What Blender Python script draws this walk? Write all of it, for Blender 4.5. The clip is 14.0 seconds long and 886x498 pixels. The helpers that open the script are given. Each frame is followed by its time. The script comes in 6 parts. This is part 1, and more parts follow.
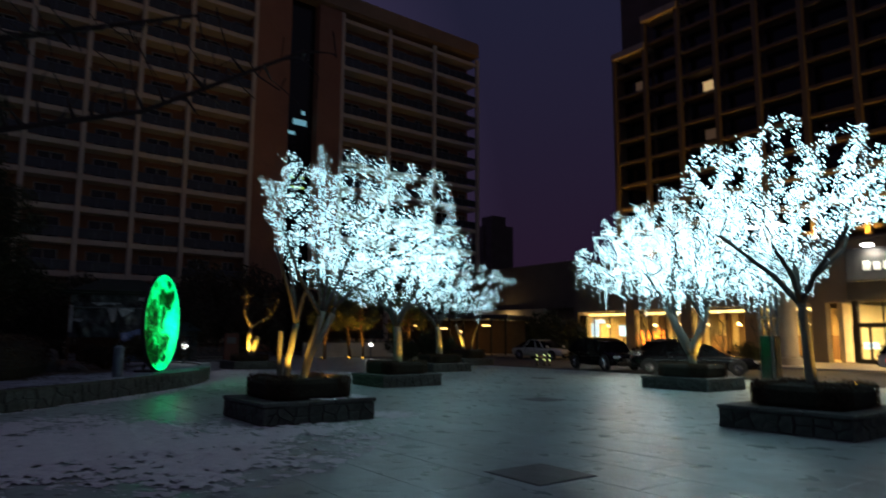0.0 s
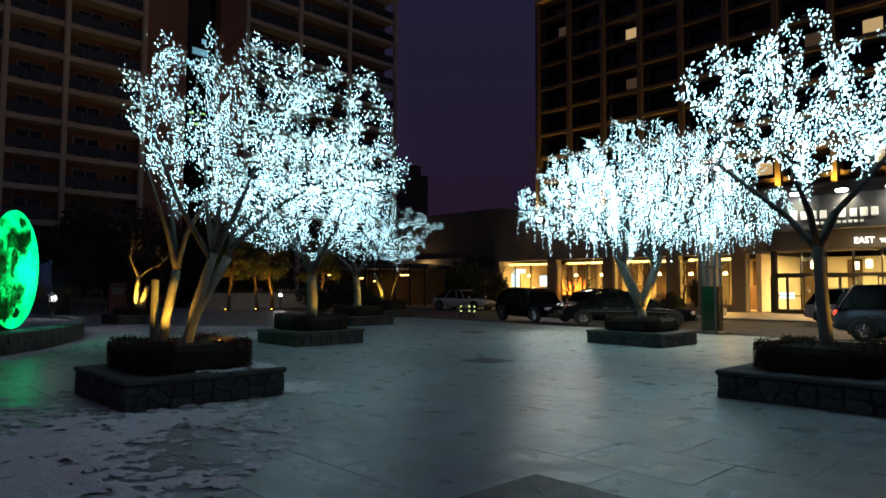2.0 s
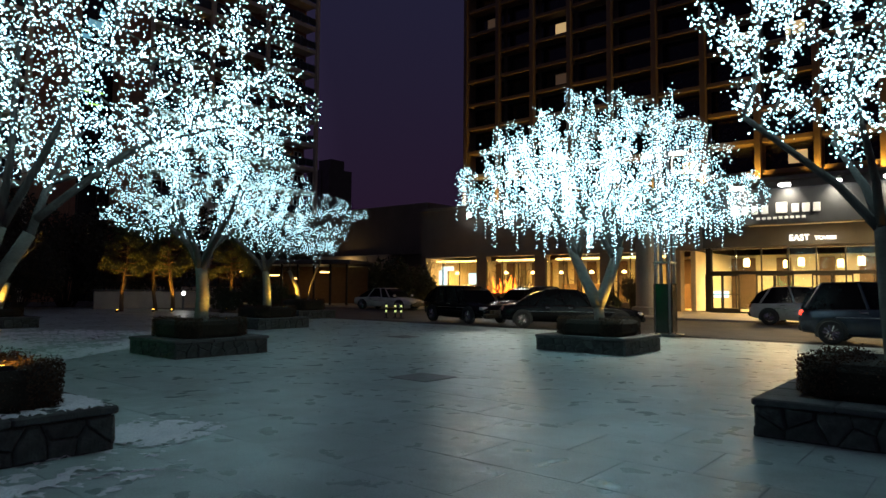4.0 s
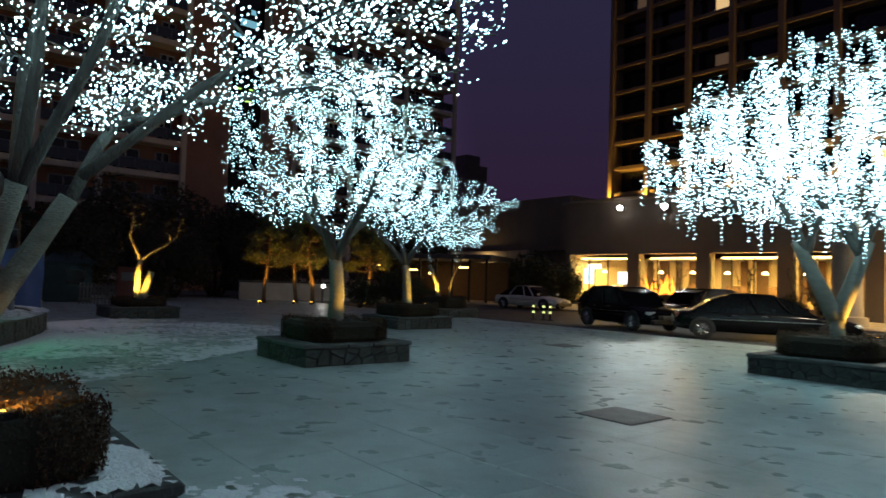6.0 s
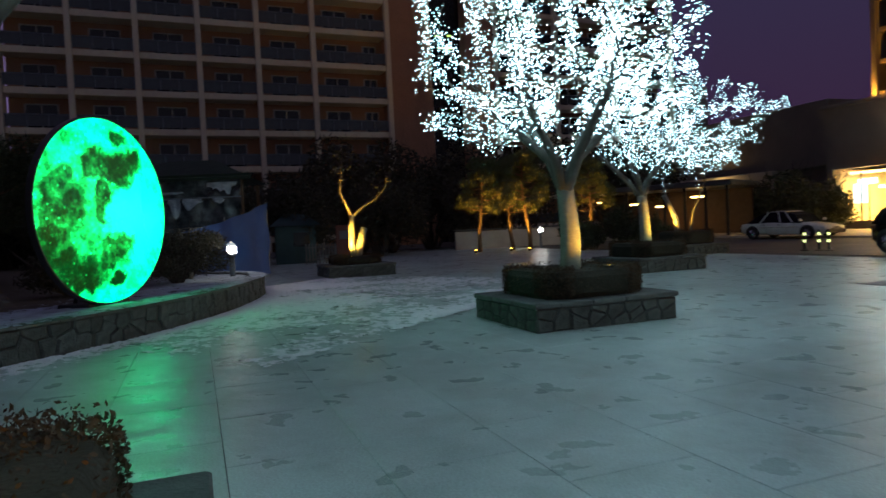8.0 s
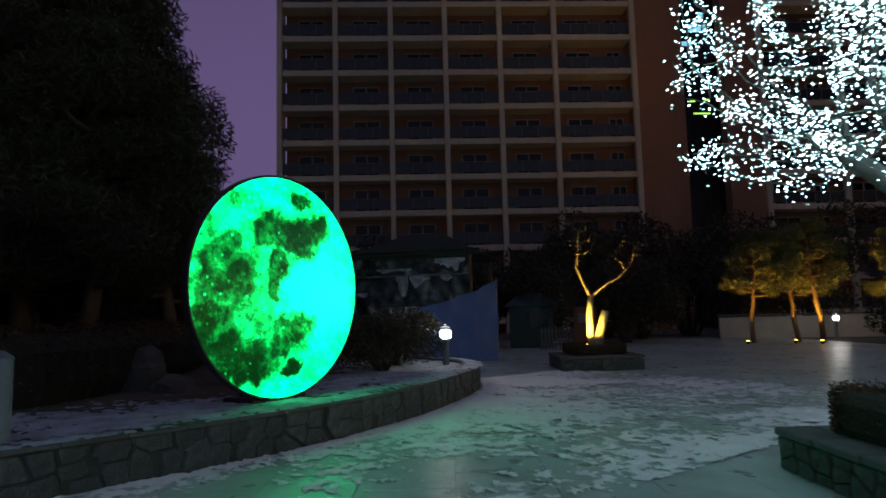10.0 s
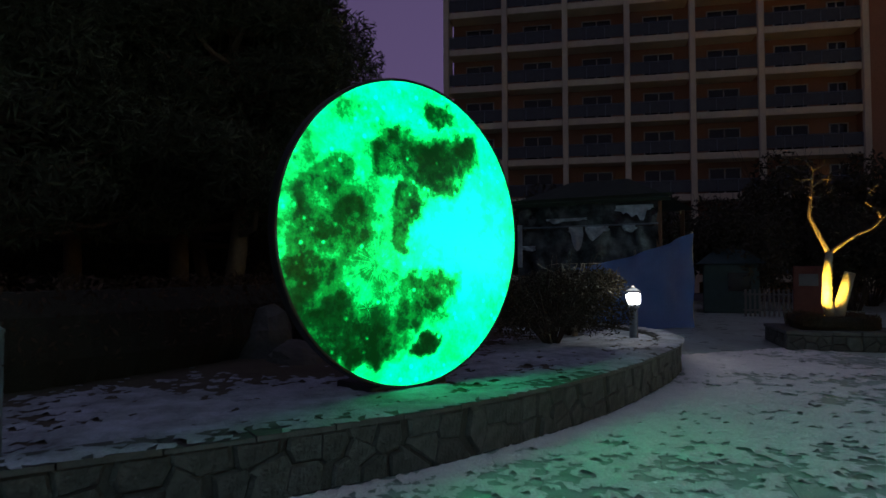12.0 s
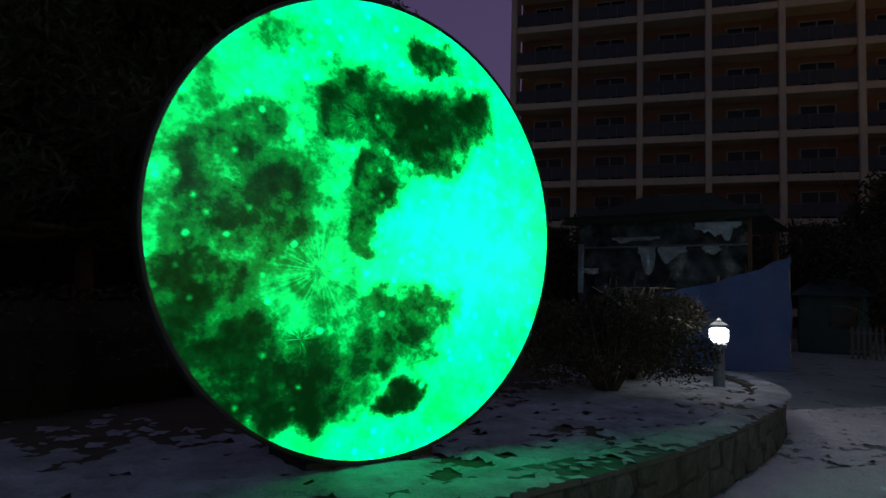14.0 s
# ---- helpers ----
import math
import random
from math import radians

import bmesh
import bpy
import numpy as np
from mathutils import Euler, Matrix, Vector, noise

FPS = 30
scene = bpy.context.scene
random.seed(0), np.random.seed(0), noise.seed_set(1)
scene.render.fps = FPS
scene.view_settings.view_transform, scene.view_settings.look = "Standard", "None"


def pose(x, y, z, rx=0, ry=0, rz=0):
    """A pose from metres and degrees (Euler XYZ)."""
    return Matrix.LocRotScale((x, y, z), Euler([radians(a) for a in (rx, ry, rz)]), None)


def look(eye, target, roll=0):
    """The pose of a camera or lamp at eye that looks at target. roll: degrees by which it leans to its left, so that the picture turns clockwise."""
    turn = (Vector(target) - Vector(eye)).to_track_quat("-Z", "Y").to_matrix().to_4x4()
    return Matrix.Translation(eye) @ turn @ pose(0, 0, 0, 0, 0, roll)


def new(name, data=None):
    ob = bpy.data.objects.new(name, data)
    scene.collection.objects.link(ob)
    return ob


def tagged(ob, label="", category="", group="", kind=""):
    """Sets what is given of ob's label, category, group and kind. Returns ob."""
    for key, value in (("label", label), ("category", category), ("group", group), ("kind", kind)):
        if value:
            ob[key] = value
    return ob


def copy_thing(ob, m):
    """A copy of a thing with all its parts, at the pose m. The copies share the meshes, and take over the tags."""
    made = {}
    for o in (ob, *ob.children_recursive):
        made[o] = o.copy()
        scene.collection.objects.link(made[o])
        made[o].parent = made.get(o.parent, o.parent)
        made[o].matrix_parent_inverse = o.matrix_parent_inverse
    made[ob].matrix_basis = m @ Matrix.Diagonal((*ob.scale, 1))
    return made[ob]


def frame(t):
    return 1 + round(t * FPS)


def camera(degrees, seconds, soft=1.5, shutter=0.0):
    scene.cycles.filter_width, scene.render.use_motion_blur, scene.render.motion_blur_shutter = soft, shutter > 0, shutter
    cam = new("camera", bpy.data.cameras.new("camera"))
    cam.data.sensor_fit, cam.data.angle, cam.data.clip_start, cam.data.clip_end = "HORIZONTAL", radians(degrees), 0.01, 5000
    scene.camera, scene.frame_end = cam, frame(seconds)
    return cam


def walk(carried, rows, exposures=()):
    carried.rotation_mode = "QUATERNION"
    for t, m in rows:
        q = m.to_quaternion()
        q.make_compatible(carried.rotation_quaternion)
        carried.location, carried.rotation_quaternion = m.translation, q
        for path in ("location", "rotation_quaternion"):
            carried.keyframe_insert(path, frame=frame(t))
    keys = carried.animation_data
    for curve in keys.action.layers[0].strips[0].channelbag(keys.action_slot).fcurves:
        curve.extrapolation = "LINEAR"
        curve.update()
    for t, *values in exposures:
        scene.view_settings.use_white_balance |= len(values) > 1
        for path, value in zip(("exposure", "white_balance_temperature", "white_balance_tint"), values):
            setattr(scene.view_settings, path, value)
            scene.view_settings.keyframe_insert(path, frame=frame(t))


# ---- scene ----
cam = camera(67.6, 14.0, shutter=0.35)

PATH = [
    (0, (2.828, -2.003, 1.594), (2.315, -0.088, 1.858), 0.3),
    (0.3, (2.635, -1.665, 1.598), (2.293, 0.296, 1.789), -0.9),
    (0.5, (2.467, -1.399, 1.6), (2.211, 0.574, 1.796), -0.5),
    (1, (2.209, -0.615, 1.672), (1.943, 1.362, 1.821), 0.1),
    (1.5, (1.935, 0.119, 1.64), (1.835, 2.107, 1.839), -1.8),
    (2, (1.73, 0.896, 1.606), (1.473, 2.876, 1.722), 0.3),
    (2.2, (1.727, 1.24, 1.563), (1.519, 3.227, 1.649), -0.2),
    (4.3, (1.198, 4.589, 1.558), (1.19, 6.585, 1.673), 0.6),
    (4.5, (1.131, 4.879, 1.572), (1.135, 6.879, 1.56), 0.7),
    (5, (0.923, 5.582, 1.579), (0.711, 7.571, 1.595), 0.7),
    (5.5, (0.622, 6.278, 1.55), (0.428, 8.268, 1.626), 2.1),
    (6, (0.34, 7.034, 1.6), (-0.084, 8.986, 1.695), 1.8),
    (6.5, (-0.001, 7.739, 1.55), (-0.513, 9.669, 1.672), 1.4),
    (7, (-0.398, 8.446, 1.549), (-1.136, 10.303, 1.651), -0.1),
    (7.5, (-0.735, 9.201, 1.499), (-1.566, 11.021, 1.518), -1.4),
    (8, (-1.036, 9.779, 1.478), (-2.051, 11.501, 1.411), -2.8),
    (8.5, (-1.349, 10.572, 1.542), (-2.539, 12.175, 1.667), 2.7),
    (9, (-1.772, 11.357, 1.503), (-3.128, 12.823, 1.619), 2.2),
    (11.3, (-4.348, 13.526, 1.618), (-6.146, 14.393, 1.739), 1.2),
    (11.5, (-4.585, 13.684, 1.612), (-6.416, 14.486, 1.672), 1.8),
    (12, (-5.221, 14.089, 1.621), (-7.05, 14.894, 1.69), -0.2),
    (12.5, (-5.769, 14.427, 1.629), (-7.625, 15.147, 1.823), 2.7),
    (13, (-6.347, 14.905, 1.624), (-8.169, 15.708, 1.812), -0.1),
    (13.5, (-6.84, 15.258, 1.56), (-8.729, 15.886, 1.746), 1.0),
    (14, (-7.135, 15.557, 1.571), (-9.036, 16.162, 1.712), 1.5),
]
walk(cam, [(t, look(eye, target, roll)) for t, eye, target, roll in PATH],
     exposures=((0, 0.0), (1.5, -0.05), (4.5, 0.06), (5.5, 0.35), (6.5, 0.68), (7, 0.8), (7.5, 1.05), (8, 1.1), (8.5, 0.85), (9, 0.9), (11.5, 0.7), (12.5, 0.47), (14, 0.18)))

# ---- world and large lights ----
world = bpy.data.worlds.new("dusk_sky")
scene.world = world
world.use_nodes = True
wn, wl = world.node_tree.nodes, world.node_tree.links
wn.clear()
w_out, w_bg = wn.new("ShaderNodeOutputWorld"), wn.new("ShaderNodeBackground")
w_tc, w_ramp, w_dot = wn.new("ShaderNodeTexCoord"), wn.new("ShaderNodeValToRGB"), wn.new("ShaderNodeVectorMath")
w_sep, w_map, w_mul = wn.new("ShaderNodeSeparateXYZ"), wn.new("ShaderNodeMapRange"), wn.new("ShaderNodeMix")
w_dot.operation = "DOT_PRODUCT"
w_dot.inputs[1].default_value = (-0.9, 0.42, 0.0)      # the afterglow lies behind the left hand tower
w_map.inputs["From Min"].default_value, w_map.inputs["From Max"].default_value = 0.55, 1.0
w_map.inputs["To Min"].default_value, w_map.inputs["To Max"].default_value = 0.0, 1.0
w_ramp.color_ramp.elements[0].position, w_ramp.color_ramp.elements[0].color = 0.0, (0.018, 0.007, 0.019, 1)
w_ramp.color_ramp.elements[1].position, w_ramp.color_ramp.elements[1].color = 0.55, (0.0135, 0.0150, 0.038, 1)
e = w_ramp.color_ramp.elements.new(0.3)
e.color = (0.015, 0.0115, 0.029, 1)
ez = w_ramp.color_ramp.elements.new(1.0)
ez.color = (0.06, 0.05, 0.085, 1)
w_mul.data_type, w_mul.blend_type = "RGBA", "MIX"
w_mul.inputs["B"].default_value = (0.068, 0.048, 0.112, 1)
wl.new(w_tc.outputs["Generated"], w_sep.inputs[0])
wl.new(w_sep.outputs["Z"], w_ramp.inputs[0])
wl.new(w_tc.outputs["Generated"], w_dot.inputs[0])
wl.new(w_dot.outputs["Value"], w_map.inputs["Value"])
wl.new(w_map.outputs[0], w_mul.inputs["Factor"])
wl.new(w_ramp.outputs[0], w_mul.inputs["A"])
# a glow as of the town, added in the unseen sky opposite to light the towers
w_dot2, w_map2, w_mix2 = wn.new("ShaderNodeVectorMath"), wn.new("ShaderNodeMapRange"), wn.new("ShaderNodeMix")
w_dot2.operation = "DOT_PRODUCT"
w_dot2.inputs[1].default_value = (0.75, -0.66, 0.0)
w_map2.inputs["From Min"].default_value, w_map2.inputs["From Max"].default_value = 0.0, 1.0
w_mix2.data_type = "RGBA"
w_mix2.inputs["B"].default_value = (0.036, 0.034, 0.050, 1)
wl.new(w_tc.outputs["Generated"], w_dot2.inputs[0])
wl.new(w_dot2.outputs["Value"], w_map2.inputs["Value"])
wl.new(w_map2.outputs[0], w_mix2.inputs["Factor"])
wl.new(w_mul.outputs["Result"], w_mix2.inputs["A"])
wl.new(w_mix2.outputs["Result"], w_bg.inputs["Color"])
wl.new(w_bg.outputs[0], w_out.inputs[0])
w_bg.inputs["Strength"].default_value = 1.0

AMBER = (1.0, 0.50, 0.06)
WARM = (1.0, 0.66, 0.28)


def lamp(name, kind, place, energy, colour, target=None, size=0.1, spread=60, blend=0.5):
    data = bpy.data.lights.new(name, kind)
    data.energy, data.color = energy, colour
    if kind == "SPOT":
        data.spot_size, data.spot_blend, data.shadow_soft_size = radians(spread), blend, size
    elif kind == "AREA":
        data.size = size
    else:
        data.shadow_soft_size = size
    ob = new(name, data)
    ob.matrix_world = look(place, target) if target else pose(*place)
    return ob


# ---- materials ----
def material(name, colour, rough=0.7, metal=0.0, spot=None, scale=4.0, fine=60.0, amount=0.5, bump=0.3, spec=0.5, per_object=0.0, per_island=0.0, stretch=(1, 1, 1)):
    """A surface of one colour that drifts towards spot in blotches, with fine grain and relief."""
    m = bpy.data.materials.new(name)
    m.use_nodes = True
    n, l = m.node_tree.nodes, m.node_tree.links
    p = n["Principled BSDF"]
    p.inputs["Roughness"].default_value, p.inputs["Metallic"].default_value = rough, metal
    p.inputs["Specular IOR Level"].default_value = spec
    spot = spot or tuple(c * 0.55 for c in colour)
    tc, mp = n.new("ShaderNodeTexCoord"), n.new("ShaderNodeMapping")
    mp.inputs["Scale"].default_value = stretch
    l.new(tc.outputs["Object"], mp.inputs["Vector"])
    big, small = n.new("ShaderNodeTexNoise"), n.new("ShaderNodeTexNoise")
    big.inputs["Scale"].default_value, big.inputs["Detail"].default_value, big.inputs["Roughness"].default_value = scale, 6, 0.65
    small.inputs["Scale"].default_value, small.inputs["Detail"].default_value = fine, 3
    mix, ramp = n.new("ShaderNodeMix"), n.new("ShaderNodeMapRange")
    ramp.inputs["From Min"].default_value, ramp.inputs["From Max"].default_value = 0.35, 0.68
    ramp.inputs["To Max"].default_value = amount
    mix.data_type = "RGBA"
    mix.inputs["A"].default_value, mix.inputs["B"].default_value = (*colour, 1), (*spot, 1)
    for t in (big, small):
        l.new(mp.outputs[0], t.inputs["Vector"])
    l.new(big.outputs["Fac"], ramp.inputs["Value"])
    l.new(ramp.outputs[0], mix.inputs["Factor"])
    hsv = n.new("ShaderNodeHueSaturation")
    val = n.new("ShaderNodeMath")
    val.operation = "MULTIPLY_ADD"
    val.inputs[1].default_value, val.inputs[2].default_value = 0.5, 0.75
    l.new(small.outputs["Fac"], val.inputs[0])
    last = val
    if per_object or per_island:
        info = n.new("ShaderNodeObjectInfo") if per_object else n.new("ShaderNodeNewGeometry")
        add = n.new("ShaderNodeMath")
        add.operation = "MULTIPLY_ADD"
        add.inputs[1].default_value = per_object or per_island
        l.new(info.outputs["Random" if per_object else "Random Per Island"], add.inputs[0])
        l.new(val.outputs[0], add.inputs[2])
        last = add
    l.new(last.outputs[0], hsv.inputs["Value"])
    l.new(mix.outputs["Result"], hsv.inputs["Color"])
    l.new(hsv.outputs[0], p.inputs["Base Color"])
    if bump:
        b = n.new("ShaderNodeBump")
        b.inputs["Strength"].default_value, b.inputs["Distance"].default_value = bump, 0.02
        sum_ = n.new("ShaderNodeMath")
        sum_.operation = "ADD"
        l.new(big.outputs["Fac"], sum_.inputs[0])
        l.new(small.outputs["Fac"], sum_.inputs[1])
        l.new(sum_.outputs[0], b.inputs["Height"])
        l.new(b.outputs[0], p.inputs["Normal"])
        rr = n.new("ShaderNodeMapRange")
        rr.inputs["To Min"].default_value, rr.inputs["To Max"].default_value = max(0.05, rough - 0.15), min(1, rough + 0.15)
        l.new(big.outputs["Fac"], rr.inputs["Value"])
        l.new(rr.outputs[0], p.inputs["Roughness"])
    return m


def glow(name, colour, strength, vary=0.0):
    m = bpy.data.materials.new(name)
    m.use_nodes = True
    n, l = m.node_tree.nodes, m.node_tree.links
    p = n["Principled BSDF"]
    p.inputs["Base Color"].default_value = (*[min(1, c) * 0.8 for c in colour], 1)
    p.inputs["Emission Color"].default_value = (*colour, 1)
    p.inputs["Emission Strength"].default_value = strength
    if vary:
        g, r = n.new("ShaderNodeNewGeometry"), n.new("ShaderNodeMapRange")
        r.inputs["To Min"].default_value, r.inputs["To Max"].default_value = strength * (1 - vary), strength * (1 + vary)
        l.new(g.outputs["Random Per Island"], r.inputs["Value"])
        l.new(r.outputs[0], p.inputs["Emission Strength"])
    return m


def glass(name, tint=(0.9, 0.95, 0.95), rough=0.02, alpha=0.25):
    """A pane: part clear, part mirror."""
    m = bpy.data.materials.new(name)
    m.use_nodes = True
    n, l = m.node_tree.nodes, m.node_tree.links
    n.clear()
    out, mix = n.new("ShaderNodeOutputMaterial"), n.new("ShaderNodeMixShader")
    tr, gl, fr = n.new("ShaderNodeBsdfTransparent"), n.new("ShaderNodeBsdfGlossy"), n.new("ShaderNodeFresnel")
    tr.inputs[0].default_value = (*tint, 1)
    gl.inputs["Roughness"].default_value = rough
    fr.inputs[0].default_value = 1.5
    l.new(fr.outputs[0], mix.inputs[0])
    l.new(tr.outputs[0], mix.inputs[1])
    l.new(gl.outputs[0], mix.inputs[2])
    l.new(mix.outputs[0], out.inputs[0])
    return m


def paving_material():
    """Worn granite with damp patches, stains and a thin glaze of ice that run on across the slabs."""
    m = bpy.data.materials.new("granite_paving")
    m.use_nodes = True
    n, l = m.node_tree.nodes, m.node_tree.links
    p = n["Principled BSDF"]
    geo = n.new("ShaderNodeNewGeometry")

    def cloud(scale, detail, rough, low, high, a, b):
        t, q = n.new("ShaderNodeTexNoise"), n.new("ShaderNodeMapRange")
        t.inputs["Scale"].default_value, t.inputs["Detail"].default_value, t.inputs["Roughness"].default_value = scale, detail, rough
        q.inputs["From Min"].default_value, q.inputs["From Max"].default_value = low, high
        q.inputs["To Min"].default_value, q.inputs["To Max"].default_value = a, b
        l.new(geo.outputs["Position"], t.inputs["Vector"])
        l.new(t.outputs["Fac"], q.inputs["Value"])
        return q, t

    def blend(fac, a, b):
        x = n.new("ShaderNodeMix")
        x.data_type = "RGBA"
        for k, v in (("A", a), ("B", b)):
            if isinstance(v, tuple):
                x.inputs[k].default_value = (*v, 1)
            else:
                l.new(v, x.inputs[k])
        l.new(fac.outputs[0], x.inputs["Factor"])
        return x.outputs["Result"]

    damp, damp_t = cloud(0.42, 4, 0.6, 0.40, 0.62, 0.0, 0.75)
    stain, stain_t = cloud(1.5, 3, 0.5, 0.48, 0.85, 0.0, 0.5)
    grain, grain_t = cloud(55, 3, 0.6, 0.3, 0.7, 0.8, 1.2)
    colour = blend(damp, (0.44, 0.55, 0.53), (0.31, 0.39, 0.375))
    colour = blend(stain, colour, (0.17, 0.19, 0.165))
    info, val, hsv = n.new("ShaderNodeObjectInfo"), n.new("ShaderNodeMath"), n.new("ShaderNodeHueSaturation")
    val.operation = "MULTIPLY_ADD"
    val.inputs[1].default_value = 0.06
    l.new(info.outputs["Random"], val.inputs[0])
    l.new(grain.outputs[0], val.inputs[2])
    l.new(val.outputs[0], hsv.inputs["Value"])
    l.new(colour, hsv.inputs["Color"])
    l.new(hsv.outputs[0], p.inputs["Base Color"])
    gloss, gloss_t = cloud(2.6, 3, 0.5, 0.25, 0.75, 0.2, 0.5)
    l.new(gloss.outputs[0], p.inputs["Roughness"])
    wave, high = n.new("ShaderNodeMath"), n.new("ShaderNodeBump")
    wave.operation = "MULTIPLY_ADD"
    wave.inputs[1].default_value = 0.12
    l.new(grain_t.outputs["Fac"], wave.inputs[0])
    l.new(gloss_t.outputs["Fac"], wave.inputs[2])
    high.inputs["Strength"].default_value, high.inputs["Distance"].default_value = 0.75, 0.03
    l.new(wave.outputs[0], high.inputs["Height"])
    l.new(high.outputs[0], p.inputs["Normal"])
    return m


M_PAVE = paving_material()
M_JOINT = material("paving_joint", (0.10, 0.105, 0.105), 0.8, scale=2)
M_ASPHALT = material("asphalt", (0.055, 0.055, 0.055), 0.65, scale=0.8, fine=90)
M_SIDEWALK = material("pale_pavement", (0.42, 0.38, 0.32), 0.5, scale=1.0, fine=50)
M_EARTH = material("frozen_soil", (0.09, 0.08, 0.055), 0.95, spot=(0.04, 0.035, 0.025), scale=2, fine=30, bump=0.8)
M_SNOW = material("old_snow", (0.92, 0.95, 0.97), 0.7, spot=(0.80, 0.84, 0.87), scale=4, fine=40, amount=0.9, bump=1.0)
# terrace copy of the snow, with the shade of the pines put into its colour
M_SNOW_SHADED = material("shaded_old_snow", (0.44, 0.51, 0.62), 0.65, spot=(0.14, 0.16, 0.18), scale=2.2, fine=40, amount=0.9, bump=1.0)
M_STONE = material("rubble_stone", (0.058, 0.066, 0.062), 0.75, spot=(0.022, 0.026, 0.026), scale=7, fine=26, amount=0.9, bump=1.0, per_object=0.6)
M_MORTAR = material("dark_mortar", (0.04, 0.041, 0.038), 0.95, scale=6, bump=0.6)
M_COPING = material("coping_stone", (0.075, 0.083, 0.083), 0.7, spot=(0.03, 0.034, 0.034), scale=6, fine=50, bump=0.5, per_object=0.2)
M_HEDGE = material("hedge_leaves", (0.047, 0.026, 0.012), 0.85, spot=(0.028, 0.019, 0.010), scale=3, fine=20, per_island=0.6, bump=0)
# solid filling behind the leaves; its near-black colour stands for the shade inside
M_HEDGE_INNER_SHADE = material("hedge_inner_shade", (0.02, 0.018, 0.01), 1.0, scale=9, fine=40, bump=0.8)
M_WRAP = material("trunk_wrap", (0.22, 0.22, 0.185), 0.85, spot=(0.12, 0.12, 0.10), scale=6, fine=40, bump=0.6, stretch=(1, 1, 2.5))
M_BARK = material("pale_bark", (0.09, 0.085, 0.075), 0.85, spot=(0.05, 0.046, 0.04), scale=7, fine=50, bump=0.7, stretch=(1, 1, 0.35))
M_BARK_DARK = material("dark_bark", (0.06, 0.05, 0.04), 0.9, scale=7, fine=50, bump=0.7)
M_PINE_BARK = material("pine_bark", (0.14, 0.09, 0.055), 0.9, spot=(0.06, 0.04, 0.027), scale=9, fine=50, bump=0.8)
M_NEEDLE = material("pine_needles", (0.026, 0.036, 0.016), 0.85, spot=(0.04, 0.038, 0.018), scale=2, fine=15, per_island=0.6, bump=0)
# lighter copy of the needles: part of the amber uplighting sits in this colour
M_NEEDLE_LIT = material("lit_pine_needles", (0.055, 0.072, 0.028), 0.8, spot=(0.085, 0.075, 0.03), scale=2, fine=15, per_island=0.6, bump=0)
M_SHRUB = material("winter_shrub", (0.032, 0.032, 0.02), 0.85, spot=(0.045, 0.034, 0.02), scale=3, fine=15, per_island=0.6, bump=0)
M_BULB = glow("fairy_bulb", (0.54, 0.91, 1.0), 5.8, 0.8)
M_TERRA = material("terracotta_render", (0.37, 0.19, 0.12), 0.8, spot=(0.27, 0.14, 0.09), scale=0.4, fine=12, bump=0.3)
M_CREAM = material("cream_concrete", (0.74, 0.66, 0.51), 0.75, spot=(0.52, 0.45, 0.35), scale=0.5, fine=14, bump=0.3)
M_ROOFBAND = material("ochre_parapet", (0.36, 0.25, 0.15), 0.75, scale=0.4, fine=12)
M_RTOWER = material("brown_concrete", (0.145, 0.115, 0.085), 0.75, spot=(0.10, 0.075, 0.06), scale=0.4, fine=12)
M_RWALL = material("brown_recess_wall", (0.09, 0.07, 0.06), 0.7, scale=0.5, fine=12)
M_PODIUM = material("podium_stone", (0.19, 0.16, 0.13), 0.6, spot=(0.13, 0.11, 0.09), scale=0.6, fine=18)
M_FASCIA = material("dark_metal_fascia", (0.07, 0.07, 0.07), 0.45, scale=0.8, fine=40, bump=0.1)
M_BEIGE = material("beige_cladding", (0.44, 0.38, 0.29), 0.6, scale=0.7, fine=18)
M_PLASTER = material("cream_plaster", (0.72, 0.62, 0.45), 0.75, scale=0.7, fine=20, bump=0.15)
M_DARKGLASS = material("dark_glazing", (0.012, 0.014, 0.018), 0.12, scale=0.3, fine=2, bump=0.02)
M_GLASS = glass("clear_pane")
M_RAILGLASS = material("railing_glass", (0.06, 0.075, 0.09), 0.2, scale=0.5, fine=3, bump=0.02)
M_FRAMEWHITE = material("white_window_frame", (0.55, 0.53, 0.50), 0.5, scale=3, bump=0.1)
M_FRAMEDARK = material("black_aluminium", (0.025, 0.024, 0.022), 0.4, metal=0.3, scale=3, bump=0.05)
M_STEEL = material("brushed_steel", (0.27, 0.28, 0.275), 0.3, metal=1.0, scale=3, fine=120, bump=0.08, stretch=(8, 8, 0.5))
M_GREYPAINT = material("grey_blue_paint", (0.13, 0.165, 0.21), 0.5, scale=5, fine=50, bump=0.15)
M_BLACKPAINT = material("black_drum_paint", (0.012, 0.012, 0.012), 0.5, scale=4, bump=0.1)
M_CARBLACK = material("black_car_paint", (0.006, 0.006, 0.007), 0.2, scale=2, fine=10, bump=0.0, spec=0.18)
M_CARGLASS = material("tinted_car_glass", (0.003, 0.003, 0.0035), 0.14, scale=2, fine=10, bump=0.0, spec=0.10)
M_CARWHITE = material("white_car_paint", (0.60, 0.60, 0.58), 0.2, scale=2, fine=10, bump=0.0)
M_CARBLUE = material("blue_grey_car_paint", (0.03, 0.04, 0.06), 0.22, scale=2, fine=10, bump=0.0, metal=0.4)
M_TYRE = material("tyre_rubber", (0.018, 0.018, 0.018), 0.85, scale=8, fine=60)
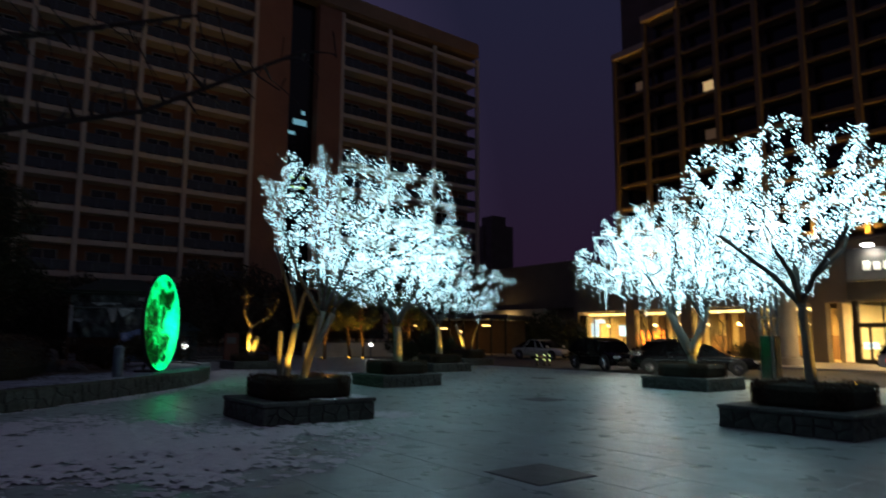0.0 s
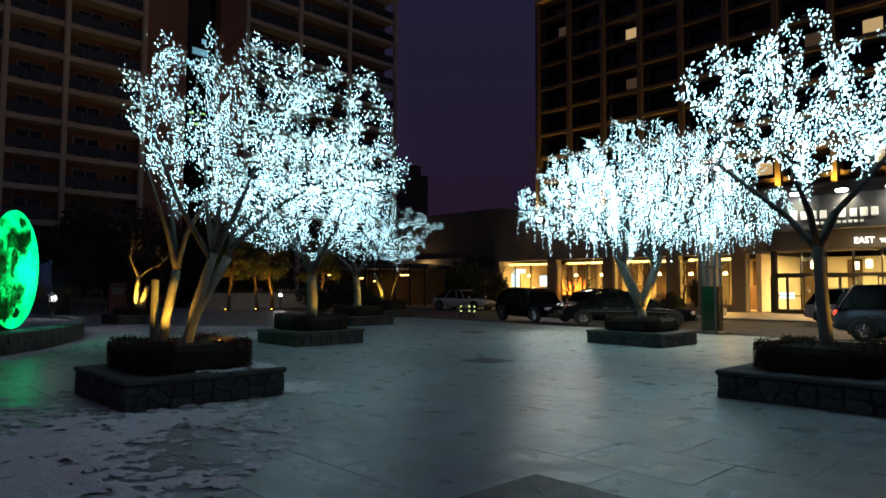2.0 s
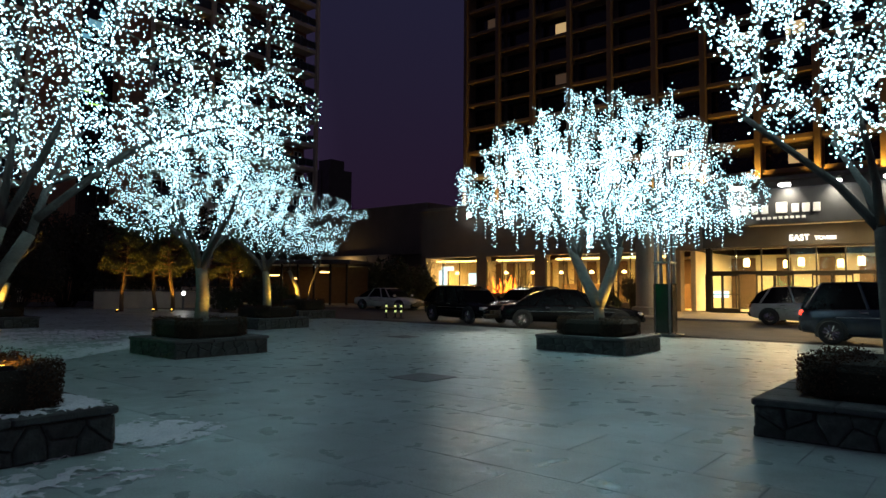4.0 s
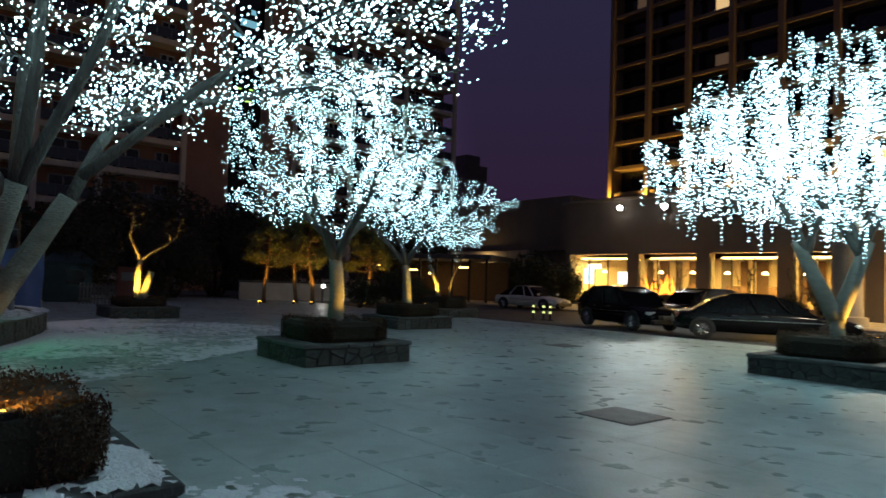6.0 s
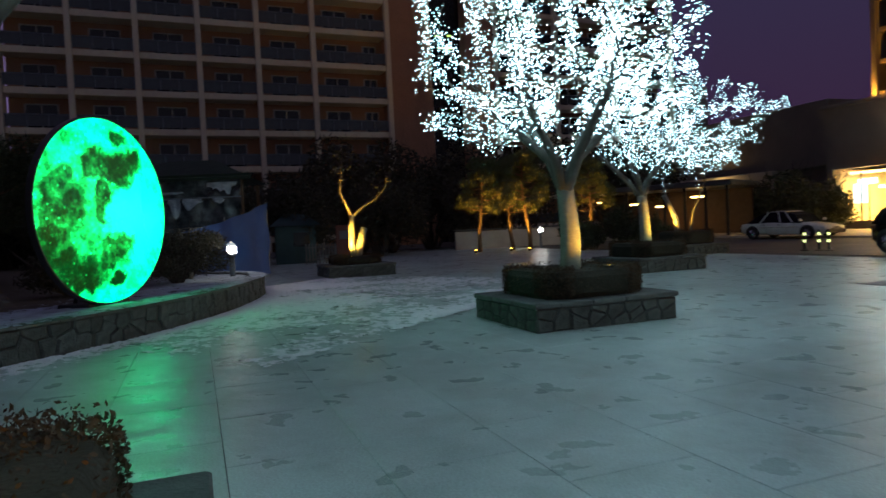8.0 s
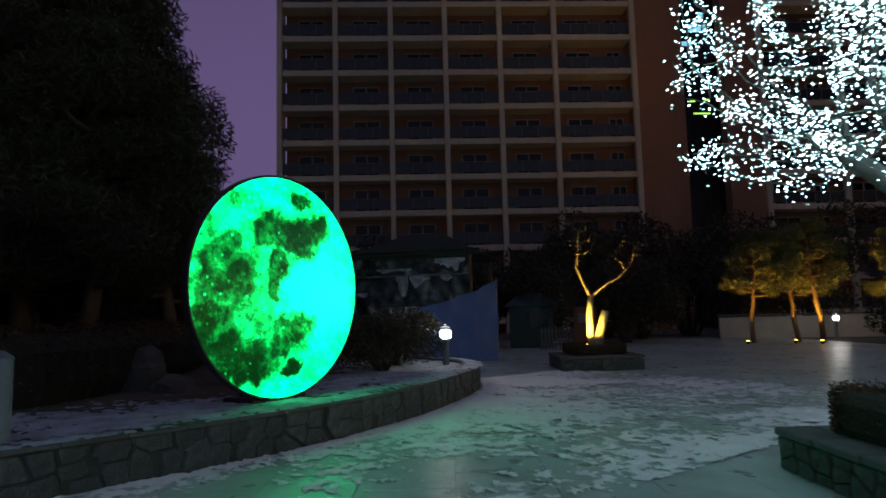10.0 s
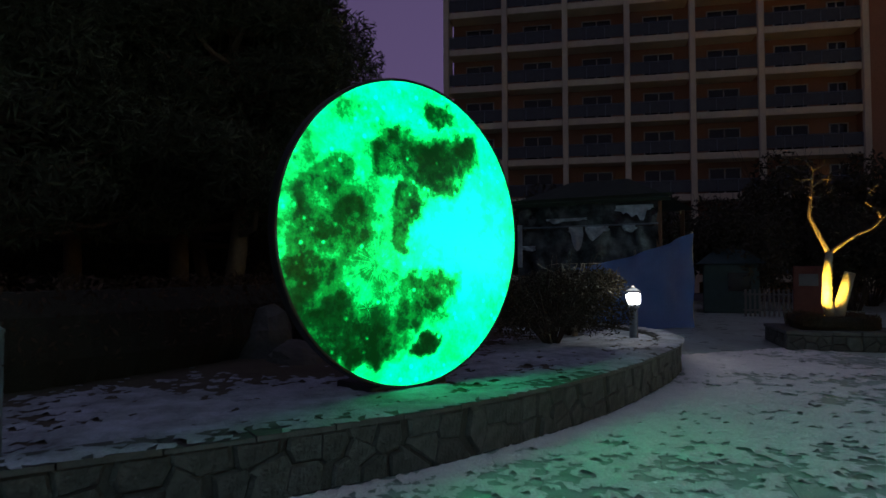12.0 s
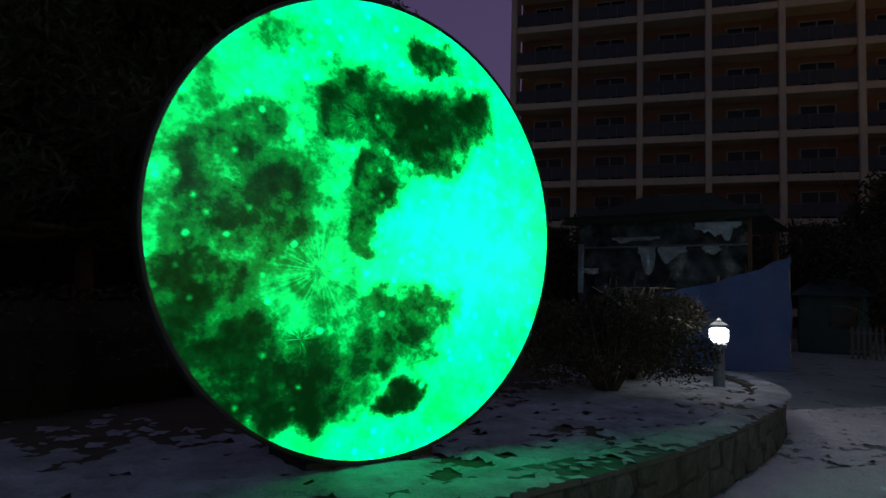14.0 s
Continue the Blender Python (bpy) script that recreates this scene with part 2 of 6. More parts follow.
M_TRIM = material("black_plastic_trim", (0.015, 0.015, 0.015), 0.6, scale=6)
M_CHROME = material("chrome", (0.7, 0.7, 0.7), 0.15, metal=1.0, scale=4, bump=0.02)
M_HEADLAMP = material("headlamp_lens", (0.55, 0.58, 0.6), 0.1, scale=5, bump=0.02)
M_TARP = material("blue_tarpaulin", (0.035, 0.11, 0.36), 0.55, spot=(0.025, 0.075, 0.26), scale=1.5, fine=25, bump=0.4)
# pale blotches over near-black: highlights on the creases painted into the colour
M_PLASTIC = material("plastic_sheet_with_glints", (0.10, 0.125, 0.14), 0.12, spot=(0.006, 0.008, 0.01), scale=1.6, fine=12, amount=1.0, bump=1.0)
M_FLAP_GLINT = material("pale_flap_and_glint", (0.42, 0.50, 0.58), 0.25, spot=(0.16, 0.2, 0.24), scale=3, fine=14, amount=0.9, bump=0.6)
M_GREENROOF = material("green_canvas_roof", (0.012, 0.03, 0.017), 0.8, scale=3, fine=40)
M_WHITEWALL = material("white_garden_wall", (0.40, 0.40, 0.385), 0.8, spot=(0.25, 0.25, 0.24), scale=1.5, fine=20)
M_TEAL = material("teal_kiosk_paint", (0.025, 0.065, 0.072), 0.6, scale=3)
M_WHITEBOARD = material("white_board", (0.13, 0.135, 0.14), 0.6, scale=4)
M_REDBOARD = material("dark_red_board", (0.12, 0.035, 0.025), 0.7, scale=4)
M_ROCK = material("garden_rock", (0.085, 0.09, 0.088), 0.85, spot=(0.04, 0.045, 0.042), scale=3, fine=20, bump=0.9)
M_MANHOLE = material("cast_iron_cover", (0.15, 0.16, 0.16), 0.5, metal=0.1, scale=4, fine=40, bump=0.5)
M_WOOD = material("dark_wood", (0.12, 0.07, 0.04), 0.6, scale=4, fine=40, stretch=(1, 8, 1))
G_SPOT = glow("amber_lens", AMBER, 6.0)
G_WHITE = glow("white_lamp", (1.0, 0.97, 0.9), 30.0)
G_COOL = glow("cool_lamp", (0.92, 0.98, 1.0), 22.0)
G_LANTERN = glow("lantern_globe", (1.0, 0.97, 0.92), 7.0)
G_WARM = glow("warm_lamp", WARM, 9.0)
G_STRIP = glow("amber_ceiling_strip", (1.0, 0.60, 0.18), 6.0)
G_SIGN = glow("white_sign_letters", (1.0, 0.97, 0.88), 3.0)
G_SIGNGREY = glow("dim_sign_letters", (0.9, 0.88, 0.8), 0.22)
M_MIRRORCLAD = material("dark_mirror_cladding", (0.07, 0.07, 0.07), 0.16, metal=1.0, scale=2, fine=30, bump=0.15)
G_SCREEN = glow("blue_white_poster", (0.75, 0.92, 1.0), 1.8)
G_FIRE = glow("orange_neon", (1.0, 0.20, 0.02), 5.0)
G_ROOM = glow("lit_room_curtain", (1.0, 0.66, 0.30), 0.5)
G_ROOMDIM = glow("dim_room_curtain", (0.8, 0.5, 0.3), 0.05)
G_RED = glow("red_tail_lamp", (1.0, 0.06, 0.03), 2.5)
# the tape emits weakly in place of the light it throws back
G_TAPE = glow("tape_reflection_glow", (0.85, 1.0, 0.35), 0.9)
G_BLUE = glow("blue_atrium_light", (0.25, 0.6, 0.75), 0.45)
G_LIME = glow("lime_atrium_light", (0.6, 0.9, 0.15), 0.5)


# ---- mesh tools ----
class Mesh:
    """Collects vertices and faces of one part."""

    def __init__(self):
        self.v, self.f = [], []

    def add(self, verts, faces):
        k = len(self.v)
        self.v += [tuple(p) for p in verts]
        self.f += [tuple(i + k for i in f) for f in faces]
        return self

    def box(self, c, s, turn=0.0, bevel=0.0):
        """A box by its centre and full size; bevelled: its upright and level edges cut."""
        hx, hy, hz = s[0] / 2, s[1] / 2, s[2] / 2
        b = min(bevel, hx * 0.9, hy * 0.9, hz * 0.9)
        rings = [(hx - b, hy - b, -hz), (hx, hy, -hz + b), (hx, hy, hz - b), (hx - b, hy - b, hz)] if b else [(hx, hy, -hz), (hx, hy, hz)]
        vs, fs = [], []
        for x, y, z in rings:
            ring = [(-x, -y), (x, -y), (x, y), (-x, y)]
            if b:
                ring = [(-x + b, -y), (x - b, -y), (x, -y + b), (x, y - b), (x - b, y), (-x + b, y), (-x, y - b), (-x, -y + b)]
            vs += [(px, py, z) for px, py in ring]
        n = 8 if b else 4
        for r in range(len(rings) - 1):
            for i in range(n):
                j = (i + 1) % n
                fs.append((r * n + i, r * n + j, (r + 1) * n + j, (r + 1) * n + i))
        fs.append(tuple(reversed(range(n))))
        fs.append(tuple(range((len(rings) - 1) * n, len(rings) * n)))
        ct, st = math.cos(turn), math.sin(turn)
        return self.add([(c[0] + x * ct - y * st, c[1] + x * st + y * ct, c[2] + z) for x, y, z in vs], fs)

    def tube(self, points, radii, sides=6, cap=True):
        pts = [Vector(p) for p in points]
        vs, fs, ref = [], [], Vector((0.31, 0.95, 0.05))
        for i, p in enumerate(pts):
            d = (pts[min(i + 1, len(pts) - 1)] - pts[max(i - 1, 0)])
            d = d.normalized() if d.length > 1e-9 else Vector((0, 0, 1))
            a = d.cross(ref)
            if a.length < 0.2:
                a = d.cross(Vector((1, 0, 0)))
            a.normalize()
            b = d.cross(a)
            for k in range(sides):
                t = 2 * math.pi * k / sides
                vs.append(p + (a * math.cos(t) + b * math.sin(t)) * radii[i])
        for i in range(len(pts) - 1):
            for k in range(sides):
                j = (k + 1) % sides
                fs.append((i * sides + k, i * sides + j, (i + 1) * sides + j, (i + 1) * sides + k))
        if cap:
            fs.append(tuple(reversed(range(sides))))
            fs.append(tuple(range((len(pts) - 1) * sides, len(pts) * sides)))
        return self.add(vs, fs)

    def lathe(self, c, profile, sides=20):
        """A body of revolution round the vertical through c, by (radius, height) pairs."""
        vs, fs = [], []
        for r, z in profile:
            vs += [(c[0] + r * math.cos(2 * math.pi * k / sides), c[1] + r * math.sin(2 * math.pi * k / sides), c[2] + z) for k in range(sides)]
        for i in range(len(profile) - 1):
            for k in range(sides):
                j = (k + 1) % sides
                fs.append((i * sides + k, i * sides + j, (i + 1) * sides + j, (i + 1) * sides + k))
        fs.append(tuple(reversed(range(sides))))
        fs.append(tuple(range((len(profile) - 1) * sides, len(profile) * sides)))
        return self.add(vs, fs)

    def prism(self, outline, z0, z1):
        n = len(outline)
        vs = [(x, y, z0) for x, y in outline] + [(x, y, z1) for x, y in outline]
        fs = [(i, (i + 1) % n, n + (i + 1) % n, n + i) for i in range(n)]
        return self.add(vs, fs + [tuple(reversed(range(n))), tuple(range(n, 2 * n))])

    def bead(self, p, r):
        x, y, z = p
        return self.add([(x + r, y, z), (x - r, y, z), (x, y + r, z), (x, y - r, z), (x, y, z + r), (x, y, z - r)],
                        [(0, 2, 4), (2, 1, 4), (1, 3, 4), (3, 0, 4), (2, 0, 5), (1, 2, 5), (3, 1, 5), (0, 3, 5)])

    def data(self, name, mat, smooth=False):
        me = bpy.data.meshes.new(name)
        me.from_pydata(self.v, [], self.f)
        me.materials.append(mat)
        if smooth:
            me.polygons.foreach_set("use_smooth", [True] * len(me.polygons))
        me.update()
        return me


def part(name, mesh, mat, parent, label="", smooth=False, kind=""):
    """One mesh object under a thing or a part, in its parent's own axes."""
    ob = new(name, mesh if isinstance(mesh, bpy.types.Mesh) else mesh.data(name, mat, smooth))
    ob.parent = parent
    return tagged(ob, label=label, kind=kind)


def thing(name, label, category, m=None, group="", kind=""):
    ob = new(name)
    ob.empty_display_size = 0.2
    ob.matrix_world = m or Matrix()
    return tagged(ob, label, category, group, kind)


def solid(name, mesh, mat, label, category, m=None, kind="", group="", smooth=False):
    ob = new(name, mesh.data(name, mat, smooth))
    ob.matrix_world = m or Matrix()
    return tagged(ob, label, category, group, kind)


# The place's own grid: u runs along the hotel front, n away from the plaza.
UX, UY, NX, NY = 0.777, -0.629, 0.629, 0.777
TURN = -39.0


def grid(u, n, z=0.0):
    return pose(u * UX + n * NX, u * UY + n * NY, z, 0, 0, TURN)


def uv_of(x, y):
    return x * UX + y * UY, x * NX + y * NY


# ---- ground ----
ground = Mesh().add([(-900, -900, -0.012), (900, -900, -0.012), (900, 900, -0.012), (-900, 900, -0.012)], [(0, 1, 2, 3)])
solid("ground", ground, M_JOINT, "dark grey ground sheet under the paving", "ground", kind="structure")
PLAZA_N, ROAD_N = 25.7, 36.4
road = Mesh().box((-20, (PLAZA_N + ROAD_N) / 2, -0.004), (150, ROAD_N - PLAZA_N, 0.012))
solid("road", road, M_ASPHALT, "dark asphalt drive between plaza and hotel", "road", grid(0, 0), kind="structure")
pave = Mesh().box((-20, (ROAD_N + 47) / 2, 0.03), (150, 47 - ROAD_N, 0.14), bevel=0.02)
solid("pavement", pave, M_SIDEWALK, "pale stone forecourt under the canopy with a low kerb", "pavement", grid(0, 0), kind="structure")

# ---- left tower ----
L_AXIS = pose(-45.7, 45.7, 0, 0, 0, 54)       # local x along the front, local -y towards the plaza
L_COLS = (-12.55, -7.9, -3.25, 1.35, 6.0, 10.7, 17.5)
L_COLS2 = (28.5, 35.4, 42.7, 50.4)
L_ROWS = [1.05 + 3.0 * k for k in range(14)]
left_tower = thing("apartment_tower", "thirteen storey terracotta and cream tower with recessed balconies", "building", L_AXIS, kind="")
core = Mesh().box((18.9, 9.4, 20.9), (62.4, 15.5, 41.8))
part("wall", core, M_TERRA, left_tower, "terracotta rendered wall behind the balconies")
part("pier", Mesh().box((19.6, 0.75, 20.5), (4.2, 1.9, 41.0)), M_TERRA, left_tower)
part("pier", Mesh().box((26.9, 0.75, 20.5), (3.2, 1.9, 41.0)), M_TERRA, left_tower)
shaft = part("glass_shaft", Mesh().box((23.45, 1.3, 20.5), (3.6, 0.8, 41.0)), M_DARKGLASS, left_tower, "dark glazed lift shaft")
for z, g, s, dx in ((26.2, G_BLUE, (1.7, 0.06, 0.7), 0.2), (27.4, G_BLUE, (0.5, 0.06, 0.5), 0.6), (24.8, G_BLUE, (0.9, 0.06, 0.4), -0.8), (19.6, G_LIME, (0.5, 0.06, 0.15), -0.6), (19.7, G_LIME, (0.4, 0.06, 0.15), 0.7), (18.5, G_LIME, (1.5, 0.06, 0.15), 0.2)):
    part("atrium_light", Mesh().box((23.45 + dx, 0.86, z), s, bevel=0.02), g, left_tower)
part("parapet", Mesh().box((18.9, 8.4, 42.1), (63.4, 18.0, 2.3), bevel=0.3), M_ROOFBAND, left_tower, "ochre overhanging roof band")
for x in L_COLS + L_COLS2:
    part("column", Mesh().box((x, -0.12, 20.4), (0.42, 0.5, 40.8), bevel=0.03), M_CREAM, left_tower)
part("side_wall", Mesh().box((-12.55, 0.9, 20.4), (0.3, 1.5, 40.8)), M_CREAM, left_tower)
made = {}
for cols in (L_COLS, L_COLS2):
    for a, b in zip(cols, cols[1:]):
        w = round(b - a - 0.42, 2)
        if w not in made:
            slab = Mesh().box((0, 0.75, 0), (w, 1.7, 0.5), bevel=0.03).data("balcony_slab", M_CREAM)
            rail = Mesh().box((0, 0.02, 0.8), (w, 0.03, 0.85)).data("balcony_glass", M_RAILGLASS)
            bars = Mesh()
            for k in range(int(w / 1.1) + 1):
                bars.box((-w / 2 + 0.03 + k * (w - 0.06) / int(w / 1.1), -0.02, 0.75), (0.05, 0.04, 1.0))
            bars.box((0, 0.0, 1.27), (w, 0.06, 0.06))
            wins = []
            for cx, ww in ((-0.15 * w, 2.2), (0.34 * w, 1.2)) if w > 6 else ((0.1, 2.2),):
                frame_, pane_ = Mesh(), Mesh()
                frame_.box((cx, 1.6, 2.28), (ww, 0.12, 0.08)).box((cx, 1.6, 0.38), (ww, 0.12, 0.08))
                for q in (-ww / 2, 0, ww / 2):
                    frame_.box((cx + q, 1.6, 1.33), (0.09, 0.12, 1.98))
                pane_.box((cx, 1.64, 1.33), (ww, 0.04, 1.9))
                wins += [("window_frame", frame_.data("window_frame", M_FRAMEWHITE)), ("pane", pane_.data("pane", M_DARKGLASS))]
            made[w] = [slab, ("balcony_glass", rail), ("balcony_rail", bars.data("balcony_rail", M_GREYPAINT))] + wins
        for z in L_ROWS:
            x = (a + b) / 2
            slab = part("balcony", made[w][0], None, left_tower)
            slab.location = (x, 0, z)
            if z < 40:
                for nm, me in made[w][1:]:
                    part(nm, me, None, slab)

# ---- right tower ----
right_tower = thing("hotel_tower", "tall brown hotel tower with amber uplit floor edges", "building", grid(0, 70.35), kind="")
R_COLS = [-52.9 + 4.95 * k for k in range(15)]
R_ROWS = [12.4 + 3.05 * k for k in range(13)]
def r_roof(k):
    return 39.9 if k == 0 else 43.5 if k == 1 else 50.5
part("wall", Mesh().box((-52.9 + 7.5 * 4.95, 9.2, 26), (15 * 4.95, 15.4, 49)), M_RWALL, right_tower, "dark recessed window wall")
part("base_block", Mesh().box((-16.5, 7.0, 5.4), (74, 17.5, 10.8)), M_PODIUM, right_tower)
part("end_wall", Mesh().box((-52.75, 8.4, 25), (0.3, 17, 29.6)), M_RTOWER, right_tower)
R_LIT = {(2, 6): G_ROOM, (7, 4): G_ROOM, (2, 4): G_ROOMDIM, (7, 0): G_ROOM, (0, 7): G_ROOMDIM, (6, 4): G_ROOMDIM, (5, 0): G_ROOM}
edge_me = Mesh().box((0, 0.75, 0), (4.5, 1.7, 0.42), bevel=0.03).data("floor_edge", M_RTOWER)
glaz_me = Mesh().box((0, 1.48, 1.5), (4.4, 0.06, 2.5)).data("glazing", M_DARKGLASS)
room_me = {g: Mesh().box((0.55, 1.42, 1.45), (1.6, 0.06, 1.2)).data("lit_window", g) for g in (G_ROOM, G_ROOMDIM)}
for k, x in enumerate(R_COLS):
    top = max(r_roof(k), r_roof(max(k - 1, 0)))
    part("column", Mesh().box((x, -0.15, (10.4 + top) / 2), (0.55, 0.7, top - 10.4), bevel=0.04), M_RTOWER, right_tower)
    if k == len(R_COLS) - 1:
        break
    part("roof_edge", Mesh().box((x + 2.475, 4.0, r_roof(k) - 0.3), (5.4, 9.5, 0.9), bevel=0.05), M_BEIGE, right_tower)
    for j, z in enumerate(R_ROWS):
        if z > r_roof(k) - 1:
            continue
        fl = part("floor_edge", edge_me, None, right_tower)
        fl.location = (x + 2.475, 0, z)
        part("glazing", glaz_me, None, fl)
        if (k, j) in R_LIT:
            part("lit_window", room_me[R_LIT[(k, j)]], None, fl)
for k in range(0, 12):
    m = grid(R_COLS[k], 70.35 - 1.1, 10.9)
    up = thing("facade_uplight", "amber uplight at the foot of a tower column", "light", m, group="facade uplights")
    part("housing", Mesh().box((0, 0, 0.1), (0.4, 0.4, 0.25), bevel=0.04), M_TRIM, up)
    part("lens", Mesh().lathe((0, 0, 0.23), [(0.2, 0), (0.18, 0.08), (0.06, 0.12)], 12), G_SPOT, up)
    p = m.translation
    lamp("uplight_beam", "SPOT", (p.x, p.y, p.z + 0.4), 1800, AMBER, (p.x + NX * 0.9, p.y + NY * 0.9, p.z + 4.5), 0.15, 110, 0.9)

# ---- podium and lobby ----
podium = thing("hotel_podium", "three storey brown stone podium below the tower", "building", grid(0, 0))
part("upper_wall", Mesh().box((-9.0, 57.0, 5.85), (59, 23, 3.9)), M_PODIUM, podium)
part("roof", Mesh().box((-9.0, 57.0, 7.9), (59.6, 23.3, 0.25), bevel=0.05), M_PODIUM, podium)
for x in (-38.3, -32.3, -27.0, -21.8, -17.2):
    part("pillar", Mesh().box((x, 45.9, 2.0), (0.95 if x > -38 else 0.5, 0.7, 4.1), bevel=0.03), M_PODIUM, podium)
part("back_wall", Mesh().box((-9.0, 53.9, 2.0), (59, 0.3, 4.0)), M_PLASTER, podium)
part("side_wall", Mesh().box((-38.35, 50.0, 2.0), (0.3, 7.6, 4.0)), M_PLASTER, podium)
part("room_wall", Mesh().box((-16.2, 50.0, 2.0), (0.3, 7.4, 4.0)), M_PLASTER, podium)
part("interior_floor", Mesh().box((-9.0, 50.0, 0.12), (58.6, 7.6, 0.06)), M_BEIGE, podium)
part("interior_ceiling", Mesh().box((-9.0, 50.0, 3.93), (58.6, 7.6, 0.06)), M_PLASTER, podium)
part("sill_wall", Mesh().box((-27.8, 45.75, 0.35), (20.5, 0.3, 0.5), bevel=0.02), M_PODIUM, podium)
for a, b in ((-38.0, -32.8), (-31.8, -27.5), (-26.5, -22.3), (-21.3, -17.7)):
    n = 3
    for k in range(n):
        wn_ = part("window", Mesh().box(((a + (k + 0.5) * (b - a) / n), 45.7, 2.1), ((b - a) / n - 0.06, 0.02, 3.0)), M_GLASS, podium)
        wn_.visible_shadow = False
        part("mullion", Mesh().box((a + k * (b - a) / n, 45.68, 2.1), (0.06, 0.09, 3.0)), M_FRAMEDARK, podium)
    part("light_strip", Mesh().box(((a + b) / 2, 46.7, 3.62), ((b - a) * 0.86, 0.5, 0.12), bevel=0.03), G_STRIP, podium)
    lamp("restaurant_light", "AREA", tuple(grid((a + b) / 2, 48.5, 3.6).translation), 850, (1.0, 0.54, 0.12), tuple(grid((a + b) / 2, 48.5, 0).translation), 2.0)
# entrance
for x in (-15.0, -4.5, 6.0, 16.0):
    part("door_post", Mesh().box((x, 45.6, 2.1), (0.3, 0.3, 3.9), bevel=0.02), M_FRAMEDARK, podium)
part("header", Mesh().box((1.0, 45.45, 4.6), (32.5, 0.5, 1.2), bevel=0.02), M_FASCIA, podium)
part("transom", Mesh().box((0.5, 45.6, 2.5), (31, 0.14, 0.14)), M_FRAMEDARK, podium)
part("threshold", Mesh().box((0.5, 45.6, 0.14), (31, 0.16, 0.1)), M_FRAMEDARK, podium)
for k in range(22):
    x = -15 + 0.15 + k * 1.42
    part("mullion", Mesh().box((x, 45.6, 2.1), (0.07 if k % 3 else 0.13, 0.1, 3.8)), M_FRAMEDARK, podium)
    for z, h in ((1.31, 2.2), (3.25, 1.3)):
        wn_ = part("window", Mesh().box((x + 0.71, 45.62, z), (1.34, 0.02, h)), M_GLASS, podium)
        wn_.visible_shadow = False
part("transom_beam", Mesh().box((0.5, 45.56, 2.5), (31, 0.2, 0.2), bevel=0.02), M_FRAMEDARK, podium)
for k in range(10):
    x = -14.2 + k * 2.9
    for q in (-0.5, 0.5):
        part("door_leaf", Mesh().box((x + q - 0.46, 45.5, 1.3), (0.07, 0.07, 2.2), bevel=0.01).box((x + q + 0.46, 45.5, 1.3), (0.07, 0.07, 2.2), bevel=0.01).box((x + q, 45.5, 2.36), (0.99, 0.07, 0.09), bevel=0.01).box((x + q, 45.5, 0.28), (0.99, 0.07, 0.2), bevel=0.01).box((x + q, 45.5, 1.2), (0.99, 0.05, 0.05)), M_FRAMEDARK, podium)
for k in range(12):
    part("wall_panel", Mesh().box((-15.2 + k * 2.6, 53.6, 1.95), (0.9 if k % 3 else 1.6, 0.12, 3.5), bevel=0.02), M_WOOD, podium)
for k in range(16):
    part("wall_panel", Mesh().box((-37.6 + k * 1.33, 53.6, 1.95), (0.55 if k % 2 else 0.85, 0.12, 3.5), bevel=0.02), M_WOOD if k % 3 else M_PODIUM, podium)
for k in range(7):
    part("partition", Mesh().box((-36.0 + k * 2.9, 50.6, 1.0), (1.5, 0.14, 1.7), bevel=0.02), M_WOOD, podium)
part("reception_desk", Mesh().box((-9.0, 51.2, 0.7), (4.6, 0.8, 1.1), bevel=0.04), M_WOOD, podium)
for x in (-12.5, -8, -3.5, 1):
    lamp("lobby_light", "AREA", tuple(grid(x, 49.5, 3.7).translation), 900, (1.0, 0.66, 0.24), tuple(grid(x, 49.5, 0).translation), 2.0)

# canopy
canopy = thing("entrance_canopy", "deep dark grey canopy over the hotel entrance", "canopy", grid(0, 0))
part("fascia", Mesh().box((-1.9, 39.0, 5.55), (21.4, 0.4, 1.75), bevel=0.04), M_FASCIA, canopy)
part("deck", Mesh().box((-1.9, 42.3, 5.5), (21.4, 6.2, 0.5), bevel=0.04), M_FASCIA, canopy)
part("soffit", Mesh().box((-1.9, 42.3, 5.2), (21.2, 6.0, 0.08)), M_PLASTER, canopy)
column = Mesh().lathe((0, 0, 0), [(0.86, 0.1), (0.86, 0.5), (0.66, 0.55), (0.64, 1.2), (0.64, 5.2)], 28)
solid("round_column", column, M_BEIGE, "thick round stone column with a plinth at the canopy", "column", grid(-16.3, 39.4), smooth=False)
for k in range(7):
    for q in (0, 1):
        dl = thing("downlight", "small round recessed canopy downlight", "light", grid(-11.2 + k * 2.1 + q * 0.35, 40.6 + q * 2.2, 5.12), group="canopy downlights")
        part("rim", Mesh().lathe((0, 0, 0), [(0.14, 0), (0.14, 0.05)], 14), M_CHROME, dl)
        part("bulb", Mesh().lathe((0, 0, -0.03), [(0.05, 0), (0.11, 0.02), (0.11, 0.05)], 12), G_WARM, dl)
for k in range(3):
    p = grid(-9.5 + 4.2 * k, 41.5, 5.1).translation
    lamp("canopy_light", "AREA", tuple(p), 380, WARM, (p.x, p.y, 0), 1.2)
# podium lobby further back
lobby = thing("lobby_wing", "low beige lobby wing with a dark upper storey", "building", grid(0, 0))
part("upper_block", Mesh().box((-53, 63, 7.2), (19, 22, 5.0), bevel=0.05), M_PODIUM, lobby)
part("glazing", Mesh().box((-53, 53.0, 7.0), (15, 1.8, 2.4)), M_DARKGLASS, lobby)
part("fascia", Mesh().box((-54, 53.3, 4.0), (11, 3.4, 1.5), bevel=0.05), M_BEIGE, lobby)
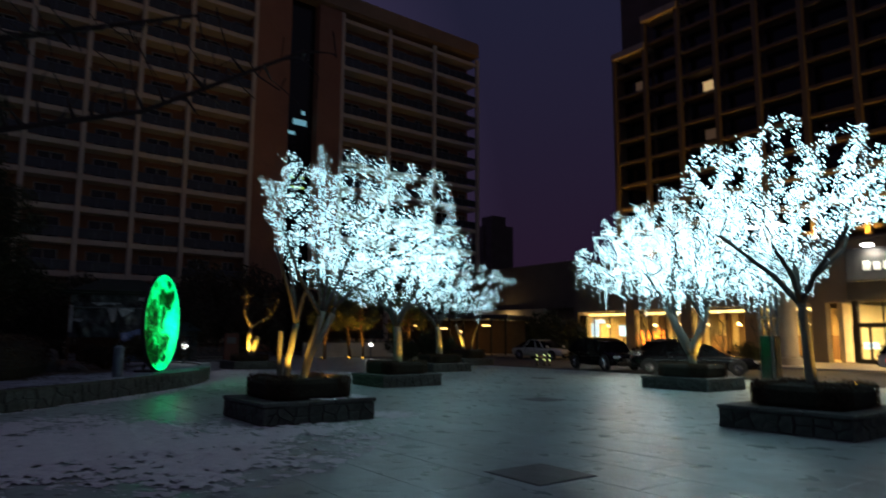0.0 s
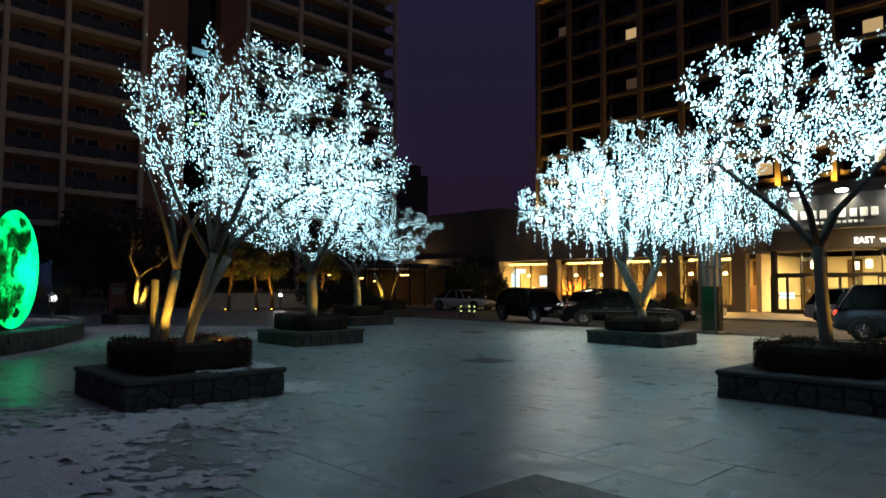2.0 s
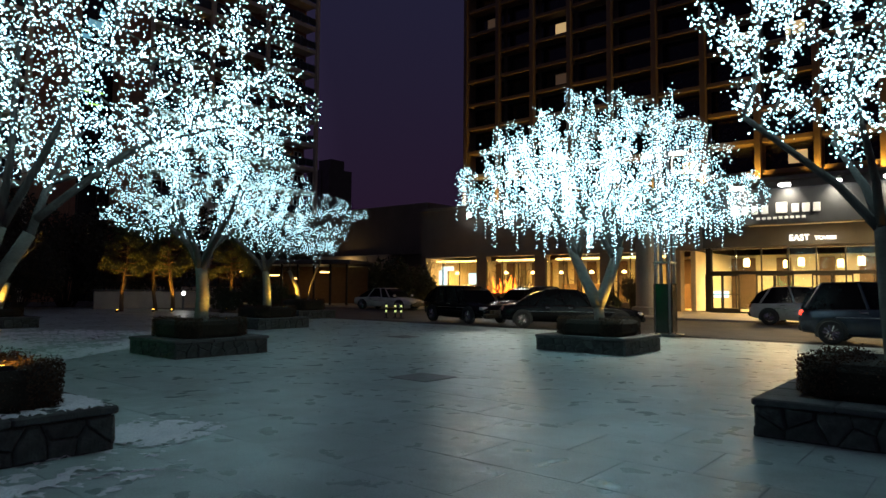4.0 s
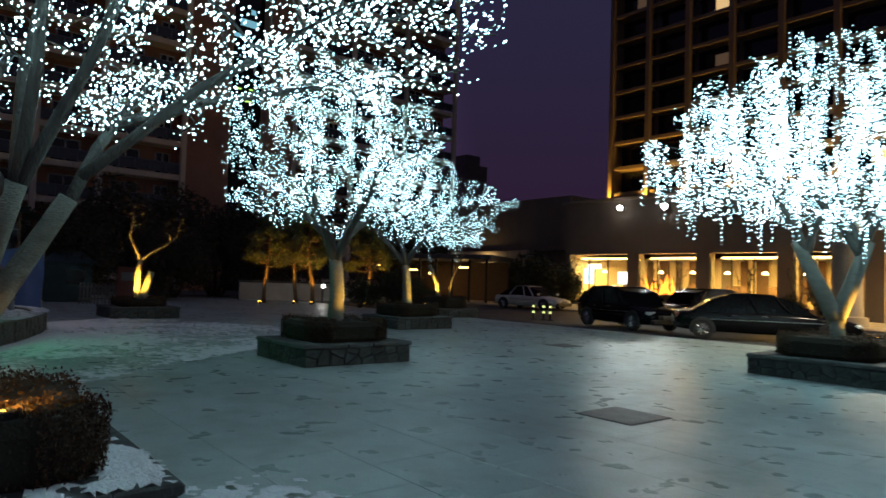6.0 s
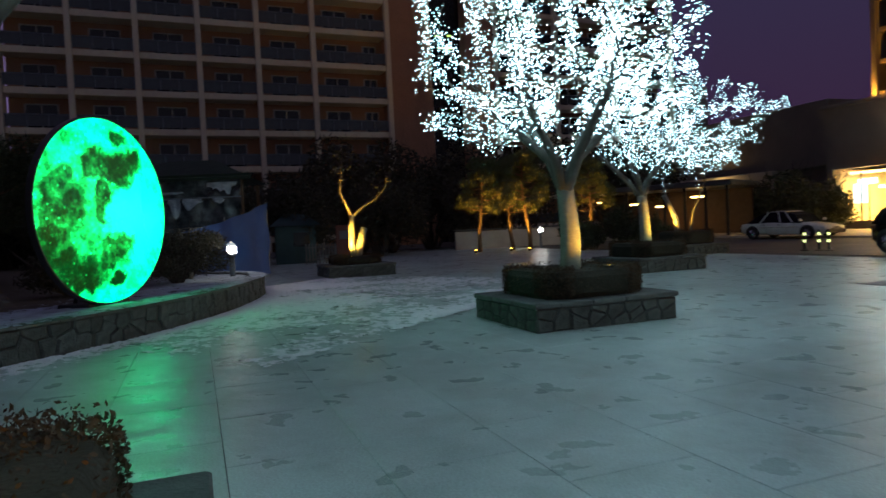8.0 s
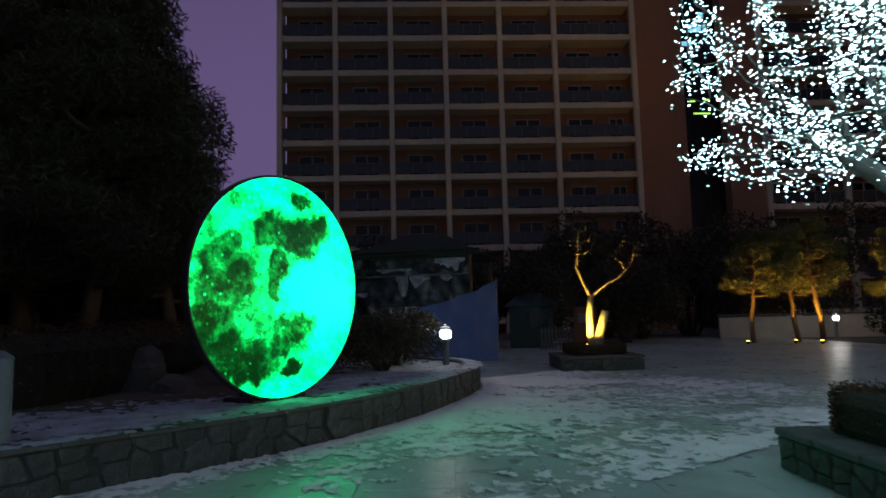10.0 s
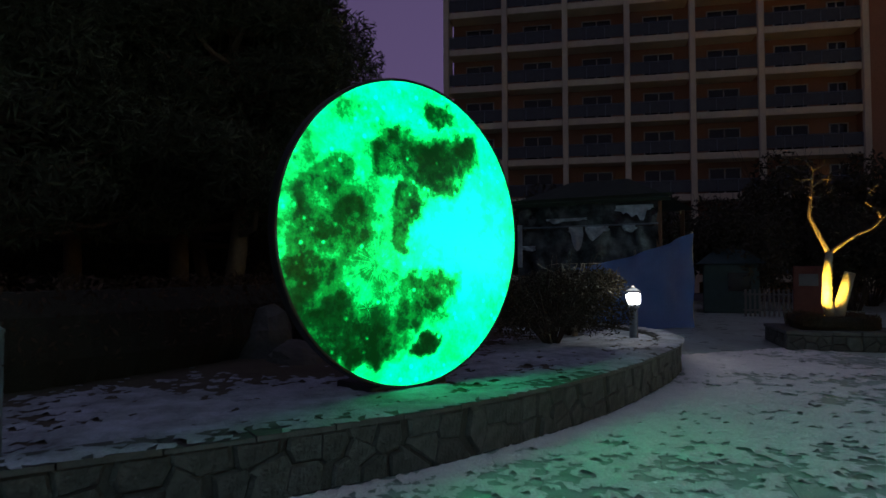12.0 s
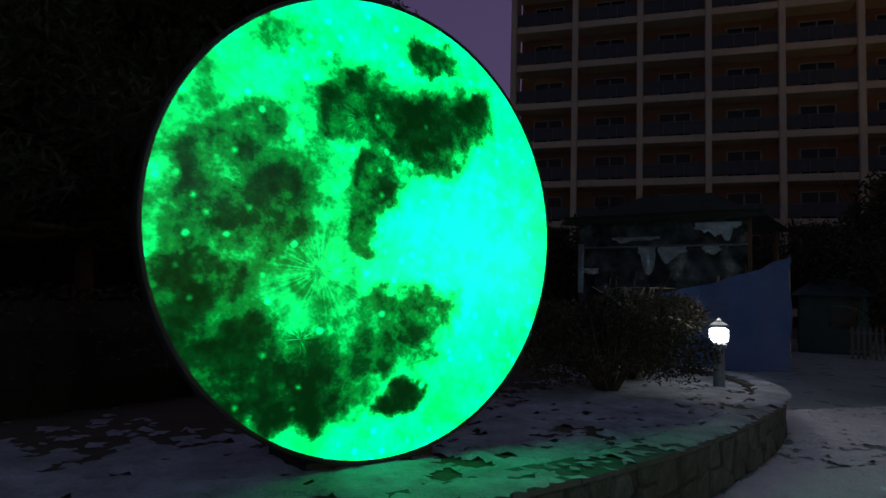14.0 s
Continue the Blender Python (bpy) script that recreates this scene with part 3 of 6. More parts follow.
part("glass_front", Mesh().box((-54, 55.2, 1.7), (10.4, 0.1, 3.2)), M_DARKGLASS, lobby)
for k in range(7):
    part("mullion", Mesh().box((-59 + k * 1.65, 55.05, 1.7), (0.12, 0.2, 3.2)), M_FRAMEDARK, lobby)
part("pillar", Mesh().box((-49.0, 52.4, 1.7), (0.7, 0.7, 3.3), bevel=0.03), M_BEIGE, lobby)
lamp("lobby_glow", "AREA", tuple(grid(-54, 51.2, 3.1).translation), 90, WARM, tuple(grid(-54, 53.2, 3.6).translation), 1.5)
part("link_wall", Mesh().box((-43, 60, 4.2), (9.6, 14, 8.4)), M_PODIUM, lobby)
far = Mesh().box((0, 0, 20), (11.5, 10, 40)).box((1.2, 0, 41), (6, 6, 5)).box((-3.5, -5.1, 22), (0.4, 0.4, 36)).box((2, -5.1, 22), (0.4, 0.4, 36))
solid("distant_tower", far, M_RWALL, "dark distant tower block against the dusk sky", "building", grid(-173.5, 150))
hill = Mesh()
hill_pts = [(-260 + 20 * k, 4 + 7 * noise.noise((k * 0.31, 4.2, 0))) for k in range(27)]
hill.add([(x, 0, -1) for x, h in hill_pts] + [(x, 0, h + 4) for x, h in hill_pts] + [(x, 30, -1) for x, h in hill_pts], [(k, k + 1, 28 + k, 27 + k) for k in range(26)] + [(27 + k, 28 + k, 55 + k, 54 + k) for k in range(26)])
solid("distant_hill", hill, M_EARTH, "low dark wooded ridge on the horizon", "hill", pose(-20, 230, 0), kind="structure")

# ---- moon ----
def moon_material():
    m = bpy.data.materials.new("moon_face")
    m.use_nodes = True
    n, l = m.node_tree.nodes, m.node_tree.links
    p = n["Principled BSDF"]
    p.inputs["Base Color"].default_value = (0.004, 0.02, 0.008, 1)
    p.inputs["Roughness"].default_value = 0.22
    p.inputs["Specular IOR Level"].default_value = 0.15
    tc = n.new("ShaderNodeTexCoord")
    w1 = n.new("ShaderNodeTexNoise")
    w1.inputs["Scale"].default_value, w1.inputs["Detail"].default_value, w1.inputs["Roughness"].default_value = 4.5, 6, 0.62
    sub, scl, add = n.new("ShaderNodeVectorMath"), n.new("ShaderNodeVectorMath"), n.new("ShaderNodeVectorMath")
    sub.operation, scl.operation = "SUBTRACT", "SCALE"
    sub.inputs[1].default_value = (0.5, 0.5, 0.5)
    scl.inputs["Scale"].default_value = 0.5
    l.new(tc.outputs["Object"], w1.inputs["Vector"])
    l.new(w1.outputs["Color"], sub.inputs[0])
    l.new(sub.outputs[0], scl.inputs[0])
    l.new(tc.outputs["Object"], add.inputs[0])
    l.new(scl.outputs[0], add.inputs[1])
    flat = n.new("ShaderNodeVectorMath")
    flat.operation = "MULTIPLY"
    flat.inputs[1].default_value = (1, 0, 1)
    l.new(add.outputs[0], flat.inputs[0])
    # seas: x to the right, z up, across, high, depth; the disc reaches from -1.5 to 1.5
    seas = ((0.36, 1.26, 0.16, 0.11, 0.95), (-0.22, 0.78, 0.3, 0.23, 0.9), (0.31, 0.69, 0.28, 0.26, 1.1), (0.69, 0.87, 0.19, 0.19, 0.9), (-0.93, 0.49, 0.28, 0.19, 0.6),
            (-0.95, 0.15, 0.43, 0.36, 0.85), (-0.1, 0.32, 0.16, 0.17, 0.85), (-0.2, 0.03, 0.12, 0.18, 0.65), (-1.3, -0.49, 0.28, 0.27, 0.9), (-1.09, -0.83, 0.38, 0.26, 0.95),
            (-0.72, -1.08, 0.47, 0.18, 1.05), (-0.29, -0.83, 0.39, 0.16, 0.75), (0.32, -0.61, 0.23, 0.21, 0.9), (0.15, -1.15, 0.16, 0.11, 1.1), (-1.42, 0.03, 0.12, 0.3, 0.5),
            (-1.28, 0.66, 0.11, 0.2, 0.4), (-0.76, 1.17, 0.16, 0.1, 0.4), (-0.53, 0.43, 0.16, 0.15, 0.45), (-1.09, -0.4, 0.7, 0.89, 0.42), (-0.06, -0.61, 0.28, 0.12, 0.6))
    last = None
    for x, z, a, b, d in seas:
        s = n.new("ShaderNodeVectorMath")
        s.operation = "SUBTRACT"
        s.inputs[1].default_value = (x, 0, z)
        q = n.new("ShaderNodeVectorMath")
        q.operation = "MULTIPLY"
        q.inputs[1].default_value = (0.95 / a, 0, 0.95 / b)
        ln = n.new("ShaderNodeVectorMath")
        ln.operation = "LENGTH"
        mr = n.new("ShaderNodeMapRange")
        mr.interpolation_type = "SMOOTHSTEP"
        mr.inputs["From Min"].default_value, mr.inputs["From Max"].default_value = 1.6, 0.7
        mr.inputs["To Max"].default_value = d
        l.new(flat.outputs[0], s.inputs[0])
        l.new(s.outputs[0], q.inputs[0])
        l.new(q.outputs[0], ln.inputs[0])
        l.new(ln.outputs["Value"], mr.inputs["Value"])
        if last is None:
            last = mr
        else:
            mx = n.new("ShaderNodeMath")
            mx.operation = "MAXIMUM"
            l.new(last.outputs[0], mx.inputs[0])
            l.new(mr.outputs[0], mx.inputs[1])
            last = mx
    # craters and speckle
    det = n.new("ShaderNodeTexNoise")
    det.inputs["Scale"].default_value, det.inputs["Detail"].default_value, det.inputs["Roughness"].default_value = 5.0, 9, 0.7
    l.new(tc.outputs["Object"], det.inputs["Vector"])
    dr = n.new("ShaderNodeMapRange")
    dr.inputs["From Min"].default_value, dr.inputs["From Max"].default_value = 0.34, 0.68
    dr.inputs["To Min"].default_value, dr.inputs["To Max"].default_value = 0.62, -0.6
    l.new(det.outputs["Fac"], dr.inputs["Value"])
    # the tubes behind the sheet: brightest right of the middle
    sp = n.new("ShaderNodeSeparateXYZ")
    l.new(tc.outputs["Object"], sp.inputs[0])
    hot = n.new("ShaderNodeVectorMath")
    hot.operation = "DISTANCE"
    hot.inputs[1].default_value = (0.72, -0.1, -0.08)
    l.new(tc.outputs["Object"], hot.inputs[0])
    hr = n.new("ShaderNodeMapRange")
    hr.interpolation_type = "SMOOTHSTEP"
    hr.inputs["From Min"].default_value, hr.inputs["From Max"].default_value = 1.05, 0.1
    l.new(hot.outputs["Value"], hr.inputs["Value"])
    ramp = n.new("ShaderNodeValToRGB")
    cr = ramp.color_ramp
    cr.elements[0].position, cr.elements[0].color = 0.0, (0.0, 0.010, 0.001, 1)
    cr.elements[1].position, cr.elements[1].color = 1.0, (0.0, 1.25, 0.52, 1)
    for q, c in ((0.2, (0.0, 0.032, 0.004, 1)), (0.42, (0.0, 0.17, 0.018, 1)), (0.64, (0.0, 0.70, 0.12, 1)), (0.84, (0.0, 1.0, 0.33, 1))):
        el = cr.elements.new(q)
        el.color = c
    tone = n.new("ShaderNodeMath")
    tone.operation = "MULTIPLY_ADD"
    tone.inputs[1].default_value, tone.inputs[2].default_value = -0.62, 0.76
    l.new(last.outputs[0], tone.inputs[0])
    t2, t3 = n.new("ShaderNodeMath"), n.new("ShaderNodeMath")
    t2.operation = t3.operation = "MULTIPLY_ADD"
    t2.inputs[1].default_value, t3.inputs[1].default_value = -0.46, 0.27
    # the highlands are smoother than the seas
    calm, rough_ = n.new("ShaderNodeMath"), n.new("ShaderNodeMath")
    calm.operation, rough_.operation = "MULTIPLY_ADD", "MULTIPLY"
    calm.inputs[1].default_value, calm.inputs[2].default_value = 0.6, 0.55
    l.new(last.outputs[0], calm.inputs[0])
    l.new(calm.outputs[0], rough_.inputs[0])
    l.new(dr.outputs[0], rough_.inputs[1])
    l.new(rough_.outputs[0], t2.inputs[0])
    l.new(tone.outputs[0], t2.inputs[2])
    l.new(hr.outputs[0], t3.inputs[0])
    l.new(t2.outputs[0], t3.inputs[2])
    # small bright crater rays
    vo = n.new("ShaderNodeTexVoronoi")
    vo.inputs["Scale"].default_value = 7.0
    l.new(tc.outputs["Object"], vo.inputs["Vector"])
    vr = n.new("ShaderNodeMapRange")
    vr.inputs["From Min"].default_value, vr.inputs["From Max"].default_value = 0.22, 0.04
    vr.inputs["To Max"].default_value = 0.42
    l.new(vo.outputs["Distance"], vr.inputs["Value"])
    cra = n.new("ShaderNodeMath")
    cra.operation = "ADD"
    l.new(vr.outputs[0], cra.inputs[0])
    l.new(t3.outputs[0], cra.inputs[1])
    # rays thrown out round the two young craters
    out = cra
    for x, z, reach, gain, lines in ((-0.48, -0.31, 0.6, 0.13, 9.0), (-0.9, 0.13, 0.45, 0.07, 9.0), (-0.59, -0.74, 0.16, 0.6, 3.0), (-1.14, -0.63, 0.09, 0.5, 3.0), (-0.22, 0.72, 0.3, 0.14, 5.0)):
        s, sq, at = n.new("ShaderNodeVectorMath"), n.new("ShaderNodeSeparateXYZ"), n.new("ShaderNodeMath")
        s.operation, at.operation = "SUBTRACT", "ARCTAN2"
        s.inputs[1].default_value = (x, 0, z)
        l.new(tc.outputs["Object"], s.inputs[0])
        l.new(s.outputs[0], sq.inputs[0])
        l.new(sq.outputs["Z"], at.inputs[0])
        l.new(sq.outputs["X"], at.inputs[1])
        wave, ln, fade, cut, both = n.new("ShaderNodeTexNoise"), n.new("ShaderNodeVectorMath"), n.new("ShaderNodeMapRange"), n.new("ShaderNodeMapRange"), n.new("ShaderNodeMath")
        wave.noise_dimensions = "1D"
        wave.inputs["Scale"].default_value, wave.inputs["Detail"].default_value = lines, 3
        l.new(at.outputs[0], wave.inputs["W"])
        ln.operation = "LENGTH"
        l.new(s.outputs[0], ln.inputs[0])
        fade.interpolation_type = "SMOOTHERSTEP"
        fade.inputs["From Min"].default_value, fade.inputs["From Max"].default_value = reach, 0.02
        fade.inputs["To Max"].default_value = gain
        l.new(ln.outputs["Value"], fade.inputs["Value"])
        cut.inputs["From Min"].default_value, cut.inputs["From Max"].default_value = 0.46, 0.72
        l.new(wave.outputs["Fac"], cut.inputs["Value"])
        both.operation = "MULTIPLY"
        l.new(fade.outputs[0], both.inputs[0])
        l.new(cut.outputs[0], both.inputs[1])
        plus = n.new("ShaderNodeMath")
        plus.operation = "ADD"
        l.new(out.outputs[0], plus.inputs[0])
        l.new(both.outputs[0], plus.inputs[1])
        out = plus
    l.new(out.outputs[0], ramp.inputs[0])
    l.new(ramp.outputs[0], p.inputs["Emission Color"])
    p.inputs["Emission Strength"].default_value = 1.55
    return m


MOON = pose(-11.58, 16.52, 2.02, 0, 0, 108.5)   # local -y is the face
moon = thing("moon_light_box", "large round light box with a green glowing moon face", "light box", MOON)
ring = [(1.5 * math.cos(2 * math.pi * k / 96), 1.5 * math.sin(2 * math.pi * k / 96)) for k in range(96)]
drum = Mesh()
prof = [(1.54, -0.06), (1.565, -0.06), (1.572, -0.05), (1.572, 0.05), (1.56, 0.06), (0.0, 0.065)]
for r, y in prof:
    drum.v += [(r * math.cos(2 * math.pi * k / 96), y, r * math.sin(2 * math.pi * k / 96)) for k in range(96)]
for i in range(len(prof) - 1):
    drum.f += [(i * 96 + k, i * 96 + (k + 1) % 96, (i + 1) * 96 + (k + 1) % 96, (i + 1) * 96 + k) for k in range(96)]
part("drum", drum, M_BLACKPAINT, moon, "black metal drum rim")
face = Mesh()
for i, r in enumerate((1.542, 1.2, 0.8, 0.4)):
    face.v += [(r * math.cos(2 * math.pi * k / 96), -0.055 - 0.03 * (1 - (r / 1.542) ** 2), r * math.sin(2 * math.pi * k / 96)) for k in range(96)]
    if i:
        face.f += [((i - 1) * 96 + k, (i - 1) * 96 + (k + 1) % 96, i * 96 + (k + 1) % 96, i * 96 + k) for k in range(96)]
face.f.append(tuple(range(288, 384)))
part("printed_face", face, moon_material(), moon, "translucent printed moon sheet lit green")
part("foot", Mesh().box((0.0, 0.3, -1.575), (1.0, 0.6, 0.12), bevel=0.015), M_BLACKPAINT, moon, "low black base plate")
for x in (-0.38, 0.38):
    part("strut", Mesh().tube([(x, 0.36, -1.5), (x, 0.07, -0.6)], [0.03, 0.03], 8), M_BLACKPAINT, moon)


# ---- trees ----
def grow(base, start, blobs, count, seed, step=0.22, reach=1.6, kill=0.34, rounds=90):
    """Limbs that spread from given stems through a crown of ellipsoids (centre, radii). Returns points and parents."""
    rng = np.random.default_rng(seed)
    weights = np.array([b[1][0] * b[1][1] * b[1][2] for b in blobs])
    pick = rng.choice(len(blobs), count, p=weights / weights.sum())
    d = rng.normal(size=(count, 3))
    d /= np.linalg.norm(d, axis=1)[:, None]
    d *= rng.random(count)[:, None] ** 0.4
    aim = np.array([blobs[i][0] for i in pick]) + d * np.array([blobs[i][1] for i in pick])
    pts, parent = [], []
    for stem in start:
        last = -1
        for p in stem:
            pts.append(np.array(p, float))
            parent.append(last)
            last = len(pts) - 1
    pts = list(pts)
    for _ in range(rounds):
        if not len(aim):
            break
        arr = np.array(pts)
        dist = np.linalg.norm(aim[:, None] - arr[None], axis=2)
        near = dist.argmin(1)
        low = dist[np.arange(len(aim)), near]
        grown = False
        lim = reach if _ > 8 else 6.0
        for i in np.unique(near[low < lim]):
            way = (aim[(near == i) & (low < lim)] - arr[i])
            way /= np.linalg.norm(way, axis=1)[:, None]
            v = way.mean(0) + rng.normal(size=3) * 0.13
            v /= np.linalg.norm(v) + 1e-9
            q = arr[i] + v * step
            if np.linalg.norm(arr - q, axis=1).min() > step * 0.45:
                pts.append(q)
                parent.append(int(i))
                grown = True
        arr = np.array(pts)
        dist = np.linalg.norm(aim[:, None] - arr[None], axis=2).min(1)
        aim = aim[dist > kill]
        if not grown:
            break
    return np.array(pts), parent


def limbs(pts, parent, tip=0.006, power=2.3, top=0.2):
    """Radii by the pipe rule, and the runs of points that make one limb each."""
    n = len(pts)
    kids = [[] for _ in range(n)]
    for i, p in enumerate(parent):
        if p >= 0:
            kids[p].append(i)
    rad = np.zeros(n)
    for i in range(n - 1, -1, -1):
        rad[i] = min(top, sum(rad[k] ** power for k in kids[i]) ** (1 / power)) if kids[i] else tip
        rad[i] = max(rad[i], tip)
    runs, todo = [], [i for i, p in enumerate(parent) if p < 0]
    while todo:
        i = todo.pop()
        run = [parent[i], i] if parent[i] >= 0 else [i]
        while kids[i]:
            big = max(kids[i], key=lambda k: rad[k])
            todo += [k for k in kids[i] if k != big]
            run.append(big)
            i = big
        runs.append(run)
    return rad, runs, kids


def lit_tree(name, label, base, stems, blobs, count, bulbs, seed, droop=0.0, bulb=0.0085, low=2.0, mains=1, top=0.16):
    """A bare tree in a planter, wound with fairy lights. Places are relative to its base."""
    rng = np.random.default_rng(seed + 50)
    tree = thing(name, label, "tree", pose(*base), group="lit plaza trees")
    pts, parent = grow(base, stems, blobs, count, seed)
    rad, runs, kids = limbs(pts, parent, tip=0.007, power=2.05, top=top)
    k = 0
    for q, s in enumerate(stems):
        for i in range(len(s)):
            f = i / (len(s) - 1)
            rad[k + i] = top * (1.15 - 0.3 * f) if q < mains else top * (0.58 - 0.24 * f)
        k += len(s)
    trunk, crown, boughs = Mesh(), Mesh(), Mesh()
    first = sum(len(s) for s in stems)
    k = 0
    for s in stems:
        (trunk if any(s is q for q in stems[:mains]) else boughs).tube(s, [float(rad[k + i]) for i in range(len(s))], 10)
        k += len(s)
    for run in runs:
        if run[0] < first:
            while len(run) > 1 and run[1] < first:
                run = run[1:]
        if len(run) < 2:
            continue
        rr = [min(float(rad[i]), top * 0.42) for i in run]
        rr[0] = min(rr[0], rr[1] * 1.15)
        big = max(rr) > 0.03
        (boughs if big else crown).tube([pts[i] for i in run], rr, 7 if big else 4, cap=False)
    part("trunk", trunk, M_WRAP, tree, "pale smooth wrapped trunk", smooth=True)
    part("bough_work", boughs, M_BARK, tree, "dark forking main boughs", smooth=True, kind="stuff")
    part("branch_work", crown, M_BARK, tree, "fine bare twigs", kind="stuff")
    thin = [i for i in range(first, len(pts)) if rad[i] < 0.032 and parent[i] >= 0 and pts[i][2] > low]
    lights = Mesh()
    hung = 0
    while hung < bulbs:
        i = thin[rng.integers(len(thin))]
        f = rng.random()
        p = pts[i] * f + pts[parent[i]] * (1 - f) + rng.normal(size=3) * 0.06
        run = 1
        if droop and rng.random() < 0.12:
            run = int(3 + 6 * droop * rng.random())
        for q in range(run):
            lights.bead(p + rng.normal(size=3) * 0.012, bulb * (0.65 + 0.7 * rng.random()))
            p = p - np.array([0, 0, 0.085])
            if p[2] < low * 0.95:
                break
        hung += run
    part("fairy_light_string", lights, M_BULB, tree, "dense cool white fairy lights", kind="stuff")
    return tree


def planter_tree(base, stems, blobs, count, bulbs, seed, label, **kw):
    return lit_tree("fairy_light_tree", label, base, stems, blobs, count, bulbs, seed, **kw)


def leafy(mesh, centre, radii, count, size, rng, shell=0.55, square=2.0, slim=0.35):
    """Many small leaf blades spread through a rounded body."""
    for _ in range(count):
        d = rng.normal(size=3)
        d /= (np.abs(d) ** square).sum() ** (1 / square)
        d *= shell + (1 - shell) * rng.random() ** 0.5
        p = np.array(centre) + d * np.array(radii)
        a = rng.normal(size=3)
        a /= np.linalg.norm(a)
        b = np.cross(a, rng.normal(size=3))
        b /= np.linalg.norm(b) + 1e-9
        s = size * (0.6 + 0.8 * rng.random())
        mesh.add([p - a * s, p + b * s * slim, p + a * s, p - b * s * slim], [(0, 1, 2, 3)])


def rounded(w, d, r, k=6):
    """Outline of a rectangle with round corners."""
    out = []
    for cx, cy, a0 in ((w / 2 - r, d / 2 - r, 0), (-w / 2 + r, d / 2 - r, 90), (-w / 2 + r, -d / 2 + r, 180), (w / 2 - r, -d / 2 + r, 270)):
        for i in range(k + 1):
            t = radians(a0 + 90 * i / k)
            out.append((cx + r * math.cos(t), cy + r * math.sin(t)))
    return out


def cut_cell(poly, p, q):
    """The part of a polygon that lies nearer to p than to q."""
    mx, my, dx, dy = (p[0] + q[0]) / 2, (p[1] + q[1]) / 2, q[0] - p[0], q[1] - p[1]
    side = [(x - mx) * dx + (y - my) * dy for x, y in poly]
    out = []
    for i, (x, y) in enumerate(poly):
        j = (i + 1) % len(poly)
        if side[i] <= 0:
            out.append((x, y))
        if side[i] * side[j] < 0:
            f = side[i] / (side[i] - side[j])
            out.append((x + (poly[j][0] - x) * f, y + (poly[j][1] - y) * f))
    return out


def face_stones(parent, length, height, rng, at):
    """Fills a wall face with many sided rubble stones; at(s, z) gives the pose of a stone on the face."""
    n = max(3, round(length / 0.27))
    seeds = []
    for i in range(n):
        rows = 1 if rng.random() < 0.14 else 2 if rng.random() < 0.75 else 3
        for r in range(rows):
            seeds.append(((i + 0.5 + 0.62 * (rng.random() - 0.5)) * length / n, (r + 0.5 + 0.5 * (rng.random() - 0.5)) * height / rows))
    for p in seeds:
        poly = [(max(0, p[0] - 0.5), 0.0), (min(length, p[0] + 0.5), 0.0), (min(length, p[0] + 0.5), height), (max(0, p[0] - 0.5), height)]
        for q in seeds:
            if q is not p and abs(q[0] - p[0]) < 0.9 and len(poly) > 2:
                poly = cut_cell(poly, p, q)
        if len(poly) < 3:
            continue
        cx, cz = sum(v[0] for v in poly) / len(poly), sum(v[1] for v in poly) / len(poly)
        k, bulge, m = len(poly), 0.03 + 0.016 * rng.random(), Mesh()
        lean = 0.02 * (rng.random() - 0.5)
        for f, y in ((0.80, -bulge), (0.965, -0.014), (0.965, 0.014), (0.80, bulge)):
            m.v += [((vx - cx) * f, y + lean * (vz - cz) / 0.2, (vz - cz) * f) for vx, vz in poly]
        for i in range(3):
            m.f += [(i * k + j, i * k + (j + 1) % k, (i + 1) * k + (j + 1) % k, (i + 1) * k + j) for j in range(k)]
        m.f += [tuple(reversed(range(k))), tuple(range(3 * k, 4 * k))]
        ob = new("stone", m.data("stone", M_STONE))
        ob.parent = parent
        ob.matrix_basis = at(cx, cz)


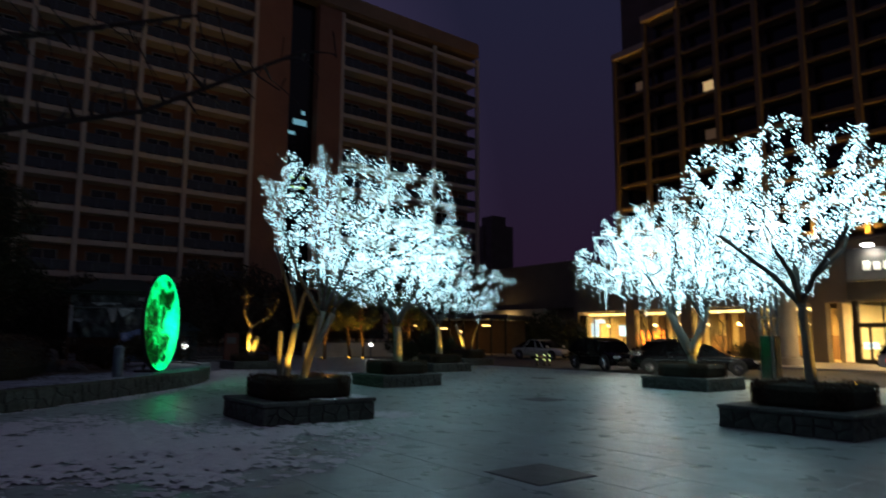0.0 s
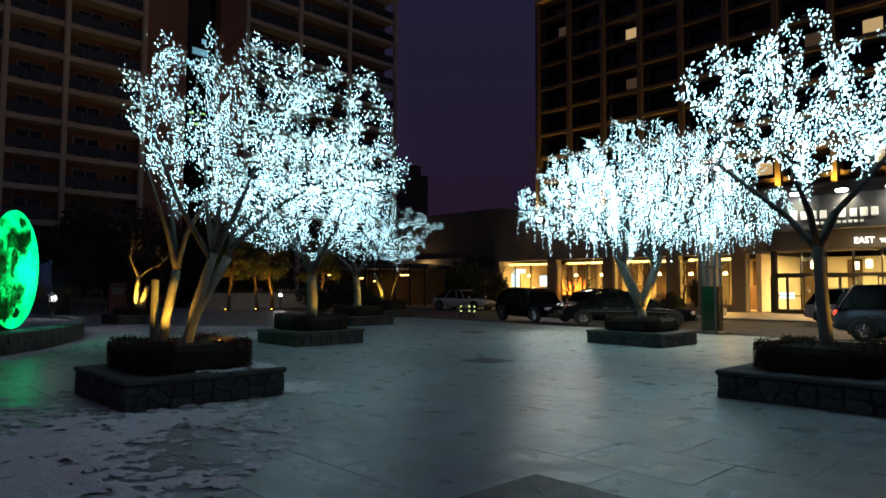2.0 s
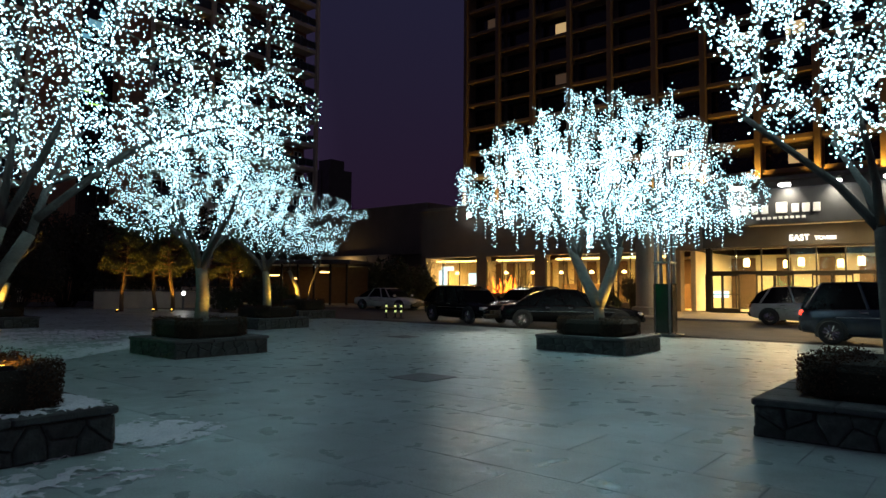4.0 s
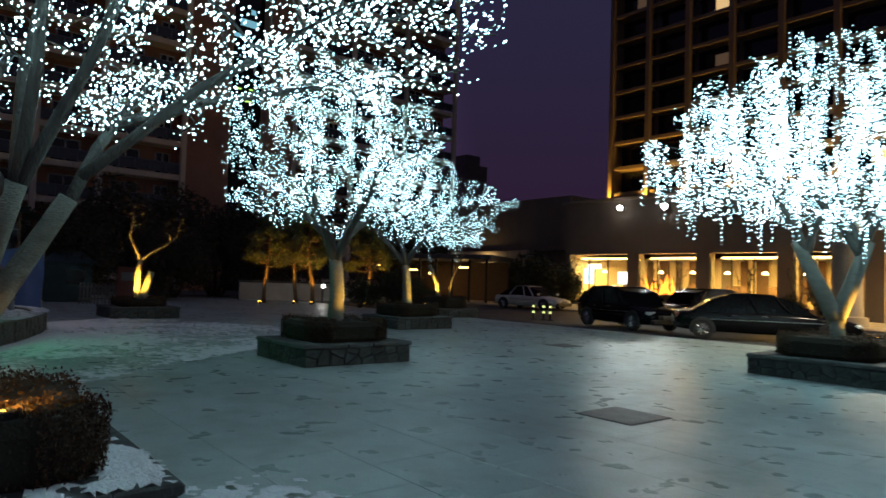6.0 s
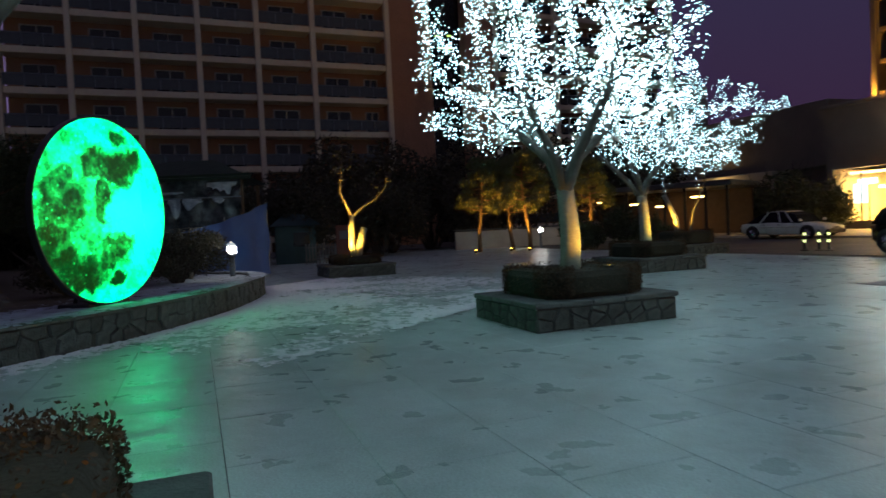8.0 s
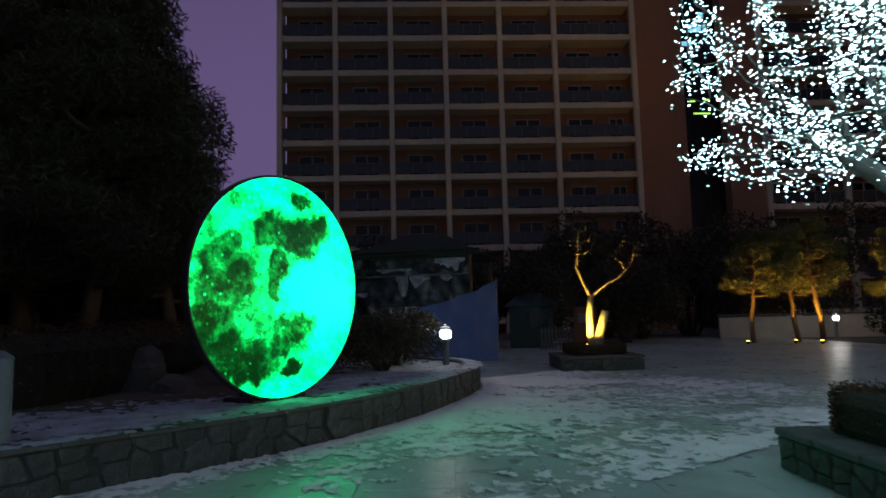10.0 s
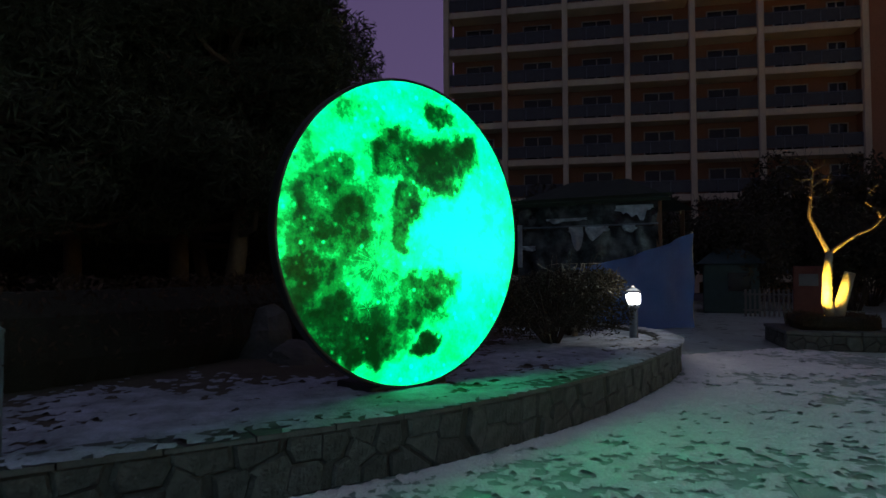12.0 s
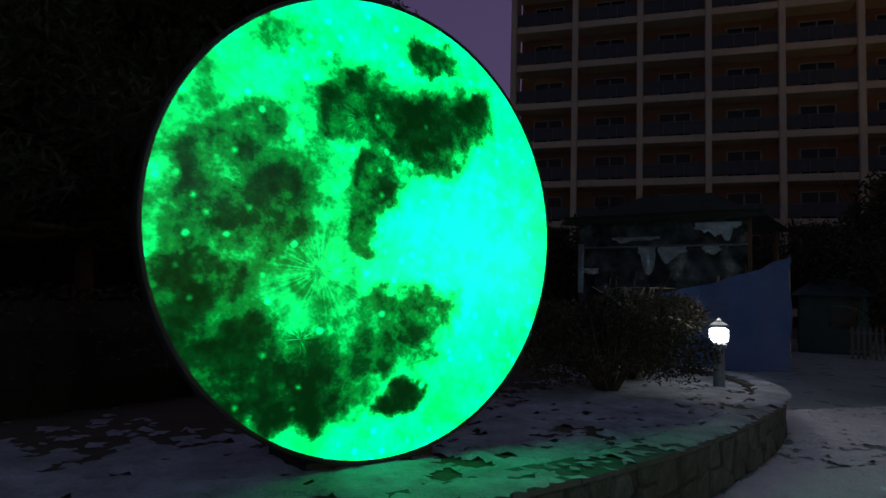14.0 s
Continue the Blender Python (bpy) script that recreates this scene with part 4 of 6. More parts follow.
def planter(name, u, n, w, d, h, seed, hedge=(1.72, 1.72, 0.4), spot=(0.6, 0.3), lens=0.045, extra=()):
    """A square rubble stone planter on the grid, by its centre."""
    rng = np.random.default_rng(seed)
    pl = thing("stone_planter", "low square planter of dark rubble stone with a flat coping", "planter", grid(u, n), group="plaza planters")
    part("core", Mesh().box((0, 0, (h - 0.05) / 2), (w - 0.06, d - 0.06, h - 0.05)), M_MORTAR, pl)
    for side, (ln, off, a) in enumerate(((w, d / 2 - 0.03, 0), (d, w / 2 - 0.03, 90), (w, d / 2 - 0.03, 180), (d, w / 2 - 0.03, 270))):
        m0 = pose(0, 0, 0, 0, 0, a) @ pose(-ln / 2, -off, 0)
        face_stones(pl, ln, h - 0.07, rng, lambda s, z, m0=m0: m0 @ pose(s, 0, z))
    b = 0.34
    for cx, cy, sx, sy in ((0, -d / 2 + b / 2, w + 0.06, b), (0, d / 2 - b / 2, w + 0.06, b), (-w / 2 + b / 2, 0, b, d - 2 * b), (w / 2 - b / 2, 0, b, d - 2 * b)):
        k = 3
        for i in range(k):
            if sx > sy:
                part("coping", Mesh().box((cx - sx / 2 + (i + 0.5) * sx / k, cy, h - 0.03 + 0.004 * i), (sx / k - 0.012, sy + 0.05, 0.075), bevel=0.015), M_COPING, pl)
            else:
                part("coping", Mesh().box((cx, cy - sy / 2 + (i + 0.5) * sy / k, h - 0.03 + 0.003 * i), (sx + 0.05, sy / k - 0.012, 0.075), bevel=0.015), M_COPING, pl)
    part("soil", Mesh().box((0, 0, h - 0.03), (w - 0.62, d - 0.62, 0.06)), M_EARTH, pl)
    hd = thing("clipped_hedge", "low clipped brown green hedge round a tree foot", "hedge", grid(u, n, h), group="planter hedges")
    hw, hdp, hh = hedge
    core = Mesh()
    rings = [(0.93, 0.0), (1.0, 0.08), (1.0, hh - 0.1), (0.93, hh - 0.02), (0.7, hh), (0.45, hh - 0.05)]
    out = rounded(hw - 0.06, hdp - 0.06, 0.4)
    k = len(out)
    for f, z in rings:
        core.v += [(x * f, y * f, z) for x, y in out]
    for i in range(len(rings) - 1):
        core.f += [(i * k + j, i * k + (j + 1) % k, (i + 1) * k + (j + 1) % k, (i + 1) * k + j) for j in range(k)]
    core.f.append(tuple(range((len(rings) - 1) * k, len(rings) * k)))
    part("core", core, M_HEDGE_INNER_SHADE, hd)
    lv = Mesh()
    big = rounded(hw, hdp, 0.42, 10)
    for _ in range(9000):
        j = rng.integers(len(big))
        f = rng.random()
        x, y = [big[j][q] * f + big[(j + 1) % len(big)][q] * (1 - f) for q in (0, 1)]
        if rng.random() < 0.5:
            z, s = 0.03 + (hh - 0.04) * rng.random(), 0.96 + 0.06 * rng.random()
        else:
            z, s = hh + 0.03 * rng.normal(), 0.4 + 0.6 * rng.random() ** 0.6
        p = np.array((x * s, y * s, z))
        a, b2 = rng.normal(size=3), rng.normal(size=3)
        a /= np.linalg.norm(a)
        b2 = np.cross(a, b2)
        b2 /= np.linalg.norm(b2) + 1e-9
        q = 0.015 * (0.6 + 0.8 * rng.random())
        lv.add([p - a * q, p + b2 * q * 0.5, p + a * q, p - b2 * q * 0.5], [(0, 1, 2, 3)])
    part("leafage", lv, M_HEDGE, hd, kind="stuff")
    for sx, sy in (spot,) + extra:
        sp = thing("garden_spotlight", "small amber spotlight sunk in a planter hedge", "light", grid(u, n, h) @ pose(sx, sy, hh - 0.095), group="planter spotlights")
        part("housing", Mesh().lathe((0, 0, 0), [(0.03, -0.3), (0.03, -0.02), (0.07, 0), (0.085, 0.12)], 12), M_TRIM, sp)
        part("lens", Mesh().lathe((0, 0, 0.12), [(lens, -0.02), (lens * 0.75, -0.005), (lens * 0.25, 0.002)], 12), G_SPOT, sp)
    return pl


# u, n of each planter's centre, size
PLANTERS = []
for key, (x, y), w, d, h in (("p1", (-3.42, 10.25), 2.15, 2.25, 0.40), ("p2", (-4.5, 19.42), 2.02, 2.28, 0.38), ("p3", (-5.55, 28.75), 2.15, 2.2, 0.38), ("p4", (6.15, 11.5), 2.28, 2.4, 0.40), ("p5", (5.0, 20.95), 2.36, 2.1, 0.38)):
    u, n = uv_of(x, y)
    planter(key, u, n, w, d, h, len(PLANTERS) + 3, spot=(0.38, -0.27) if key == "p1" else (0.6, 0.3), extra=((0.66, 0.3),) if key == "p1" else ())
    PLANTERS.append((x, y, h))

T1, T2, T3, T4, T5 = [(x, y, h) for x, y, h in PLANTERS]


def stem(*pts):
    """A stem with points every 0.2 m through the given places."""
    out = []
    for a, b in zip(pts, pts[1:]):
        a, b = np.array(a, float), np.array(b, float)
        k = max(1, int(np.linalg.norm(b - a) / 0.2))
        out += [a + (b - a) * i / k for i in range(k)]
    return out + [np.array(pts[-1], float)]


def fan(p, n, out, up, a0):
    """Limbs that fork from p and rise outward all round."""
    r = []
    for i in range(n):
        a = a0 + 2 * math.pi * i / n
        o = out * (0.75 + 0.5 * ((i * 7) % 3) / 2)
        r.append(stem(p, (p[0] + 0.3 * o * math.cos(a), p[1] + 0.3 * o * math.sin(a), p[2] + 0.42 * up), (p[0] + o * math.cos(a), p[1] + o * math.sin(a), p[2] + up * (0.8 + 0.15 * (i % 3)))))
    return r


tree_1 = planter_tree(T1, [stem((-0.25, -0.1, 0), (-0.2, -0.1, 0.7), (-0.1, 0, 1.45)), stem((0.05, -0.05, 0), (0.22, 0.0, 0.9), (0.45, 0.06, 1.7)), stem((0.02, 0.0, 0.15), (0.17, 0.1, 0.8), (0.53, 0.38, 1.65)),
                           stem((0.53, 0.38, 1.62), (0.44, 0.72, 2.05), (0.15, 1.5, 2.65), (-0.25, 2.6, 3.2)), stem((0.35, 0.95, 2.25), (0.7, 1.6, 2.6), (1.4, 2.3, 2.9)), stem((0.5, 0.5, 1.8), (1.1, 0.9, 2.5), (2.1, 1.3, 3.2)),
                           stem((0.45, 0.06, 1.68), (0.5, 0.1, 2.4), (0.5, 0.15, 3.5)), stem((0.46, 0.07, 1.68), (0.75, 0.2, 2.4), (1.25, 0.3, 3.6)), stem((0.44, 0.06, 1.66), (0.2, 0.3, 2.4), (-0.05, 0.7, 3.3)), stem((0.42, 0.04, 1.6), (0.05, -0.25, 2.4), (-0.2, -0.6, 3.4))] + fan((-0.1, 0, 1.4), 3, 0.55, 1.4, 0.3),
             [((0.65, 0.15, 3.65), (1.6, 1.65, 1.2)), ((1.9, 0.4, 3.1), (1.35, 1.6, 1.0)), ((-0.05, 0.0, 3.95), (0.9, 1.2, 0.75)), ((0.6, 0.1, 4.6), (1.1, 1.1, 0.6)), ((1.8, 0.6, 4.2), (1.3, 1.4, 0.8)), ((2.5, 0.6, 2.9), (1.0, 1.3, 0.7)), ((0.2, 1.2, 2.7), (1.4, 0.9, 0.6)), ((1.2, 1.7, 2.75), (1.3, 0.9, 0.4)), ((2.5, 1.5, 2.75), (0.7, 0.8, 0.4)), ((-0.5, 1.9, 2.7), (0.9, 0.7, 0.35)), ((2.6, 1.4, 3.15), (0.8, 0.9, 0.5)), ((2.9, 1.5, 3.3), (0.5, 0.8, 0.45)), ((2.2, 1.3, 3.6), (0.8, 0.8, 0.5)), ((1.4, 0, 4.75), (0.5, 0.6, 0.4)), ((-0.4, 0, 4.55), (0.5, 0.6, 0.4))], 2100, 9500, 1, "bare three stemmed plaza tree wound with white fairy lights", top=0.073, bulb=0.0076, mains=3)
part("stub", Mesh().tube([(-0.42, 0.0, 0.0), (-0.44, 0.0, 0.7), (-0.45, 0.02, 1.3)], [0.065, 0.06, 0.055], 9), M_WRAP, tree_1, "short sawn off stem")
planter_tree(T2, [stem((0, 0, 0), (0.04, 0, 0.9), (-0.02, 0, 1.6))] + fan((-0.02, 0, 1.5), 6, 1.0, 1.3, 0.4),
             [((-0.1, -0.05, 3.85), (2.35, 2.2, 1.8)), ((-1.25, -0.1, 3.0), (1.2, 1.3, 0.8)), ((1.05, -0.05, 3.2), (1.2, 1.3, 1.0)), ((-0.1, -0.05, 5.1), (1.6, 1.5, 0.75))], 1700, 8600, 2, "single trunk plaza tree with a round crown of white fairy lights", top=0.15)
planter_tree(T3, [stem((0, 0, 0), (-0.05, 0, 1.2), (-0.1, 0, 1.7))] + fan((-0.1, 0, 1.6), 5, 0.9, 1.2, 0.9),
             [((0.3, 0, 4.0), (1.8, 1.8, 1.7)), ((1.7, 0, 3.1), (1.5, 1.4, 1.0)), ((2.6, 0, 3.9), (1.1, 1.1, 0.7))], 1100, 5400, 3, "plaza tree with a lopsided crown of white fairy lights", top=0.15)
planter_tree(T4, [stem((0, -0.05, 0), (-0.05, 0, 1.0), (-0.1, 0, 1.9))] + fan((-0.1, 0, 1.8), 5, 1.1, 1.3, 0.2),
             [((-0.9, 0, 4.3), (1.3, 1.4, 0.75)), ((1.2, 0, 4.0), (1.5, 1.6, 0.9)), ((-0.4, 0, 5.1), (0.5, 0.6, 0.55)), ((0.9, 0.2, 4.9), (0.7, 0.8, 0.45)), ((2.2, 0, 4.8), (0.6, 0.8, 0.5)), ((-1.9, 0, 4.3), (0.5, 0.6, 0.3)), ((0.2, 0.6, 3.7), (1.7, 1.2, 0.6))], 1200, 6600, 4, "plaza tree with tufted upswept boughs of white fairy lights", top=0.092, bulb=0.0110)
planter_tree(T5, [stem((0, 0, 0), (0.03, 0, 0.4), (0.0, 0, 0.78)), stem((0.0, 0, 0.72), (-0.3, 0.02, 1.35), (-0.68, 0.05, 2.2)), stem((0.0, 0, 0.72), (0.24, 0.0, 1.3), (0.52, -0.08, 2.2))] + fan((-0.5, 0.04, 1.9), 4, 0.8, 1.3, 0.5) + fan((0.4, -0.06, 1.9), 4, 0.85, 1.3, 0.1),
             [((0.1, 0, 4.3), (3.2, 2.8, 1.75)), ((-2.0, 0, 3.7), (1.9, 1.9, 1.25)), ((2.3, 0, 3.6), (2.1, 1.9, 1.25)), ((0.1, -0.4, 3.1), (2.6, 2.1, 0.75)), ((-0.5, 0, 5.8), (1.2, 1.1, 0.7)), ((1.2, 0, 5.6), (1.2, 1.1, 0.7)), ((-1.7, 0, 4.9), (1.0, 1.2, 0.8)), ((2.3, 0, 4.7), (1.0, 1.2, 0.8))], 2400, 17500, 5, "broad weeping plaza tree hung with strings of white fairy lights", droop=1.0, top=0.135, bulb=0.0116, low=1.75, mains=3)

# amber beams of the planter spotlights
for (x, y, h), (tx, ty, tz), power in ((T1, (-0.2, -0.08, 0.6), 95), (T2, (0, 0, 0.5), 26), (T3, (0, 0, 0.5), 60), (T4, (0, 0, 0.5), 30), (T5, (0, 0, 0.5), 90)):
    q = grid(*uv_of(x, y), h) @ Vector((0.38, -0.27, 0.42) if power > 90 else (0.6, 0.3, 0.62))
    lamp("spotlight_beam", "SPOT", (q.x, q.y, q.z + 0.12), power, AMBER, (x + tx, y + ty, h + tz + 0.5), 0.04, 88, 0.8)

q = grid(*uv_of(T1[0], T1[1]), T1[2]) @ Vector((0.72, 0.34, 0.5))
lamp("spotlight_beam", "SPOT", (q.x, q.y, q.z), 8, AMBER, (T1[0] + 0.5, T1[1] + 0.1, T1[2] + 0.45), 0.03, 120, 0.8)

# ---- terrace with its curved wall ----
WALL_LINE = [(-9.2, -2.0), (-9.25, 3.0), (-9.4, 9.0), (-9.6, 12.0), (-9.85, 13.7), (-10.1, 15.3), (-10.5, 16.8), (-11.3, 18.7), (-12.2, 20.2), (-13.0, 21.35), (-13.75, 22.15), (-14.6, 22.7), (-15.6, 23.0), (-17.0, 23.1), (-19.0, 22.9)]
TOP = 0.46


def smooth_line(pts, step=0.12):
    """A smooth run of evenly spaced points through the given ones."""
    p = np.array(pts, float)
    out = []
    for i in range(len(p) - 1):
        a, b, c, d = p[max(i - 1, 0)], p[i], p[i + 1], p[min(i + 2, len(p) - 1)]
        for t in np.linspace(0, 1, 40, endpoint=False):
            out.append(0.5 * (2 * b + (c - a) * t + (2 * a - 5 * b + 4 * c - d) * t * t + (3 * b - a - 3 * c + d) * t ** 3))
    out = np.array(out + [p[-1]])
    s = np.r_[0, np.cumsum(np.linalg.norm(np.diff(out, axis=0), axis=1))]
    k = np.arange(0, s[-1], step)
    return np.stack([np.interp(k, s, out[:, 0]), np.interp(k, s, out[:, 1])], 1)


WL = smooth_line(WALL_LINE)
tan = np.gradient(WL, axis=0)
tan /= np.linalg.norm(tan, axis=1)[:, None]
INW = np.stack([-tan[:, 1], tan[:, 0]], 1)      # into the terrace
terrace_wall = thing("curved_retaining_wall", "low curved rubble stone wall edging a snowy terrace", "wall", kind="structure")
body = Mesh()
k = len(WL)
for off, z in ((0.03, 0.0), (0.03, TOP - 0.02), (0.4, TOP - 0.02), (0.4, 0.0)):
    q = WL + INW * off
    body.v += [(x, y, z) for x, y in q]
for r in range(3):
    body.f += [(r * k + i, r * k + i + 1, (r + 1) * k + i + 1, (r + 1) * k + i) for i in range(k - 1)]
part("core", body, M_MORTAR, terrace_wall)


def on_wall(s, z):
    i = min(int(s / 0.12), k - 1)
    return pose(WL[i, 0] + INW[i, 0] * 0.035, WL[i, 1] + INW[i, 1] * 0.035, z, 0, 0, math.degrees(math.atan2(tan[i, 1], tan[i, 0])))


face_stones(terrace_wall, 0.12 * (k - 1), TOP - 0.014, np.random.default_rng(21), on_wall)
cop = Mesh()
for i in range(0, k - 5, 5):
    a, b = WL[i], WL[i + 5]
    ia, ib = INW[i], INW[i + 5]
    g = (b - a) / np.linalg.norm(b - a) * 0.006
    q = [a + g - ia * 0.03, b - g - ib * 0.03, b - g + ib * 0.36, a + g + ia * 0.36]
    cop = Mesh().prism([tuple(v) for v in q], TOP - 0.012, TOP + 0.02 + 0.006 * ((i // 5) % 3))
    part("coping", cop, M_COPING, terrace_wall)

# terrace soil behind the wall
ter = Mesh()
inner = WL + INW * 0.36
ter.v = [(x, y, TOP - 0.035) for x, y in inner] + [(-60.0, -20 + 55 * i / (k - 1), TOP - 0.035) for i in range(k)]
ter.f = [(i, i + 1, k + i + 1, k + i) for i in range(k - 1)]
solid("terrace_ground", ter, M_EARTH, "frozen soil of the raised garden terrace", "ground", kind="structure")


def snow(name, label, box, keep, z, cell=0.05, lift=0.022, seed=0, cut=0.0, mat=None):
    """Trodden snow: a crust with ragged edges and holes, thicker inside."""
    x0, y0, x1, y1 = box
    nx, ny = int((x1 - x0) / cell), int((y1 - y0) / cell)
    h = np.full((nx + 1, ny + 1), -1.0)
    for i in range(nx + 1):
        for j in range(ny + 1):
            x, y = x0 + i * cell, y0 + j * cell
            m = keep(x, y)
            if m > -1:
                a = noise.fractal((x * 0.55 + seed, y * 0.55, 1.7), 0.7, 2.1, 3) * 0.55 + noise.fractal((x * 5.2, y * 5.2 + seed, 5.1), 0.4, 2.2, 4) * 0.72
                h[i, j] = a + m - cut
    m, index = Mesh(), {}

    def vert(i, j):
        if (i, j) not in index:
            index[(i, j)] = len(m.v)
            m.v.append((x0 + i * cell + 0.02 * math.sin(i * 7.1 + j * 3.3), y0 + j * cell + 0.02 * math.cos(i * 4.7 + j * 5.9), z + min(lift, max(0.003, h[i, j] * 0.07))))
        return index[(i, j)]
    for i in range(nx):
        for j in range(ny):
            if h[i, j] > 0 or (h[i + 1, j] > 0 and h[i, j + 1] > 0):
                m.f.append((vert(i, j), vert(i + 1, j), vert(i + 1, j + 1), vert(i, j + 1)))
    return solid(name, m, mat or M_SNOW, label, "snow", kind="stuff", smooth=True)


def inside_wall(x, y):
    i = int(np.argmin((WL[:, 0] - x) ** 2 + (WL[:, 1] - y) ** 2))
    return float((x - WL[i, 0]) * INW[i, 0] + (y - WL[i, 1]) * INW[i, 1])


snow("terrace_snow", "thin trodden snow on the terrace", (-17.5, 6.0, -9.2, 23.2), lambda x, y: (lambda s: -2 if s < 0.37 else 0.30 + 0.1 * s if s < 1.0 else 0.52 - 0.12 * s if s < 1.9 else 0.3 - 0.55 * (s - 1.9))(inside_wall(x, y)), TOP - 0.03, cell=0.055, seed=3, cut=0.0, mat=M_SNOW_SHADED)
snow("coping_snow", "thin broken snow along the top of the curved wall", (-17.0, 8.0, -9.3, 23.2), lambda x, y: (lambda s: -2 if s < 0.0 or s > 0.34 else 0.22)(inside_wall(x, y)), TOP + 0.032, cell=0.06, seed=5, mat=M_SNOW_SHADED)
snow("plaza_snow", "patchy trodden snow along the foot of the curved wall", (-15.0, 15.0, -6.5, 26.5), lambda x, y: (lambda s: -2 if s < 0.02 else 0.31 - 0.085 * s - 0.05 * max(0, 18.5 - y) ** 2)(-inside_wall(x, y)), 0.008, seed=9)
snow("plaza_snow", "scattered snow remnants beside a stone planter", (-8.6, 3.0, -0.6, 12.0), lambda x, y: 0.36 - 0.06 * ((x + 4.3) ** 2 * 0.35 + (y - 6.4) ** 2 * 0.42) - 0.3 * max(0, x + 2.0) - 0.3 * max(0, y - 8.4) - 0.35 * max(0, -7.2 - x) - 0.35 * max(0, 4.4 - y), 0.008, seed=17)
snow("wall_foot_snow", "thin line of snow along the wall foot", (-12.0, 6.0, -8.8, 20.0), lambda x, y: (lambda s: -2 if s < 0.02 else 0.35 - 1.2 * s)(-inside_wall(x, y)), 0.006, seed=4)
snow("planter_snow", "lumpy snow lying on a planter coping", (-2.9, 9.6, -1.7, 11.2), lambda x, y: (lambda q: 0.2 if abs(q[0]) < 1.06 and abs(q[1]) < 1.1 and (abs(q[0]) > 0.8 or abs(q[1]) > 0.78) else -2)((uv_of(x, y)[0] - uv_of(T1[0], T1[1])[0], uv_of(x, y)[1] - uv_of(T1[0], T1[1])[1])), T1[2] + 0.012, cell=0.05, seed=2)
snow("planter_foot_snow", "small snow patch by a planter foot", (-2.7, 10.2, -1.0, 12.0), lambda x, y: 0.55 - 1.5 * ((x + 1.9) ** 2 + (y - 11.2) ** 2), 0.008, cell=0.05, seed=7)


